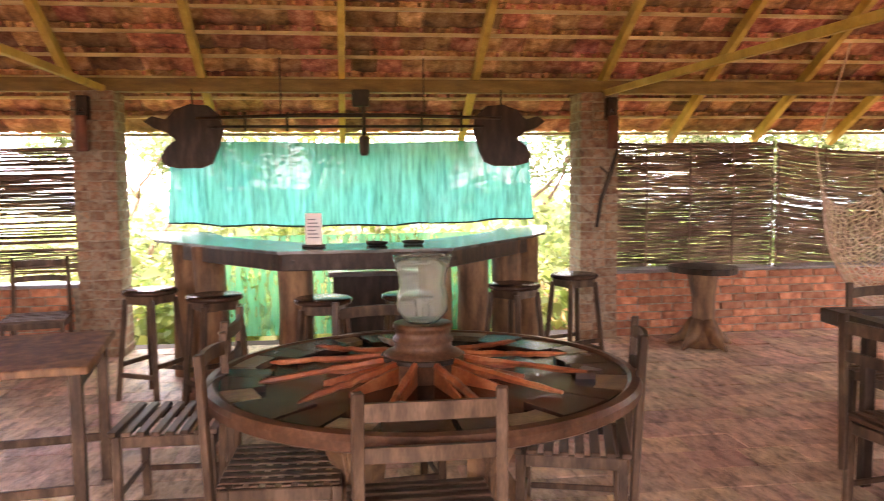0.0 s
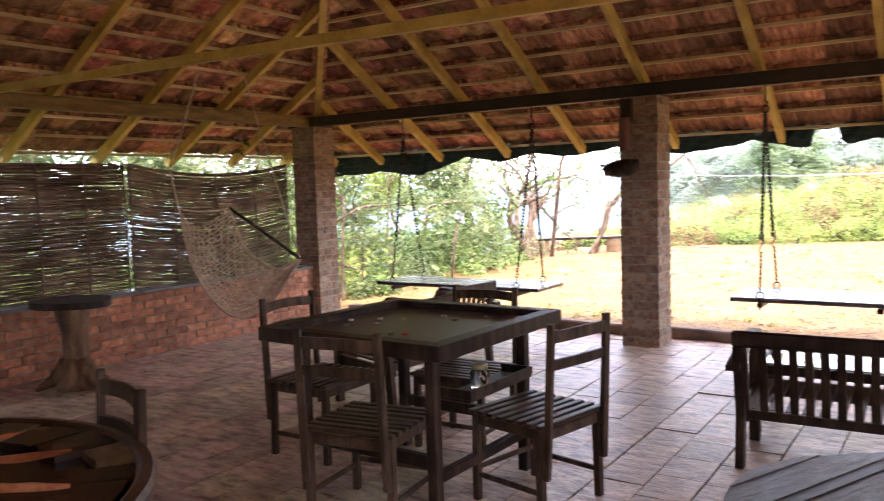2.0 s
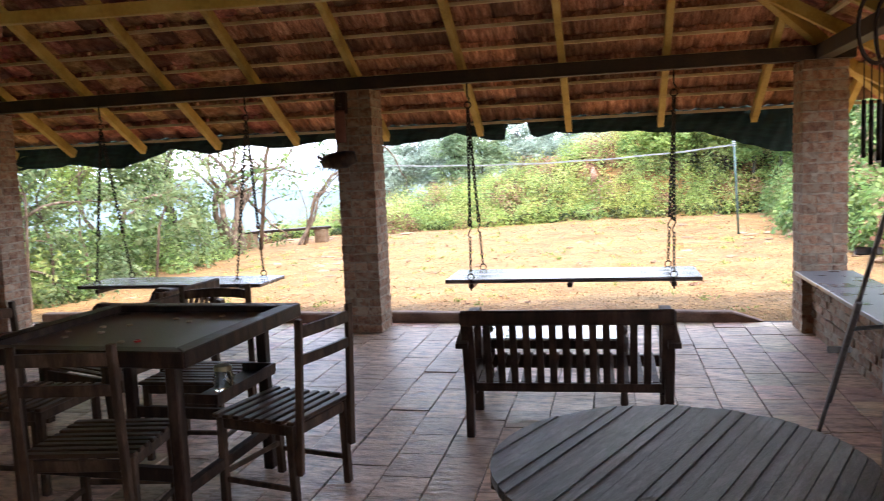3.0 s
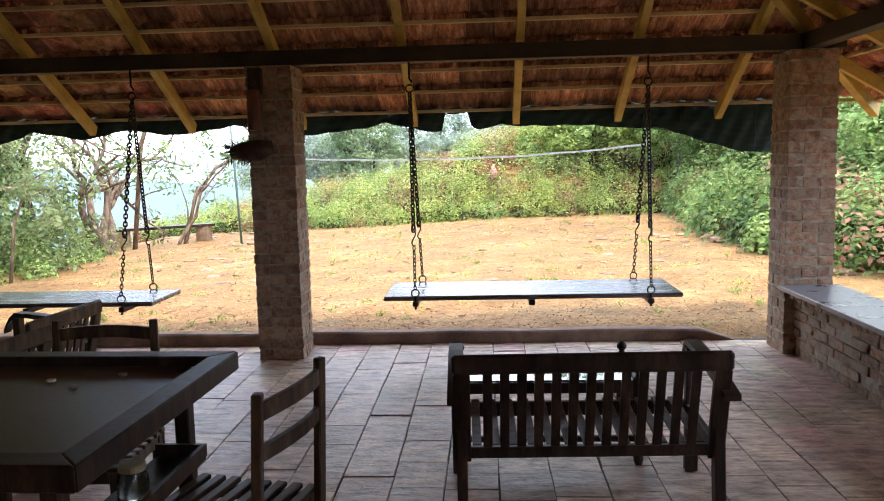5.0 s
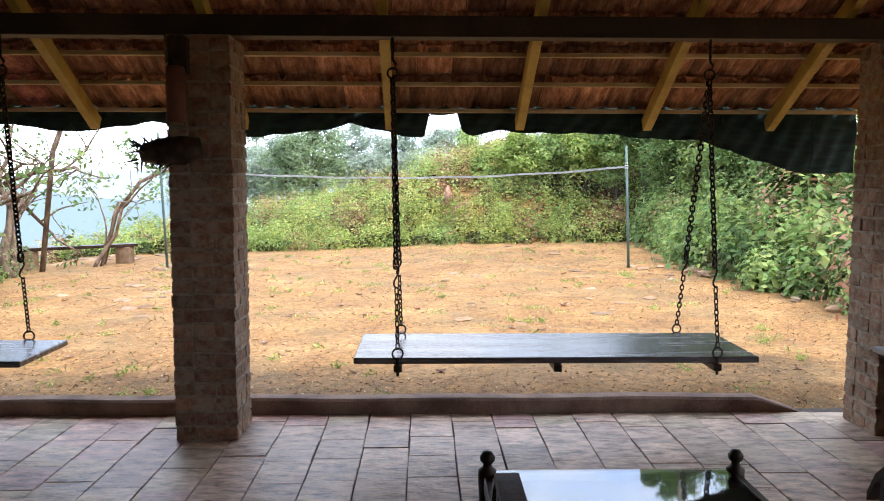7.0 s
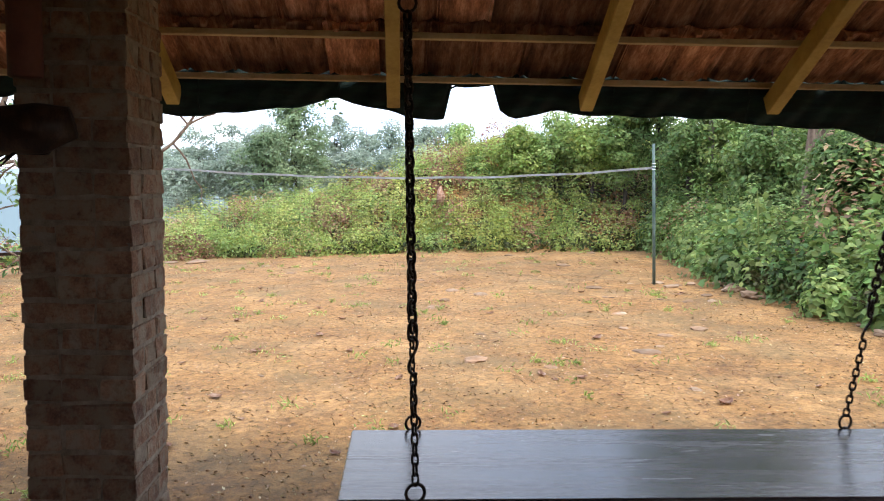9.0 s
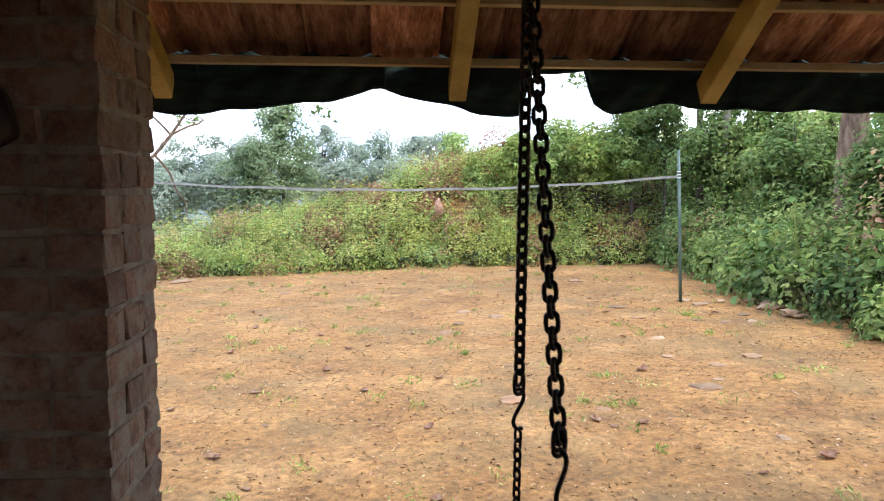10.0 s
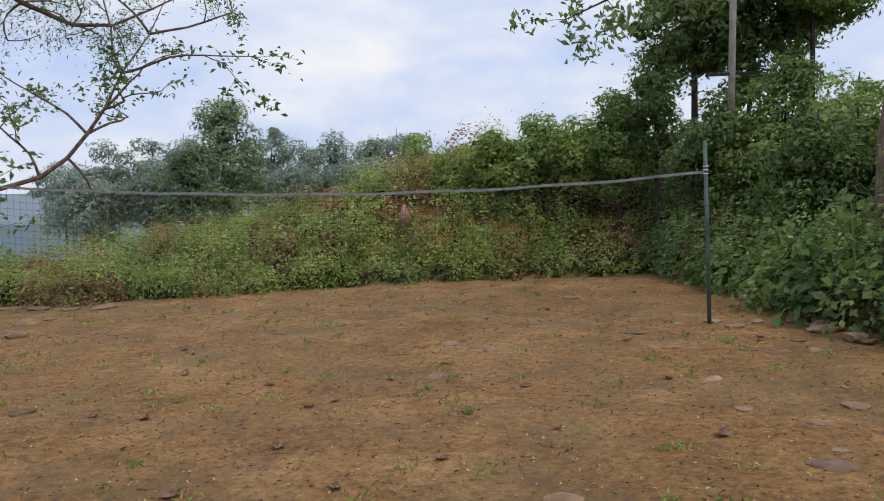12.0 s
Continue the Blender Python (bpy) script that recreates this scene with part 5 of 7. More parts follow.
for y in (-0.6, 0.62):
    part("hanging_chain", tube(B(), [(0, y, 0.06), (0, y, 0.56)], 0.006, 5), M_IRON, yoke)


def wall_lamp(m, label):
    ob = holder("wall_lamp", label, "lamp", m)
    part("bracket", bx(B(), (-0.05, 0.0, 0.12), (0.05, 0.075, 0.32), 0.008), M_DARK, ob)
    part("arm", bar(B(), (0, 0.07, 0.2), (0, 0.13, 0.2), 0.03, 0.03), M_DARK, ob)
    part("shade", lathe(B(), [(0.047, -0.17), (0.05, -0.165), (0.05, 0.1), (0.044, 0.12), (0.02, 0.125), (0.02, 0.12), (0.042, 0.1), (0.046, -0.17)], 20, (0, 0.1, 0.03)), M_TERRA, ob, "red-brown clay tube shade", smooth=True)
    return ob


wl_ = wall_lamp(pose(-3.72, -4.09, 1.9, 0, 0, -90), "wall lamp with a red-brown clay tube on a dark bracket")
copy_thing(wl_, pose(-3.72, -8.64, 1.9, 0, 0, -90))
copy_thing(wl_, pose(0.09, 0.0, 1.93, 0, 0, 180))
root = holder("carved_root", "ragged dark root carving fixed to the brick post", "carving", pose(0.06, -0.002, 1.62))
bm = B()
tube(bm, [(-0.16, -0.08, 0.0), (-0.06, -0.09, 0.01), (0.06, -0.08, 0.02), (0.15, -0.06, 0.04)], [0.05, 0.075, 0.08, 0.05], 12)
bx(bm, (-0.04, -0.05, -0.06), (0.06, 0.0, 0.09), 0.01)
part("body", bm, M_DARK, root, smooth=True)
bm = B()
rr = random.Random(5)
for k in range(60):
    a, t = rr.uniform(0, 6.28), rr.uniform(-0.2, 0.0)
    p = Vector((t, -0.085 + 0.05 * math.cos(a), 0.05 * math.sin(a)))
    tube(bm, [p, p + Vector((rr.uniform(-0.06, 0.01), 0.03 * math.cos(a) - 0.01, 0.045 * math.sin(a) + rr.uniform(-0.02, 0.02)))], [0.007, 0.001], 4)
part("fringe", bm, M_DARK, root, "dark frayed root fringe")
# dry creeper up the brick post beside the bar
bm = B()
tube(bm, [(-3.7, -4.21, 1.05), (-3.705, -4.17, 1.3), (-3.7, -4.09, 1.52), (-3.705, -4.03, 1.72), (-3.7, -4.01, 1.8)], [0.016, 0.02, 0.022, 0.016, 0.01], 7)
tube(bm, [(-3.7, -4.09, 1.52), (-3.68, -4.19, 1.6)], [0.014, 0.008], 6)
tagged(part("dry_branch", bm, M_BARK_DARK, smooth=True), "crooked dark dry branch fixed to the brick post", "branch")

# ---- stump table, small side table ----
stump = holder("stump_table", "rustic pedestal table grown from a flared tree root", "table", pose(-3.28, -3.38, 0))
bm = B()
tube(bm, [(0, 0, 0), (0.0, 0, 0.08), (0.01, 0.01, 0.25), (0.02, 0, 0.45), (0.0, 0, 0.66)], [0.17, 0.13, 0.095, 0.1, 0.14], 12)
for a in (0.3, 1.7, 2.9, 4.1, 5.3):
    c, s = math.cos(a), math.sin(a)
    tube(bm, [(0.05 * c, 0.05 * s, 0.22), (0.16 * c, 0.16 * s, 0.08), (0.3 * c, 0.3 * s, 0.012)], [0.07, 0.055, 0.015], 8)
part("root_stem", bm, M_TRUNKWOOD, stump, smooth=True)
bm = B()
slab(bm, [((0.31 + 0.03 * math.sin(3 * t + 1)) * math.cos(t), (0.27 + 0.03 * math.sin(2 * t)) * math.sin(t)) for t in np.linspace(0, 2 * math.pi, 25)[:-1]], 0.662, 0.715)
part("top", bm, M_DARK, stump)
side = holder("side_table", "small square wooden table with straight legs", "table", pose(-0.4, -7.98, 0, 0, 0, 8))
part("tabletop", bx(B(), (-0.42, -0.35, 0.715), (0.42, 0.35, 0.75), 0.006), M_TRUNKWOOD, side)
for sx in (-1, 1):
    for sy in (-1, 1):
        part("leg", bx(B(), (sx * 0.36 - 0.025, sy * 0.29 - 0.025, 0), (sx * 0.36 + 0.025, sy * 0.29 + 0.025, 0.714), 0.004), M_CHAIR, side)
for s in (-1, 1):
    part("apron", bx(B(), (-0.334, s * 0.29 - 0.01, 0.63), (0.334, s * 0.29 + 0.01, 0.712), 0.003), M_CHAIR, side)
    part("stretcher", bx(B(), (s * 0.36 - 0.01, -0.264, 0.2), (s * 0.36 + 0.01, 0.264, 0.24), 0.003), M_CHAIR, side)

# ---- hammock chair ----
def along(pts, u):
    """A smooth curve through a few points."""
    n = len(pts) - 1
    k = min(n - 1, int(u * n))
    t = u * n - k
    p0, p1, p2, p3 = pts[max(0, k - 1)], pts[k], pts[k + 1], pts[min(n, k + 2)]
    return 0.5 * ((2 * p1) + (p2 - p0) * t + (2 * p0 - 5 * p1 + 4 * p2 - p3) * t * t + (3 * p1 - p0 - 3 * p2 + p3) * t ** 3)


def hammock():
    ob = holder("hammock_chair", "cotton net hammock chair with a dark spreader stick", "hammock", pose(0, 0, 0))
    outer = [Vector(p) for p in ((-3.45, -2.16, 1.39), (-3.2, -2.22, 0.82), (-2.95, -2.04, 0.4), (-2.85, -1.66, 0.47), (-2.75, -1.32, 0.86))]
    inner = [Vector(p) for p in ((-3.25, -1.74, 1.38), (-3.12, -1.7, 1.02), (-2.98, -1.6, 0.84), (-2.88, -1.48, 0.78), (-2.75, -1.32, 0.86))]
    part("spreader_stick", tube(B(), [inner[0], (inner[0] + outer[-1]) / 2, outer[-1]], 0.016, 8), M_DARK, ob)

    def sheet(u, w):
        p = along(outer, u).lerp(along(inner, u), w)
        return p - Vector((0.12 * math.sin(math.pi * w), 0, 0.16 * math.sin(math.pi * w) * (1 - 0.8 * u)))
    bm = B()
    NU, NW = 46, 20
    for k in range(NW + 1):
        w = k / NW
        wob = 0.02 if 0 < k < NW else 0.0
        tube(bm, [sheet(u, w + wob * math.sin(u * 70 + (k % 2) * 3.14)) for u in np.linspace(0, 1, NU)], 0.0068 if 0 < k < NW else 0.016, 4, False)
    for j in range(1, NU - 1):
        u = j / NU
        tube(bm, [sheet(min(1, max(0, u + 0.006 * math.sin(w * 50))), w) for w in np.linspace(0, 1, 14)], 0.006, 4, False)
    part("net", bm, M_ROPE, ob, "tan knotted cotton net")
    top_l, hang, top_r = Vector((-2.95, -2.27, 2.6)), Vector((-3.5, -2.2, 1.77)), Vector((-2.95, -1.74, 2.58))
    for p, q in ((top_l, hang), (hang, outer[0]), (top_r, outer[-1]), (outer[0], inner[0])):
        n = 10
        part("rope", tube(B(), [p.lerp(q, k / n) - Vector((0, 0, 0.03 * math.sin(math.pi * k / n))) for k in range(n + 1)], 0.009, 6), M_ROPE, ob)
    return ob


hammock()


# ---- plank swings on chains ----
def link_mesh(length, width, wire, name="link"):
    bm = B()
    n, k = 14, 6
    rings = []
    for i in range(n):
        a = 2 * math.pi * i / n
        c = Vector((width / 2 * math.cos(a), 0, (length - width) / 2 * (1 if math.sin(a) > 0 else -1) * (abs(math.sin(a)) > 1e-6) + width / 2 * math.sin(a)))
        rad = Vector((math.cos(a), 0, math.sin(a)))
        rings.append([bm.verts.new(c + wire * (rad * math.cos(2 * math.pi * j / k) + Vector((0, 1, 0)) * math.sin(2 * math.pi * j / k))) for j in range(k)])
    for i in range(n):
        a, b_ = rings[i], rings[(i + 1) % n]
        for j in range(k):
            bm.faces.new((a[j], a[(j + 1) % k], b_[(j + 1) % k], b_[j]))
    bmesh.ops.recalc_face_normals(bm, faces=bm.faces)
    me = bpy.data.meshes.new(name)
    bm.to_mesh(me)
    bm.free()
    me.polygons.foreach_set("use_smooth", [True] * len(me.polygons))
    me.materials.append(M_IRON)
    return me


LINK = link_mesh(0.036, 0.02, 0.0042)
LINK_BIG = link_mesh(0.041, 0.0255, 0.0055)
RING = link_mesh(0.058, 0.058, 0.0055, "ring")
EYE = link_mesh(0.056, 0.03, 0.0055, "hook_eye")


def chain(p, q, mesh, pitch, parent, spin=0.0):
    p, q = Vector(p), Vector(q)
    d = q - p
    n = max(1, int(round(d.length / pitch)))
    rot = Vector((0, 0, 1)).rotation_difference(d.normalized()).to_matrix().to_4x4()
    for k in range(n):
        m = Matrix.Translation(p + d * ((k + 0.5) / n)) @ rot @ Matrix.Rotation(spin + (k % 2) * math.pi / 2, 4, "Z")
        share("link", mesh, parent, m)


def s_hook(parent, p, q):
    p, q = Vector(p), Vector(q)
    d = q - p
    x = Vector((0.9, 0.4, 0)).normalized()
    pts = [p + d * (0.5 - 0.5 * math.cos(math.pi * t) * (1.0 if 0.08 < t < 0.92 else 0.93)) + x * 0.015 * math.sin(2 * math.pi * (1.3 * t - 0.15)) for t in np.linspace(0, 1, 26)]
    part("s_hook", tube(B(), pts, 0.0055, 7), M_IRON, parent, smooth=True)


def swing(label, x0, x1, y0, y1, z, anchor_y, mat):
    ob = holder("plank_swing", label, "swing", group="plank swings")
    cx = (x0 + x1) / 2
    bm = B()
    bx(bm, (x0, y0, z - 0.034), (x1, y1, z), 0.006)
    part("board", bm, mat, ob, "glossy worn brown plank")
    c0, c1 = x0 + 0.235, x1 - 0.23
    for x in (c0, cx - 0.0, c1):
        part("cleat", bx(B(), (x - 0.022, y0 - 0.02, z - 0.075), (x + 0.022, y1 + 0.02, z - 0.036), 0.005), M_DARK, ob)
    for x in (c0, c1):
        top = Vector((x + (-0.035 if x == c0 else 0.045), anchor_y, 2.12))
        part("ceiling_hook", tube(B(), [top + Vector((0, 0, 0.17)), top + Vector((0, 0, 0.03)), top + Vector((0.018, 0, 0.005)), top + Vector((0.012, 0, -0.02)), top + Vector((-0.012, 0, -0.02))], 0.008, 7), M_IRON, ob)
        share("ring", RING, ob, Matrix.Translation(top + Vector((0, 0, -0.045))))
        for y in (y0 - 0.005, y1 + 0.005):
            sgn = -1 if y < (y0 + y1) / 2 else 1
            low_end = Vector((x, y, z + 0.02))
            start = top + Vector((0, 0, -0.075))
            mid0 = start.lerp(low_end, (start.z - 1.03) / (start.z - low_end.z))
            mid1 = start.lerp(low_end, (start.z - 0.9) / (start.z - low_end.z))
            chain(start, mid0, LINK_BIG, 0.0305, ob, 0.7)
            share("hook_eye", EYE, ob, Matrix.Translation(mid0) @ Matrix.Rotation(0.5, 4, "Z"))
            s_hook(ob, mid0 + Vector((0, 0, -0.01)), mid1)
            chain(mid1, low_end + Vector((0, 0, 0.03)), LINK, 0.028, ob, 0.7)
            share("ring", RING, ob, Matrix.Translation(low_end + Vector((0, 0, 0.004))) @ Matrix.Rotation(0.25, 4, "Z"))
            part("eye_bolt", tube(B(), [low_end + Vector((0, 0, -0.015)), low_end + Vector((0, 0, -0.115))], 0.0085, 7), M_IRON, ob)
    return ob


M_SWING = material("swing_plank", [(0.035, 0.026, 0.024), (0.075, 0.06, 0.057), (0.16, 0.135, 0.13)], 0.24, scale=4, stretch=(0.5, 5, 4), fine=50, bump=0.1, vary=0)
swing("long glossy plank swing hung on dark iron chains", 1.04, 3.213, -0.285, 0.39, 0.54, 0.08, M_SWING)
swing("long dull brown plank swing hung on dark iron chains", -2.66, -0.715, -0.27, 0.3, 0.525, 0.04, M_SWING)

# ---- cupboard, stand and chimes ----
cup = holder("cupboard", "grey painted cupboard with glazed doors above two drawers", "cupboard", pose(3.27, -4.96, 0))
part("carcass", bx(B(), (0.022, -0.5, 0.04), (0.45, 0.5, 1.48), 0.004), M_CUPBOARD, cup)
part("plinth", bx(B(), (0.04, -0.48, 0.0), (0.43, 0.48, 0.039)), M_CUPBOARD, cup)
part("cornice", bx(B(), (-0.02, -0.53, 1.482), (0.47, 0.53, 1.52), 0.008), M_CUPBOARD, cup)
M_BLACKGLASS = material("cupboard_glass", [(0.02, 0.024, 0.03), (0.03, 0.034, 0.04)], 0.05, scale=2, bump=0, vary=0)
for s in (-1, 1):
    door = part("door", bx(B(), (0.0, min(0.01 * s, 0.48 * s), 0.78), (0.02, max(0.01 * s, 0.48 * s), 1.46), 0.003), M_CUPBOARD, cup)
    part("pane", bx(B(), (-0.003, min(0.08 * s, 0.41 * s), 0.85), (-0.0005, max(0.08 * s, 0.41 * s), 1.39)), M_BLACKGLASS, door)
    for z0 in (0.09, 0.43):
        dr = part("drawer", bx(B(), (0.0, min(0.01 * s, 0.48 * s), z0), (0.02, max(0.01 * s, 0.48 * s), z0 + 0.31), 0.004), M_CUPBOARD, cup)
        pts = [(-0.004 - 0.02 * math.sin(t), 0.24 * s + 0.05 * math.cos(t), z0 + 0.15 - 0.02 * math.sin(t)) for t in np.linspace(0, math.pi, 9)]
        part("handle", tube(B(), pts, 0.006, 6), M_IRON, dr, "dark curved pull")
        part("keyhole", tube(B(), [(-0.003, 0.24 * s, z0 + 0.24), (0.002, 0.24 * s, z0 + 0.24)], 0.014, 12), M_IRON, dr)
top_lamp = holder("oil_lantern", "dark lantern standing on the cupboard", "lantern", pose(3.5, -4.62, 1.521))
part("body", lathe(B(), [(0.07, 0), (0.075, 0.02), (0.05, 0.05), (0.06, 0.1), (0.06, 0.2), (0.075, 0.22), (0.03, 0.28), (0.02, 0.3)], 16), M_IRON, top_lamp)
stand = holder("easel_stand", "dark metal easel leg leaning beside the cupboard", "stand", pose(0, 0, 0))
foot, head = Vector((3.5, -2.72, 0.0)), Vector((3.46, -4.02, 1.46))
part("leg", bar(B(), foot + Vector((0, 0, 0.012)), head, 0.018, 0.018), M_STEEL, stand)
part("sleeve", bar(B(), foot.lerp(head, 0.22), foot.lerp(head, 0.62), 0.025, 0.025), M_STEEL, stand)
for t in (0.42, 0.76):
    c = foot.lerp(head, t)
    part("clip", bar(B(), c + Vector((-0.06, 0.02, 0.02)), c + Vector((0.04, 0.02, 0.02)), 0.02, 0.03), M_STEEL, stand)
c = foot.lerp(head, 0.52)
part("brace", bar(B(), c, c + Vector((0.3, -0.25, 0.08)), 0.018, 0.018), M_STEEL, stand)


def chime(m, label):
    ob = holder("wind_chime", label, "wind chime", m, "wind chimes")
    bm = B()
    pts = [(0.055 * math.cos(t), 0, 0.1 * math.sin(t)) for t in np.linspace(0, 2 * math.pi, 25)]
    tube(bm, pts, 0.006, 6, False)
    part("hoop", bm, M_DARK, ob)
    part("cord", tube(B(), [(0, 0, 0.1), (0, 0, 0.62)], 0.003, 5), M_IRON, ob)
    for k, x in enumerate((-0.035, -0.012, 0.012, 0.035)):
        part("string", tube(B(), [(x, 0, -0.09), (x, 0, -0.2)], 0.002, 4), M_IRON, ob)
        part("tube", tube(B(), [(x, 0, -0.2), (x, 0, -0.36 - 0.02 * (k % 2))], 0.0065, 8), M_IRON, ob)
    return ob


ch = chime(pose(3.21, -4.58, 1.86, 0, 0, 20), "dark hoop wind chime with hanging tubes")
copy_thing(ch, pose(3.255, -4.53, 1.85, 0, 0, 40))


# ---- yard: poles, net, stones, plants ----
def gz(x, y):
    return float(ground_z(x, y))


def pole(x, y, top, r, label, mat, lean=(0.0, 0.0)):
    z = gz(x, y)
    ob = holder("net_pole", label, "pole", pose(x, y, z))
    part("shaft", tube(B(), [(0, 0, -0.1), (lean[0] * 0.5, lean[1] * 0.5, (top - z) * 0.5), (lean[0], lean[1], top - z)], [r, r * 0.95, r * 0.85], 10), mat, ob, smooth=True)
    for k in range(3):
        t = 0.82 + 0.02 * k
        part("tie", lathe(B(), [(r * 1.25, -0.006), (r * 1.35, 0), (r * 1.25, 0.006)], 10, (lean[0] * t, lean[1] * t, (top - z) * t)), M_WHITE, ob)
    return ob


pole(4.81, 8.49, 2.05, 0.023, "green painted net pole standing in the yard", M_POLE, (-0.1, -0.06))
pole(-3.43, 10.6, 2.37, 0.025, "green net pole leaning at the yard edge", M_POLE, (-0.1, -0.05))
net = holder("sports_net", "slack volleyball net with a white tape along its top", "net")
PA, PB = Vector((4.72, 8.44, 1.71)), Vector((-3.49, 10.56, 1.69))


def net_pt(t, drop):
    p = PA.lerp(PB, t)
    return p + Vector((0, 0, -0.2 * 4 * t * (1 - t) * (1 - 0.3 * t) - drop + 0.006 * math.sin(40 * t)))


tape = B()
pp = [net_pt(t, 0) for t in np.linspace(0, 1, 50)]
top_v = [tape.verts.new(p + Vector((0, 0, 0.015))) for p in pp]
low_v = [tape.verts.new(p - Vector((0, 0, 0.015))) for p in pp]
for k in range(len(pp) - 1):
    tape.faces.new((top_v[k], top_v[k + 1], low_v[k + 1], low_v[k]))
bmesh.ops.solidify(tape, geom=tape.faces[:], thickness=0.004)
part("tape", tape, M_TAPE, net, "white woven top tape")
strings = B()
for k in range(1, 11):
    tube(strings, [net_pt(t, 0.085 * k) for t in np.linspace(0.004, 0.97, 26)], 0.0016, 3, False)
for k in range(1, 100):
    t = k / 101
    tube(strings, [net_pt(t, 0.02), net_pt(t, 0.85)], 0.0013, 3, False)
part("string_mesh", strings, M_BARK_DARK, net, "thin dark net strings")


def rock(name, x, y, s, flat, mat, label, group, seed, sink=0.3, z=None):
    r = random.Random(seed)
    bm = B()
    bmesh.ops.create_icosphere(bm, subdivisions=2, radius=1.0)
    ph = [r.uniform(0, 6.28) for _ in range(6)]
    for v in bm.verts:
        c = v.co
        k = 1 + 0.18 * math.sin(2.3 * c.x + ph[0]) + 0.16 * math.sin(2.9 * c.y + ph[1]) + 0.12 * math.sin(4.1 * c.z + ph[2]) + 0.08 * math.sin(7 * c.x + 5 * c.y + ph[3])
        v.co = Vector((c.x * k * s, c.y * k * s * (0.6 + 0.4 * math.sin(ph[4]) ** 2), round(c.z * k * 4) / 4 * 0.4 * s * flat + c.z * k * s * flat * 0.6))
    ob = part(name, bm, mat)
    ob.matrix_world = pose(x, y, (gz(x, y) if z is None else z) + s * flat * (0.5 - sink), 0, 0, r.uniform(0, 360))
    return tagged(ob, label, "stone", group)


r = random.Random(11)
LS = "flat weathered stone lying in the earth"
for k, (x, y, s) in enumerate([(1.62, 0.83, 0.11), (1.82, 0.86, 0.09), (2.35, 0.82, 0.07), (2.55, 0.86, 0.05), (3.33, 2.9, 0.05), (3.48, 5.27, 0.06), (2.0, 5.1, 0.06),
                              (1.75, 7.3, 0.08), (1.9, 8.2, 0.1), (1.5, 9.4, 0.09), (-3.6, 12.0, 0.2), (-3.4, 12.4, 0.12)]):
    rock("stone", x, y, s, 0.35, M_STONE, LS, "stones in the yard", k, 0.66)
for k in range(70):
    if k < 34:
        t = r.random()
        x, y = -2.0 - 1.9 * t + r.gauss(0, 0.28), 4.5 + 7.5 * t + r.gauss(0, 0.4)
    elif k < 54:
        x, y = r.uniform(3.2, 5.3), r.uniform(4.0, 9.0)
    else:
        x, y = r.uniform(-4.5, 5.2), r.uniform(1.5, 13.5)
    rock("stone", x, y, r.uniform(0.03, 0.13), r.uniform(0.2, 0.4), M_STONE, LS, "stones in the yard", 100 + k, 0.62)
for k in range(7):
    rock("stone", -3.43 + r.uniform(-0.3, 0.3), 10.6 + r.uniform(-0.2, 0.25), r.uniform(0.06, 0.14), 0.4, M_STONE, "grey stone heaped at the foot of a net pole", "stones at the net pole", 500 + k, 0.3)
# tumbled stones at the foot of the banks
for k in range(40):
    y = r.uniform(3.2, 10.5) if k > 14 else r.gauss(8.3, 0.35)
    x = float(yard_edge_right(y)) + r.uniform(-0.1, 0.35) + (0.1 if k < 15 else 0)
    rock("bank_stone", x, y, r.uniform(0.05, 0.12), r.uniform(0.3, 0.55), M_STONE, "rough brown stone in a tumbled bank wall", "bank stones", 300 + k, 0.1 - 0.4 * r.random())
for k in range(14):
    x = -6.2 + 0.18 * k * 3
    rock("edge_stone", min(-3.0, x) if k < 8 else r.uniform(-6, -2.5), r.uniform(13.2, 14.3), r.uniform(0.12, 0.28), 0.15, M_STONE, "flat stone along the yard edge", "edge stones", 400 + k, 0.35)


def fallen_leaf(x, y, s, seed):
    q = random.Random(seed)
    bm = B()
    n = 7
    rows_ = []
    for k in range(n):
        t = k / (n - 1)
        w = s * 0.32 * math.sin(math.pi * min(1, t * 0.93 + 0.05)) ** 0.8
        z = s * 0.2 * (2 * t - 1) ** 2 * q.uniform(0.3, 1.2)
        rows_.append([bm.verts.new(((t - 0.5) * s, -w, z + 0.35 * w)), bm.verts.new(((t - 0.5) * s, 0, z)), bm.verts.new(((t - 0.5) * s, w, z + 0.35 * w))])
    for a, b_ in zip(rows_, rows_[1:]):
        bm.faces.new((a[0], b_[0], b_[1], a[1]))
        bm.faces.new((a[1], b_[1], b_[2], a[2]))
    bmesh.ops.solidify(bm, geom=bm.faces[:], thickness=0.0012)
    ob = part("fallen_leaf", bm, M_DRYLEAF)
    ob.matrix_world = pose(x, y, gz(x, y) + 0.006, q.uniform(-12, 12), q.uniform(-12, 12), q.uniform(0, 360))
    return tagged(ob, "curled dry tan leaf lying on the earth", "leaf", "fallen leaves")


for k, (x, y, s) in enumerate([(3.4, 2.53, 0.13), (-0.09, 4.48, 0.12), (3.07, 4.78, 0.13), (0.4, 5.2, 0.12), (0.75, 4.4, 0.1), (1.2, 3.4, 0.09), (-0.6, 6.1, 0.12), (0.2, 6.9, 0.1), (2.6, 3.3, 0.09)]):
    fallen_leaf(x, y, s, k)
for k in range(60):
    fallen_leaf(r.uniform(-4, 5.2), 1.0 + 11.5 * r.random() ** 1.3, r.uniform(0.05, 0.12), 50 + k)

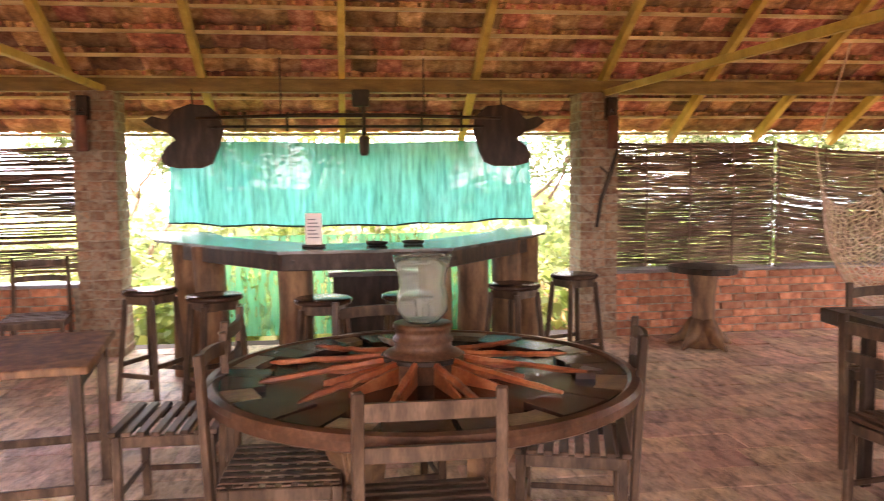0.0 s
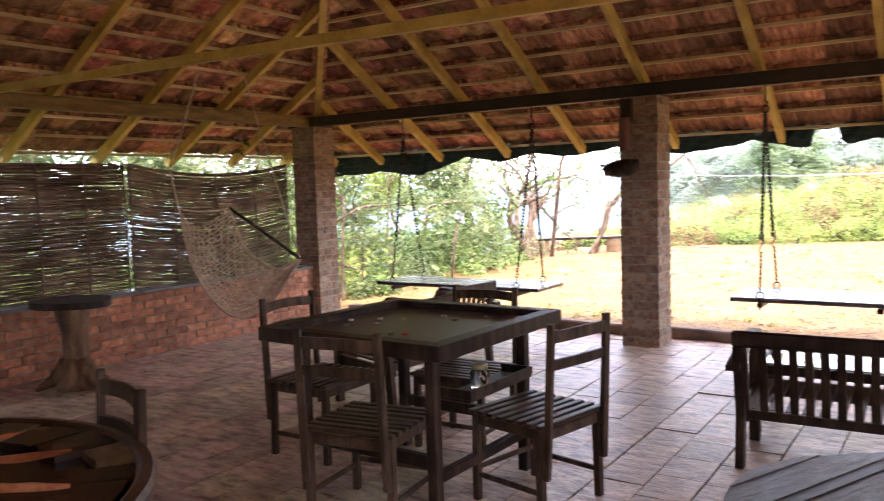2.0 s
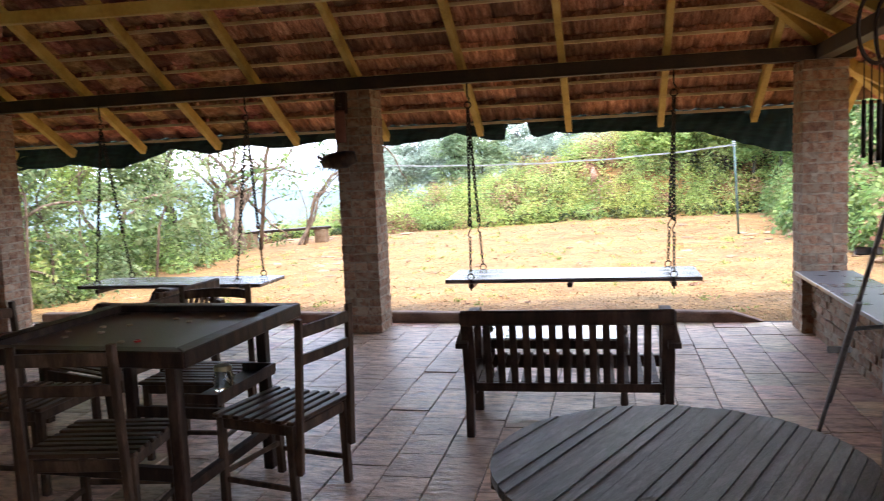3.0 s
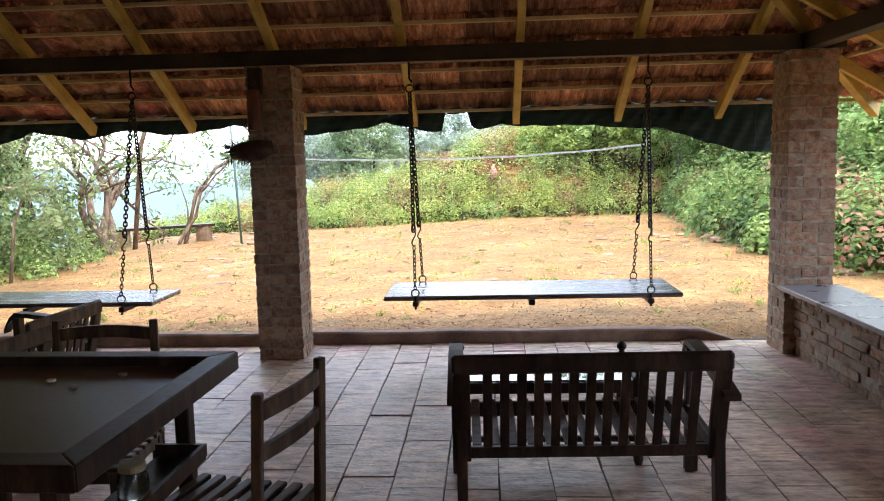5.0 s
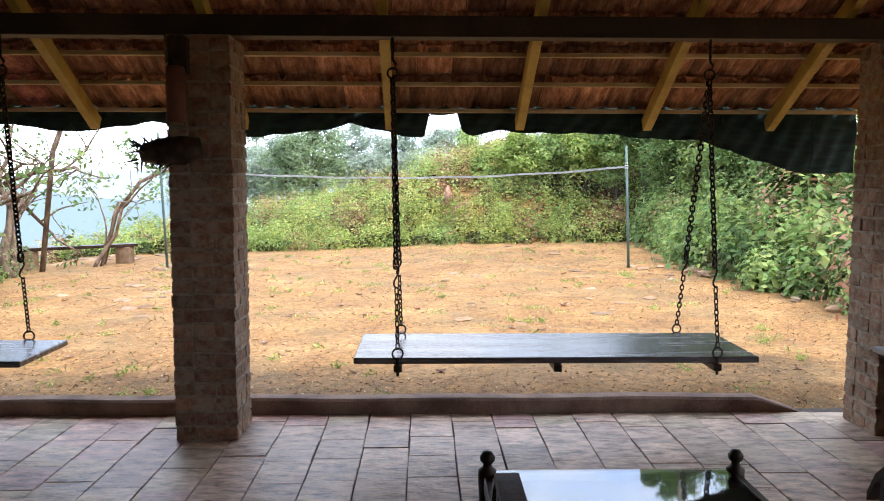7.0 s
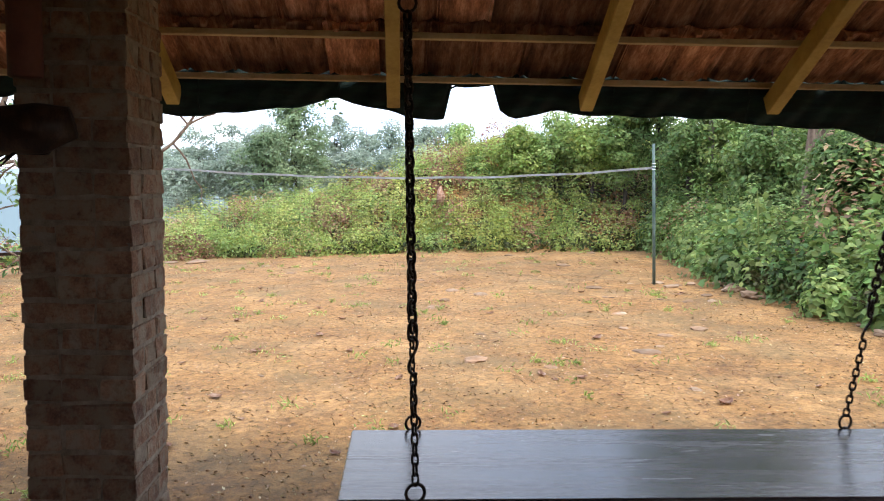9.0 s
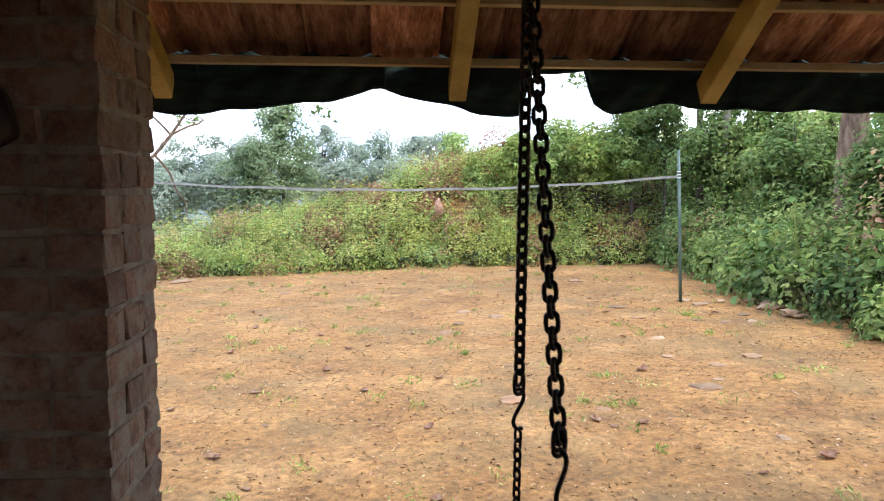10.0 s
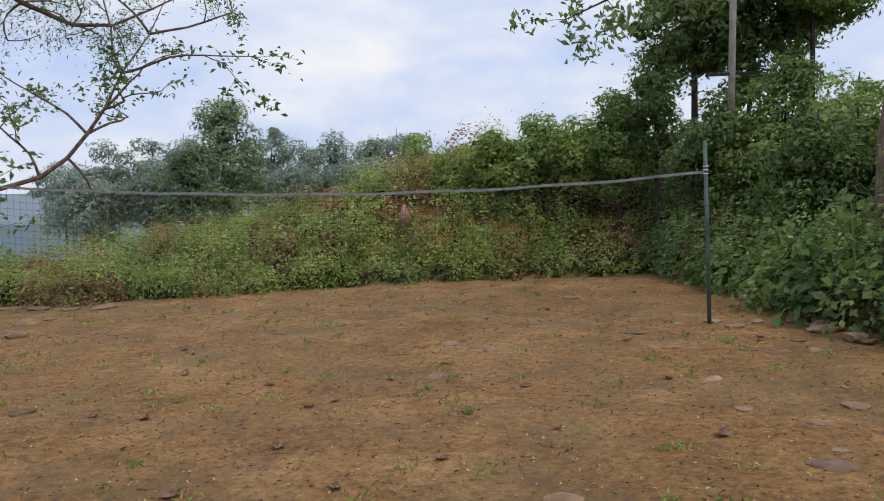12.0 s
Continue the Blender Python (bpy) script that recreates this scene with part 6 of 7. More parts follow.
# litter of crumbs and twigs, and sparse grass
c = np.stack([rng.uniform(-5, 5.6, 9000), 0.8 + 13.2 * rng.random(9000) ** 1.4, np.zeros(9000)], axis=1)
c[:, 2] = ground_z(c[:, 0], c[:, 1]) + 0.004
litter = leaves("leaf_litter", c, np.full(9000, 0.024), M_DRYLEAF, droop=0.0, narrow=0.5, facing=np.tile([0.0, 0.0, 1.0], (9000, 1)))
tagged(litter, "small dry leaf crumbs and twigs scattered over the earth", "leaf litter", kind="stuff")
n_p = 12000
pc = np.stack([rng.uniform(-5, 5.8, n_p), 0.8 + 13.0 * rng.random(n_p) ** 1.5], axis=1)
ps = 0.003 + 0.010 * rng.random(n_p) ** 3
octa = np.array([(1, 0, 0), (0, 1, 0), (-1, 0, 0), (0, -1, 0), (0, 0, 0.7), (0, 0, -0.7)])
jit = 1 + 0.35 * rng.normal(size=(n_p, 6, 3))
pv_ = np.concatenate([pc, ground_z(pc[:, 0], pc[:, 1])[:, None] + 0.002], axis=1)[:, None, :] + octa[None] * jit * ps[:, None, None]
pf_ = np.array([(0, 1, 4), (1, 2, 4), (2, 3, 4), (3, 0, 4), (1, 0, 5), (2, 1, 5), (3, 2, 5), (0, 3, 5)])[None] + 6 * np.arange(n_p)[:, None, None]
tagged(raw_mesh("earth_crumbs", pv_.reshape(-1, 3), pf_.reshape(-1, 3), M_CRUMB), "small earth clods and grit scattered over the yard", "grit", kind="stuff")
n_d = 16000
dc = np.stack([rng.uniform(-5.5, 5.8, n_d), 0.72 + 13.2 * rng.random(n_d) ** 1.15], axis=1)
dc = dc[lumps(dc[:, 0] * 1.3, dc[:, 1] * 1.7, 2.2) + 0.35 * rng.normal(size=n_d) > -0.25]
dc = np.concatenate([dc, ground_z(dc[:, 0], dc[:, 1])[:, None] + 0.006], axis=1)
tagged(leaves("dead_grass", dc, np.full(len(dc), 0.032), M_DEADGRASS, droop=0.0, narrow=0.25, facing=np.tile([0.0, 0.0, 1.0], (len(dc), 1))), "dark dead grass and rotted leaf bits on the earth", "leaf litter", kind="stuff")
gc = []
for k in range(230):
    x, y = r.uniform(-4.5, 5.4), 0.75 + 13.0 * r.random() ** 1.1
    if k < 8:
        x, y = [(1.05, 0.75), (1.5, 0.78), (2.85, 0.8), (3.75, 0.95), (2.2, 6.5), (2.9, 6.1), (3.9, 6.6), (4.3, 4.4)][k]
    n = r.randint(8, 34)
    s = r.uniform(0.02, 0.08)
    p = np.stack([x + rng.normal(size=n) * s, y + rng.normal(size=n) * s, np.abs(rng.normal(size=n)) * 0.022], axis=1)
    gc.append(p)
gc = np.concatenate(gc)
gc[:, 2] += ground_z(gc[:, 0], gc[:, 1]) + 0.008
grass = leaves("grass_tufts", gc, np.full(len(gc), 0.045), L_BRIGHT, droop=-0.9, narrow=0.22)
tagged(grass, "sparse low green weeds growing in the earth", "weeds", kind="stuff")


# ---- shrubs on the banks: clumps of leaves over the rising ground ----
def bank_leaves(name, n, xr, yr, height, size, mat, label, keep, lift=0.0, narrow=0.5, clump=1.0, seed=0):
    q = np.random.default_rng(seed)
    x, y = q.uniform(*xr, n), q.uniform(*yr, n)
    k = keep(x, y, q)
    x, y = x[k], y[k]
    # clumps: rounded crowns of uneven height
    cell = 0.9 * clump
    ix, iy = np.floor(x / cell), np.floor(y / cell)
    h = np.abs(np.sin(ix * 12.9898 + iy * 78.233) * 43758.5453) % 1
    jx = (np.abs(np.sin(ix * 39.3 + iy * 11.1) * 9731.13) % 1 - 0.5) * 0.5
    jy = (np.abs(np.sin(ix * 7.7 + iy * 27.3) * 5317.7) % 1 - 0.5) * 0.5
    d = np.hypot(x / cell - ix - 0.5 - jx, y / cell - iy - 0.5 - jy)
    crown = height * (0.35 + 0.65 * h) * np.sqrt(np.clip(1 - (d / 0.85) ** 2, 0.02, 1))
    z = ground_z(x, y) + lift + crown * (1 - 0.6 * q.random(len(x)) ** 2) + q.normal(size=len(x)) * 0.05
    return tagged(leaves(name, np.stack([x, y, z], axis=1), np.full(len(x), size) * (0.6 + 0.8 * h), mat, narrow=narrow), label, "shrubs", kind="stuff")


def on_back(x, y, q):
    return (y > 14.2 - 0.12 * np.clip(x, 0, 9) + 0.35 * lumps(x, y, 2) + 0.3 * q.random(len(x))) & (x < yard_edge_right(y) + 1.5)


def on_right(x, y, q):
    return x > yard_edge_right(y) + 0.1 + 0.25 * q.random(len(x)) ** 2 + 0.15 * lumps(x, y, 3)


def patch(lo, hi, s, ph):
    return lambda x, y: (lambda v: (v > lo) & (v < hi))(lumps(x + ph, y - ph, s))


both = lambda f, g: (lambda x, y, q: f(x, y, q) & g(x, y))


def bushes(name, n, xr, yr, keep, rad, per, size, seed, tones, tall=1.0, narrow=0.5, lift=0.0, s=1.1, ph=0.7):
    """Many small domes of leaves with loose sprigs; each takes one of the tones by a slow wave over the bank. tones: (upper limit, material, label)."""
    q = np.random.default_rng(seed)
    x, y = q.uniform(*xr, n), q.uniform(*yr, n)
    k = keep(x, y, q)
    x, y = x[k], y[k]
    wave = lumps(x + ph, y * 1.3 - ph, s) + q.normal(size=len(x)) * 0.07
    low = -99.0
    for top, mat, label in tones:
        pick = (wave >= low) & (wave < top)
        low = top
        bx_, by_ = x[pick], y[pick]
        m = len(bx_)
        if not m:
            continue
        R = rad * (0.45 + 0.9 * q.random(m) ** 1.6)
        H = R * tall * q.uniform(0.7, 1.5, m)
        cnt = per
        d = q.normal(size=(m, cnt, 3))
        d[:, :, 2] = np.abs(d[:, :, 2]) - 0.15
        d /= np.linalg.norm(d, axis=2)[:, :, None]
        rr = 1 - 0.22 * q.random((m, cnt)) ** 2
        rr = np.where(q.random((m, cnt)) < 0.035, rr * q.uniform(1.05, 1.35, (m, cnt)), rr)
        dent = 1 + 0.22 * np.sin(4 * d[:, :, 0] + 7 * bx_[:, None]) * np.sin(5 * d[:, :, 1] + 3 * by_[:, None])
        base = ground_z(bx_, by_) + lift
        p = np.stack([bx_[:, None] + d[:, :, 0] * rr * dent * R[:, None], by_[:, None] + d[:, :, 1] * rr * dent * R[:, None], base[:, None] + d[:, :, 2] * rr * dent * H[:, None]], axis=2).reshape(-1, 3)
        sz = np.repeat(size * q.uniform(0.65, 1.35, m), cnt)
        tagged(leaves(name, p, sz, mat, narrow=narrow, droop=0.15, facing=(d + np.array([0, 0, 0.35])).reshape(-1, 3)), label, "shrubs", kind="stuff")


LB = "tangled green creepers and weeds on the bank"
LW = "brown withered creepers on the bank"
LY = "yellowish weeds on the bank"
# low dark leaves under the clumps paint in the shade between them
bank_leaves("bank_undergrowth", 45000, (-9, 9), (13.6, 20), 0.3, 0.1, L_GAP_SHADE, "bank undergrowth, its leaves coloured dark for the shade between clumps", on_back, lift=-0.08, seed=1)
bank_leaves("bank_undergrowth", 70000, (5.2, 11), (-4, 15), 0.5, 0.1, L_GAP_SHADE, "bank undergrowth, its leaves coloured dark for the shade between clumps", on_right, seed=6)
BACK = [(-0.5, L_MID, LB), (-0.2, L_BRIGHT, LB), (-0.06, L_BROWN, LW), (0.22, L_BRIGHT, LB), (0.48, L_YELLOW, LY), (0.56, L_BROWN, LW), (99, L_YELLOW, LY)]
bushes("bank_creepers", 580, (-9, 9), (13.9, 20), on_back, 0.46, 330, 0.06, 31, BACK, tall=1.2, s=1.5)
bushes("bank_creepers", 150, (-6, 9), (15.2, 19.5), on_back, 0.5, 460, 0.065, 32, BACK, tall=1.15, ph=3.1)
bushes("bank_weeds", 460, (-4, 6.5), (13.3, 15.2), on_back, 0.24, 60, 0.08, 33, [(0.1, L_BRIGHT, "bright low weeds along the yard edge"), (0.5, L_MID, "low green weeds along the yard edge"), (99, L_YELLOW, LY)], tall=1.5, narrow=0.35)
# darker leaf tones than the back bank's put this side's shade into colour
SIDE = [(-0.25, L_DARK, LB), (0.0, L_MID, LB), (0.08, L_BROWN, LW), (0.35, L_DARK, LB), (0.5, L_BRIGHT, LB), (99, L_MID, LB)]
bushes("bank_shrubs", 460, (5.2, 10.5), (1.5, 15), on_right, 0.46, 300, 0.08, 34, SIDE, tall=1.4)
bushes("bank_shrubs", 170, (6.0, 10.5), (2.5, 15.5), on_right, 0.55, 420, 0.085, 35, SIDE, tall=1.6, ph=2.3, lift=0.15)
bushes("bank_shrubs", 260, (5.3, 8), (3, 14), on_right, 0.36, 110, 0.115, 36, [(-0.3, L_DARK, "broad-leaved shrubs on the bank"), (99, L_MID, "broad-leaved shrubs on the bank")], tall=1.6, narrow=0.7)
bushes("edge_weeds", 170, (-9, -4.9), (2.0, 11.5), lambda x, y, q: x < -5.0 - 0.06 * y + 0.2 * lumps(x, y, 2), 0.36, 190, 0.085, 37, [(0.0, L_THICK, "green weeds along the yard's west edge"), (99, L_MID, "green weeds along the yard's west edge")], tall=1.3)
bushes("brown_shrubs", 16, (-4.7, -2.9), (14.2, 14.9), lambda x, y, q: y > 0, 0.42, 260, 0.06, 38, [(99, L_BROWN, "dark brown withered shrub at the yard edge")], tall=1.2)
# large-leaved plants at the foot of the right bank
for k in range(9):
    x, y = 5.75 + 0.55 * r.random() + 0.1 * k % 0.3, 4.6 + 0.75 * k
    x = float(yard_edge_right(y)) + 0.25 + 0.4 * r.random()
    pl = holder("broadleaf_plant", "upright weed with large pale green leaves", "plant", pose(x, y, gz(x, y)), "broadleaf plants")
    h = r.uniform(0.7, 1.5)
    part("stem", tube(B(), [(0, 0, -0.05), (0.04, 0, h * 0.5), (0.0, 0.03, h)], [0.016, 0.012, 0.006], 6), L_MID, pl)
    n = 44
    t_ = rng.random(n)
    a_ = rng.uniform(0, 6.28, n)
    rad_ = 0.12 + 0.16 * (1 - t_)
    c_ = np.stack([rad_ * np.cos(a_), rad_ * np.sin(a_), h * (0.35 + 0.65 * t_)], axis=1)
    leaves("foliage", c_, np.full(n, 0.12), L_MID, pl, narrow=0.7, droop=0.25)


# ---- trees ----
def grow(bm, p, d, length, r0, depth, q, tips, bend=0.25, split=(2, 3), gravity=0.0):
    pts, rad = [p.copy()], [r0]
    n = 5
    for k in range(n):
        d = (d + Vector((q.gauss(0, bend), q.gauss(0, bend), q.gauss(0, bend) * 0.6 - gravity))).normalized()
        p = p + d * (length / n)
        pts.append(p.copy())
        rad.append(r0 * (1 - 0.42 * (k + 1) / n))
    tube(bm, pts, rad, 8 if depth > 1 else 5)
    if depth <= 1:
        tips.extend(pts[2:])
    if depth == 0:
        return
    for k in range(q.randint(*split)):
        at = pts[-1] if k == 0 else pts[q.randint(2, n)]
        side = Vector((q.gauss(0, 1), q.gauss(0, 1), q.gauss(0.25, 0.6))).normalized()
        grow(bm, at, (d * 0.75 + side * 0.8).normalized(), length * q.uniform(0.6, 0.8), rad[-1] * q.uniform(0.7, 0.95), depth - 1, q, tips, bend, split, gravity)


def tree(x, y, label, seed, height, r0, depth, leaf, n_leaf, size, spread, bark, d0=(0, 0, 1), split=(2, 3), bend=0.22, gravity=0.0, z=None, stems=1, narrow=0.45):
    q = random.Random(seed)
    base = gz(x, y) if z is None else z
    ob = holder("tree", label, "tree", pose(x, y, base))
    tips = []
    bm = B()
    for s in range(stems):
        d = Vector(d0) + Vector((q.gauss(0, 0.35), q.gauss(0, 0.35), 0)) * (stems > 1)
        grow(bm, Vector((q.gauss(0, 0.08) * (stems > 1), q.gauss(0, 0.08) * (stems > 1), -0.15)), d.normalized(), height * 0.42, r0, depth, q, tips, bend, split, gravity)
    part("trunk", bm, bark, ob, smooth=True)
    if n_leaf and tips:
        T = np.array([list(t) for t in tips])
        i = rng.integers(0, len(T), n_leaf)
        puff = spread * (0.45 + 0.85 * rng.random(len(T)) ** 1.5)
        off = rng.normal(size=(n_leaf, 3))
        off /= np.linalg.norm(off, axis=1)[:, None] + 1e-9
        off *= (1.35 * rng.random(n_leaf) ** 0.45 * puff[i])[:, None] * np.array([1.15, 1.15, 0.85])
        facing = off / spread + 0.35 * (T[i] - T.mean(axis=0)) + np.array([0, 0, 0.5])
        leaves("crown", T[i] + off, np.full(n_leaf, size), leaf, ob, narrow=narrow, facing=facing)
    return ob


TB = "gnarled bare-limbed tree with pale bark and few leaves"
tree(-6.0, 9.7, TB, 3, 4.4, 0.1, 3, L_DARK, 700, 0.13, 0.22, M_BARK, (-0.1, 0, 1), (2, 3), 0.2, stems=4)
tree(-7.0, 9.3, "dark rough-barked tree wrapped in creepers", 5, 5.5, 0.15, 3, L_MID, 5000, 0.12, 0.3, M_BARK_DARK, (-0.15, 0, 1))
tree(-5.2, 11.4, TB, 9, 3.6, 0.045, 3, L_DARK, 420, 0.12, 0.2, M_BARK, (0.35, 0.1, 1), stems=2)
# the long limb that reaches over the yard from the edge trees
limb = holder("tree", "leaning tree whose long bare limb reaches over the yard", "tree", pose(-5.3, 12.2, gz(-5.3, 12.2)))
bm = B()
main = [Vector((px_ + 5.3, py_ - 12.2, pz_ - gz(-5.3, 12.2))) for px_, py_, pz_ in ((-5.3, 12.2, gz(-5.3, 12.2) - 0.1), (-5.0, 12.25, 0.8), (-4.5, 12.3, 1.45), (-4.01, 12.42, 1.69), (-3.53, 12.6, 1.85), (-3.17, 12.72, 2.14),
                                                                                   (-2.9, 12.8, 2.5), (-2.66, 12.87, 2.88), (-2.41, 12.94, 3.42), (-2.0, 13.04, 4.03), (-1.7, 13.1, 4.7))]
tube(bm, main, [0.05, 0.045, 0.04, 0.036, 0.034, 0.031, 0.028, 0.023, 0.016, 0.011, 0.006], 9)
tips = []
q = random.Random(21)
for k, dv in ((5, (0.3, 0.2, -0.25)), (6, (0.9, 0.1, 0.45)), (7, (1, 0.2, 0.05)), (7, (0.8, 0, 0.5)), (8, (-0.4, 0.3, 1)), (8, (1, 0.1, 0.4)), (9, (0.9, 0.1, 0.2)), (4, (-0.3, 0.1, 1)), (6, (-0.7, 0.2, 0.8)), (9, (-0.5, 0, 0.8)), (10, (0.6, 0, 0.5))):
    grow(bm, main[k], Vector(dv).normalized(), q.uniform(0.9, 1.5), 0.022, 2, q, tips, 0.22, (1, 3), 0.02)
part("limb", bm, M_BARK, limb, smooth=True)
T = np.array([list(t) for t in tips])
i = rng.integers(0, len(T), 1300)
leaves("foliage", T[i] + rng.normal(size=(1300, 3)) * 0.08, np.full(1300, 0.1), L_DARK, limb)


def reaching_limb(label, base, pts, radii, seed, leaf, n_leaf, size, spread, narrow, reach, bark):
    """A tree of which the yard sees one long limb."""
    ob = holder("tree", label, "tree", pose(*base, gz(*base)))
    bm = B()
    line = [Vector(p) for p in pts]
    tube(bm, line, radii, 8)
    q = random.Random(seed)
    ends = []
    for k in range(3, len(line)):
        for _ in range(3):
            way = Vector((q.gauss(0, 1), q.gauss(0, 0.6), q.gauss(-0.1, 0.6))).normalized()
            grow(bm, line[k], way, reach * q.uniform(0.6, 1.1), radii[k] * 0.5, 1, q, ends, 0.25, (1, 2), 0.05)
    part("limb", bm, bark, ob, smooth=True)
    T_ = np.array([list(t) for t in ends])
    leaves("foliage", T_[rng.integers(0, len(T_), n_leaf)] + rng.normal(size=(n_leaf, 3)) * spread, np.full(n_leaf, size), leaf, ob, narrow=narrow, droop=0.6)
    return ob


h_ = gz(-5.8, 10.6)
reaching_limb("slender tree with fine feathery foliage over the yard edge", (-5.8, 10.6), [(px_ + 5.8, py_ - 10.6, pz_ - h_) for px_, py_, pz_ in
              ((-5.8, 10.6, h_ - 0.1), (-5.5, 10.6, 2.0), (-4.8, 10.7, 3.9), (-3.99, 10.9, 4.6), (-3.6, 11.3, 4.32), (-3.3, 11.62, 4.13), (-2.79, 12.0, 3.93), (-2.3, 12.14, 3.96), (-1.8, 12.36, 4.25), (-1.32, 12.56, 4.55))],
              [0.055, 0.05, 0.045, 0.042, 0.04, 0.036, 0.03, 0.022, 0.015, 0.008], 31, L_DARK, 5200, 0.06, 0.13, 0.25, 0.6, M_BARK)
g_ = gz(9.2, 10.2)
reaching_limb("tree whose drooping limb carries sparse brown leaves", (9.2, 10.2), [(px - 9.2, py - 10.2, pz - g_) for px, py, pz in
              ((9.2, 10.2, g_ - 0.1), (8.9, 10.2, g_ + 1.8), (7.8, 9.5, 4.3), (6.0, 8.9, 4.5), (5.0, 8.4, 4.1), (4.1, 8.2, 3.75), (3.5, 8.1, 3.42), (3.05, 8.0, 3.2))],
              [0.07, 0.06, 0.04, 0.03, 0.022, 0.016, 0.011, 0.006], 33, L_DARK, 800, 0.1, 0.07, 0.42, 0.42, M_BARK_DARK)
# trees of the right bank
tree(7.45, 9.15, "thick pale trunked tree standing in the shrubs", 41, 9.5, 0.24, 3, L_DARK, 1500, 0.12, 0.3, M_BARK, (0.1, 0.02, 1), (2, 3), 0.07)


def crown_tree(x, y, label, seed, base, top, rx, n, clump, leaf, size, per, bark, r0, narrow=0.5):
    """A tree whose crown is a heap of leaf clumps between base and top, carried by limbs from the trunk."""
    q = np.random.default_rng(seed)
    foot = gz(x, y)
    ob = holder("tree", label, "tree", pose(x, y, foot))
    lo, hi = base - foot, top - foot
    mid, rz = (lo + hi) / 2, max(0.1, (hi - lo) / 2 - 0.5 * clump)
    d = q.normal(size=(n, 3))
    d /= np.linalg.norm(d, axis=1)[:, None]
    c = d * (q.random(n) ** 0.4)[:, None] * np.array([rx, rx, rz])
    c[:, :2] *= (1.0 - 0.4 * np.clip(c[:, 2:3] / rz, 0, 1))
    c += np.array([0, 0, mid])
    bm = B()
    tube(bm, [(0, 0, -0.2), (0.05 * math.sin(seed), 0.03, mid * 0.45), (0.08 * math.sin(seed * 2.0), 0, mid * 0.8), (0, 0, hi - 0.3 * clump)], [r0, r0 * 0.8, r0 * 0.62, r0 * 0.15], 8)
    for k in range(min(n, 16)):
        t = Vector(c[k])
        s_ = Vector((0, 0, max(0.2, min(t.z - 0.25, mid))))
        tube(bm, [s_, s_.lerp(t, 0.5) + Vector((0, 0, 0.08)), t], [r0 * 0.4, r0 * 0.25, r0 * 0.08], 5)
    part("trunk", bm, bark, ob, smooth=True)
    R = clump * q.uniform(0.5, 1.25, n)
    e = q.normal(size=(n, per, 3))
    e[:, :, 2] += 0.25
    e /= np.linalg.norm(e, axis=2)[:, :, None]
    rr_ = 0.62 + 0.42 * q.random((n, per)) ** 0.6
    rr_ = np.where(q.random((n, per)) < 0.07, rr_ * q.uniform(1.1, 1.5, (n, per)), rr_)
    dent = 1 + 0.25 * np.sin(5 * e[:, :, 0] + 9 * c[:, None, 0]) * np.sin(5 * e[:, :, 2] + 7 * c[:, None, 1])
    p = c[:, None, :] + e * (rr_ * dent * R[:, None])[:, :, None] * np.array([1.1, 1.1, 0.8])
    leaves("crown", p.reshape(-1, 3), np.full(n * per, size), leaf, ob, narrow=narrow, droop=0.25, facing=(e + np.array([0, 0, 0.4])).reshape(-1, 3))
    return ob


crown_tree(7.4, 14.3, "large broad-crowned tree above the bank", 43, 3.3, 7.2, 1.25, 70, 0.36, L_DARK, 0.11, 330, M_BARK_DARK, 0.08)
crown_tree(9.1, 13.4, "tall leafy tree above the bank", 47, 3.6, 7.0, 1.3, 50, 0.36, L_MID, 0.11, 300, M_BARK_DARK, 0.07)
crown_tree(8.2, 13.9, "tall leafy tree above the bank", 48, 3.0, 6.4, 0.9, 46, 0.34, L_DARK, 0.1, 300, M_BARK_DARK, 0.06)
LV = "creeper-covered tree with dense hanging foliage on the bank"
for k, (x, y, base, top, rx, leaf) in enumerate([(3.95, 16.0, 1.3, 2.85, 0.6, L_BRIGHT), (4.75, 15.8, 1.4, 3.1, 0.65, L_MID), (5.5, 15.4, 1.4, 3.05, 0.6, L_BRIGHT), (6.15, 15.0, 1.3, 3.5, 0.6, L_MID),
                                                 (6.75, 14.6, 1.6, 4.6, 0.5, L_DARK), (7.1, 12.9, 1.0, 3.3, 0.75, L_DARK), (7.9, 12.2, 1.0, 3.6, 0.8, L_MID), (8.3, 11.0, 0.9, 3.3, 0.85, L_MID),
                                                 (7.4, 10.6, 0.8, 2.7, 0.6, L_DARK), (8.6, 9.4, 0.9, 3.2, 0.9, L_MID), (7.3, 7.6, 0.8, 2.5, 0.6, L_DARK), (8.0, 6.0, 0.8, 2.8, 0.8, L_MID)]):
    crown_tree(x, y, LV, 200 + k, base, top, rx, 34, 0.3, leaf, 0.088, 260, M_BARK_DARK, 0.05)
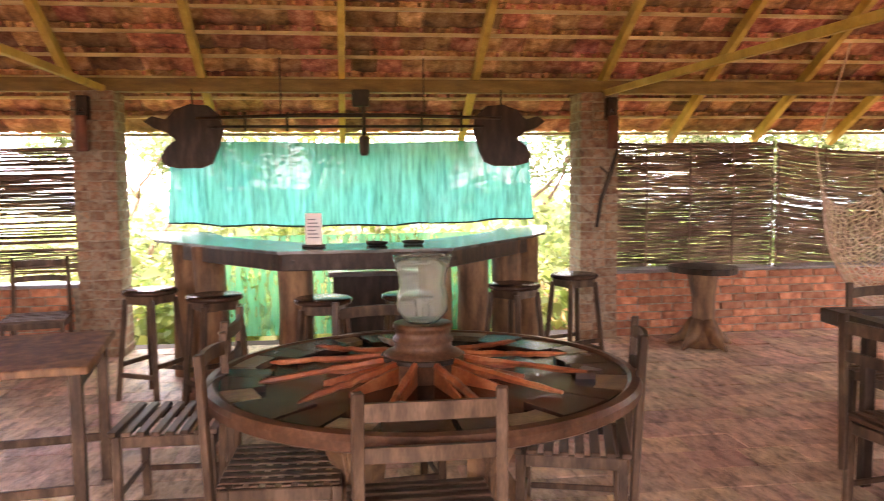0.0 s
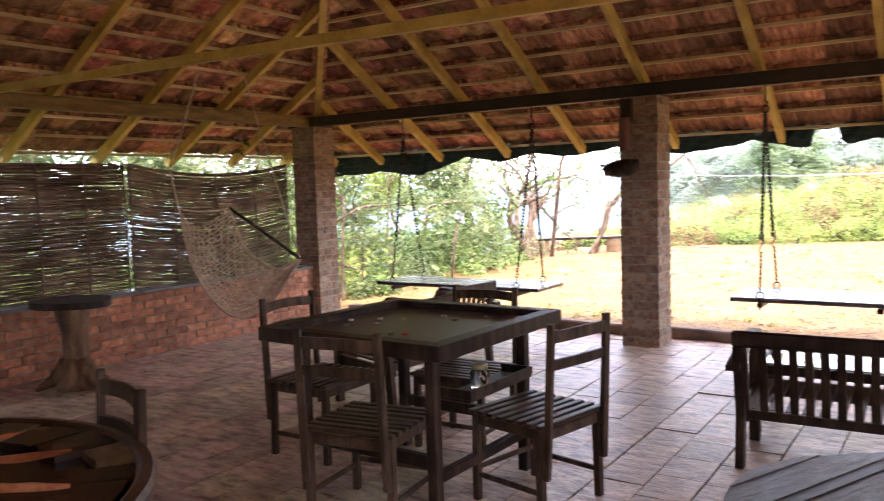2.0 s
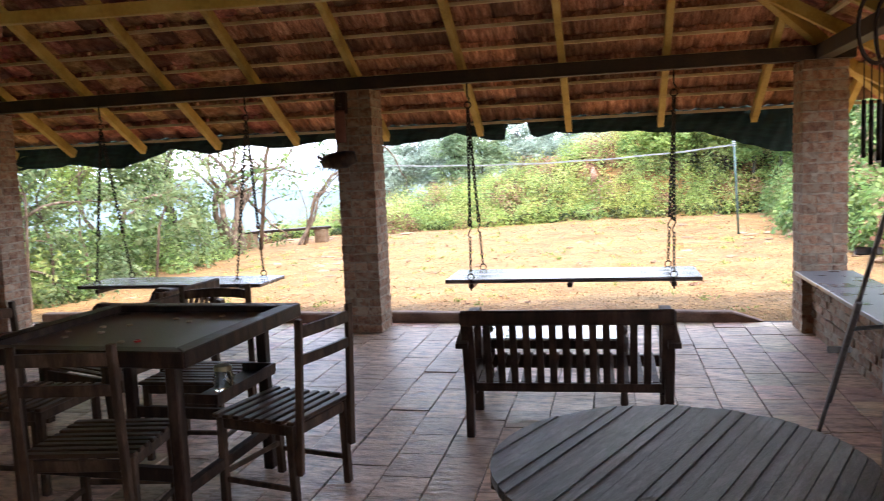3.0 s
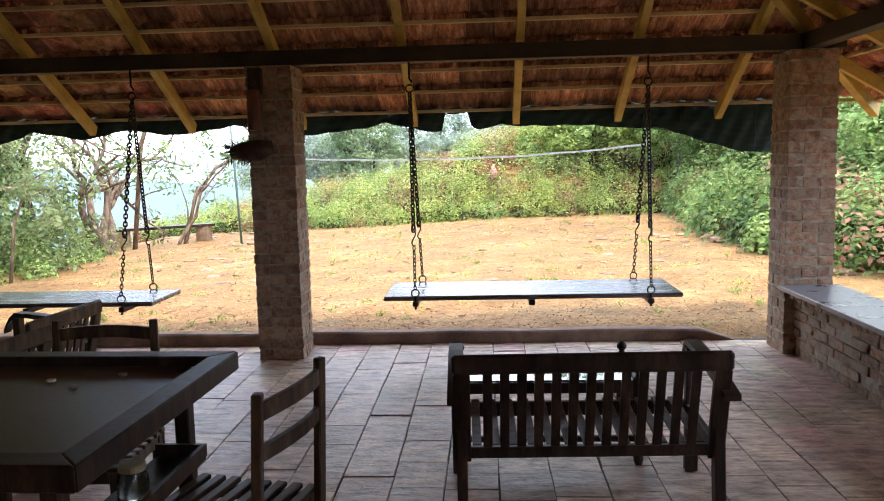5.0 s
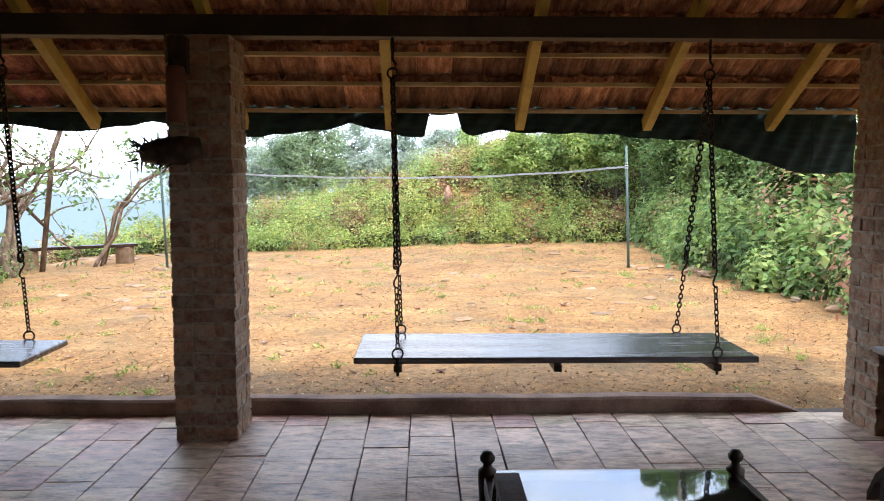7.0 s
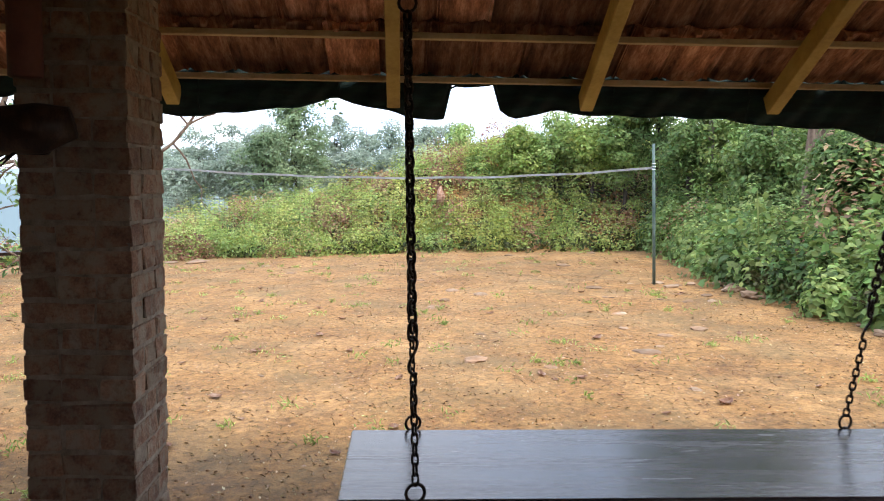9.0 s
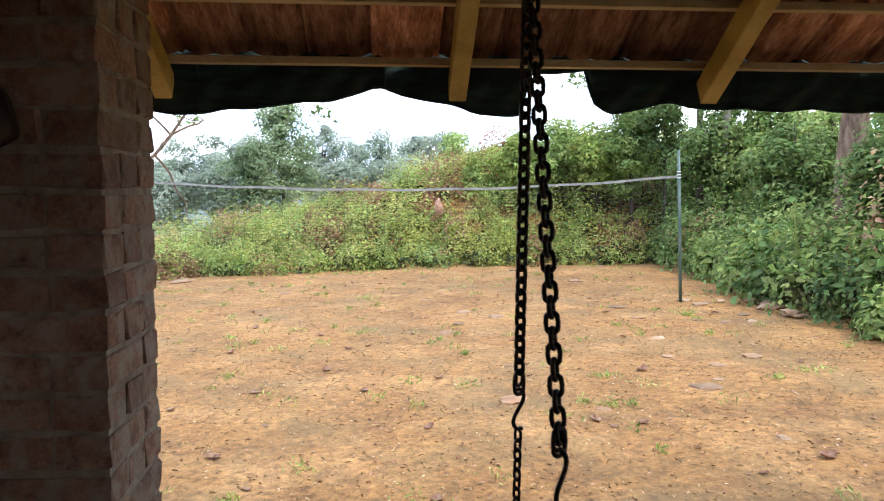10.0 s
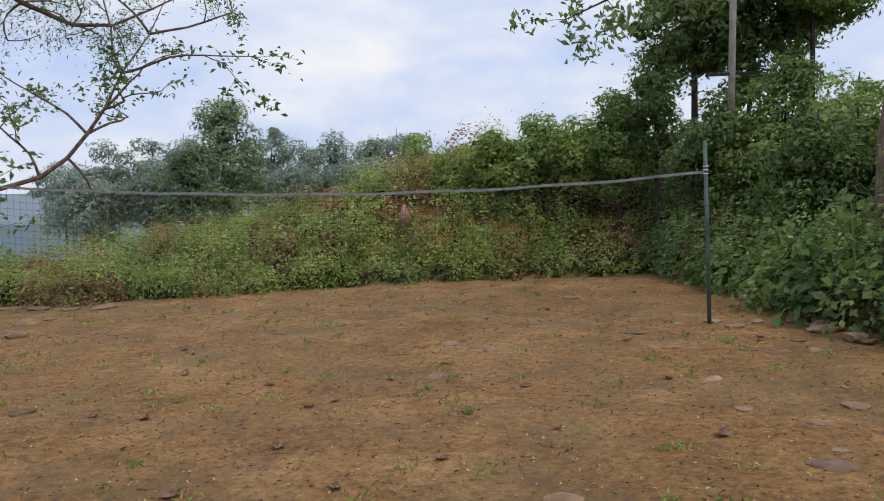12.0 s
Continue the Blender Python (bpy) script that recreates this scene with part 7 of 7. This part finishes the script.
# farther trees behind the yard; haze is put into their paler leaf colours
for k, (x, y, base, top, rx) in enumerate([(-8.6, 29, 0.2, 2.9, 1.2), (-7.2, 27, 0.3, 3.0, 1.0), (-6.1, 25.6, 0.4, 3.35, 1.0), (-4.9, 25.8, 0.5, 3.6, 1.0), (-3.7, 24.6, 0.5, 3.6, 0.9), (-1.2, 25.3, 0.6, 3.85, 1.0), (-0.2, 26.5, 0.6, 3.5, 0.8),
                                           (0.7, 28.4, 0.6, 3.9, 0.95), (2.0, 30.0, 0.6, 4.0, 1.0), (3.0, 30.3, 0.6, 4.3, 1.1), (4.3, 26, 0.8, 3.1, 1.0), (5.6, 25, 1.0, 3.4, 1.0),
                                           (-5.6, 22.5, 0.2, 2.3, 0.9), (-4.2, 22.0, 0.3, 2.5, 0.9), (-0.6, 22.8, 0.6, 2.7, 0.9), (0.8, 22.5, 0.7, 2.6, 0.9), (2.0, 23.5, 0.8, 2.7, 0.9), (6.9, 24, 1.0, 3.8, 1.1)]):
    crown_tree(x, y, "tree behind the yard with haze put into its grey-green leaves", 70 + k, base, top, rx, 34, 0.36, L_HAZE, 0.095, 260, M_BARK_DARK, 0.05)
crown_tree(-2.2, 22.2, "tall tree above the far tree line, haze greying its leaf colour", 90, 0.6, 4.6, 0.95, 56, 0.36, L_HALF_HAZE, 0.085, 400, M_BARK_DARK, 0.06)
crown_tree(-3.0, 21.4, "grey-green tree behind the yard", 91, 0.4, 3.1, 0.8, 36, 0.34, L_HALF_HAZE, 0.085, 380, M_BARK_DARK, 0.08)
crown_tree(3.0, 22.2, "young green tree with a pointed crown", 92, 0.8, 3.35, 0.5, 30, 0.26, L_MID, 0.1, 220, M_BARK_DARK, 0.06)
crown_tree(3.9, 20.5, "green shrubby tree behind the bank", 93, 0.8, 2.5, 0.7, 30, 0.3, L_HALF_HAZE, 0.1, 220, M_BARK_DARK, 0.06)
# thicket beside and behind the bar
for k, (x, y, h) in enumerate([(-6.3, 2.6, 3.2), (-7.2, 4.6, 4.2), (-7.6, 1.0, 4.4), (-6.9, 6.6, 4.2), (-8.6, 3.0, 5.0), (-7.0, -1.5, 3.8), (-7.4, -4.0, 4.2), (-7.1, -6.6, 4.0), (-7.6, -9.5, 4.4), (-9.0, -2.5, 5.0), (-9.0, -7.5, 5.2), (-9.6, 7.5, 5.5)]):
    tree(x, y, "leafy young tree in the thicket beside the pavilion", 100 + k, h, 0.06, 3, L_BRIGHT if k % 3 == 1 else L_THICK, 7000, 0.088, 0.34, M_BARK, (0, 0, 1), (2, 3), 0.25, stems=2)
bank_leaves("thicket", 30000, (-11, -5.6), (-12, 10), 1.4, 0.11, L_THICK, "dense bright green undergrowth beside the pavilion", lambda x, y, q: x < -5.7 + 0.3 * lumps(x, y, 2), clump=1.2, narrow=0.6, seed=21)
bank_leaves("thicket", 26000, (-12, -5.6), (-12, 9), 1.8, 0.11, L_MID, "dense green undergrowth beside the pavilion", lambda x, y, q: x < -6.0 + 0.3 * lumps(x, y, 2), clump=1.4, seed=22)

# large-leaved weeds right behind the bar's nets
bushes("bar_weeds", 46, (-5.7, -4.85), (-8.8, -4.3), lambda x, y, q: x < 0, 0.5, 70, 0.15, 61, [(99, L_BRIGHT, "large-leaved bright green weeds behind the bar")], tall=1.7, narrow=0.75)
# slim pale-stemmed saplings just outside the pavilion
for k, (x, y) in enumerate([(-5.35, 2.3), (-5.6, 2.9), (-5.9, 4.3), (-5.5, 5.6), (-6.1, 1.6)]):
    tree(x, y, "slim pale-stemmed sapling with sparse leaves", 150 + k, 4.2, 0.028, 3, L_THICK, 900, 0.09, 0.25, M_BARK, (0.05, 0, 1), (2, 3), 0.12)

# iron rings set in the earth behind the kerb, and a scrap of cloth caught in the creepers
for x in (1.12, 2.52):
    ri = part("iron_ring", tube(B(), [(0.035 * math.cos(t), 0, 0.03 + 0.035 * math.sin(t)) for t in np.linspace(-0.5, math.pi + 0.5, 14)], 0.005, 6), M_IRON)
    ri.matrix_world = pose(x, 0.72, gz(x, 0.72) + 0.01, 0, 0, 25)
    tagged(ri, "small rusty iron ring sticking out of the earth", "ring", "iron rings")
rag = B()
tube(rag, [(0, 0, 0), (0.02, 0, 0.18), (-0.01, 0, 0.34), (0.01, 0, 0.42)], [0.07, 0.1, 0.06, 0.015], 7)
rg = part("hanging_rag", rag, M_DRYLEAF, smooth=True)
rg.matrix_world = pose(2.03, 15.3, 0.95)
tagged(rg, "tan cloth scrap hanging in the creepers", "cloth")

# utility pole on the bank
up_ = holder("utility_pole", "grey concrete utility pole with a crossarm and creepers", "pole", pose(7.1, 12.5, gz(7.1, 12.5)))
part("shaft", tube(B(), [(0, 0, -0.2), (0.05, 0, 6.5)], [0.06, 0.05], 12), M_CONCRETE, up_, smooth=True)
part("crossarm", bar(B(), (-0.42, 0, 3.05), (0.48, 0, 3.1), 0.05, 0.05), M_IRON, up_)
cc = rng.normal(size=(900, 3)) * np.array([0.14, 0.14, 0.55]) + np.array([0.03, 0, 1.3])
leaves("creeper", cc, np.full(900, 0.11), L_MID, up_)
# short stump, and a plank wall at the far left edge
sp_ = part("stump_post", tube(B(), [(0, 0, -0.1), (0.02, 0, 0.45)], [0.07, 0.06], 9), M_BARK)
sp_.matrix_world = pose(-3.3, 15.1, gz(-3.3, 15.1))
tagged(sp_, "short grey wooden stump at the yard edge", "post")
for p, q_ in (((-6.6, 11.2), (-4.7, 12.5)),):
    wb = holder("plank_bench", "long dark plank bench on stone blocks at the yard edge", "bench", pose(p[0], p[1], gz(*p)))
    d = Vector((q_[0] - p[0], q_[1] - p[1], 0))
    part("plank", bar(B(), (0, 0, 0.42), d + Vector((0, 0, 0.42)), 0.3, 0.06), M_DARK, wb)
    for t in (0.1, 0.9):
        part("block", bx(B(), (d.x * t - 0.15, d.y * t - 0.15, -0.2), (d.x * t + 0.15, d.y * t + 0.15, 0.388), 0.02), M_STONE, wb)

# ---- far hills, with haze painted in as pale blue ----
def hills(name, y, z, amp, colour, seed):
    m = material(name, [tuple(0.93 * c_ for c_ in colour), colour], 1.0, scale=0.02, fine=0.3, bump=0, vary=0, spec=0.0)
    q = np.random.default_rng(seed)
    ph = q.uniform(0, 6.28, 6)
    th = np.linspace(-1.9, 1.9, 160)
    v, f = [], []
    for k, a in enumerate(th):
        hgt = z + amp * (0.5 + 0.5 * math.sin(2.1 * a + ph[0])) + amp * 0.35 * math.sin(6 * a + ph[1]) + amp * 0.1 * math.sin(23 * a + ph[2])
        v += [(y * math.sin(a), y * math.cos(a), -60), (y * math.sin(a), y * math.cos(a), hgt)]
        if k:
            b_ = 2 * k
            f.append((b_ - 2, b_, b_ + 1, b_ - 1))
    return tagged(raw_mesh(name, v, f, m), "far hills with haze painted in as pale blue", "hills", kind="structure")


# haze sits in these base colours, paler and bluer on the farther row
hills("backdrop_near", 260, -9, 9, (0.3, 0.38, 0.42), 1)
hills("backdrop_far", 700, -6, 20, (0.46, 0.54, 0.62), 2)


# ---- floor tiles: those of the walked strip singly, the rest joined ----
TX, TY = 0.2552, 0.31
tile_bm = B()
bx(tile_bm, (-TX / 2 + 0.0036, -TY / 2 + 0.0009, -0.02), (TX / 2 - 0.0036, TY / 2 - 0.0009, 0.0), 0.0014)
floor_mesh = bpy.data.meshes.new("floor_tile")
tile_bm.to_mesh(floor_mesh)
fv = np.array([v.co[:] for v in tile_bm.verts])
ff = [[v.index for v in f.verts] for f in tile_bm.faces]
tile_bm.free()
floor_mesh.materials.append(M_FLOOR)
vs, fs4, fs3, count = [], [], [], 0
rr = random.Random(17)
kx0 = int((-4.25 - 0.31) / TX)
made = 0
for i in range(kx0, 17):
    x = 0.31 + (i + 0.5) * TX
    j = 0
    y_edge = 0.497
    first = TY * (0.35 + 0.65 * rr.random())
    while y_edge > -12.6:
        ln = first if j == 0 else TY
        yc = y_edge - ln / 2
        m = Matrix.Translation((x + rr.gauss(0, 0.0012), yc, rr.gauss(0, 0.0019))) @ Matrix.Rotation(rr.gauss(0, 0.006), 4, "Z") @ Matrix.Rotation(rr.gauss(0, 0.005), 4, "Y") @ Matrix.Diagonal((1, (ln / TY), 1, 1))
        if -4.25 < yc and 0.2 < x < 3.4 and j > 0 and made < 290:
            share("floor_tile", floor_mesh, floor, m)
            made += 1
        elif x > -4.2:
            vv = fv @ np.array(m.to_3x3()).T + np.array(m.translation)
            b0 = len(vs) * len(fv)
            vs.append(vv)
            for f_ in ff:
                (fs4 if len(f_) == 4 else fs3).append([b0 + t for t in f_])
        y_edge -= ln
        j += 1
allv = np.concatenate(vs)
me = bpy.data.meshes.new("floor_tiles")
me.from_pydata(allv.tolist(), [], fs4 + fs3)
me.materials.append(M_FLOOR_REST)
rest_floor = new("floor_tiles", me)
rest_floor.parent = floor
tagged(rest_floor, kind="stuff")
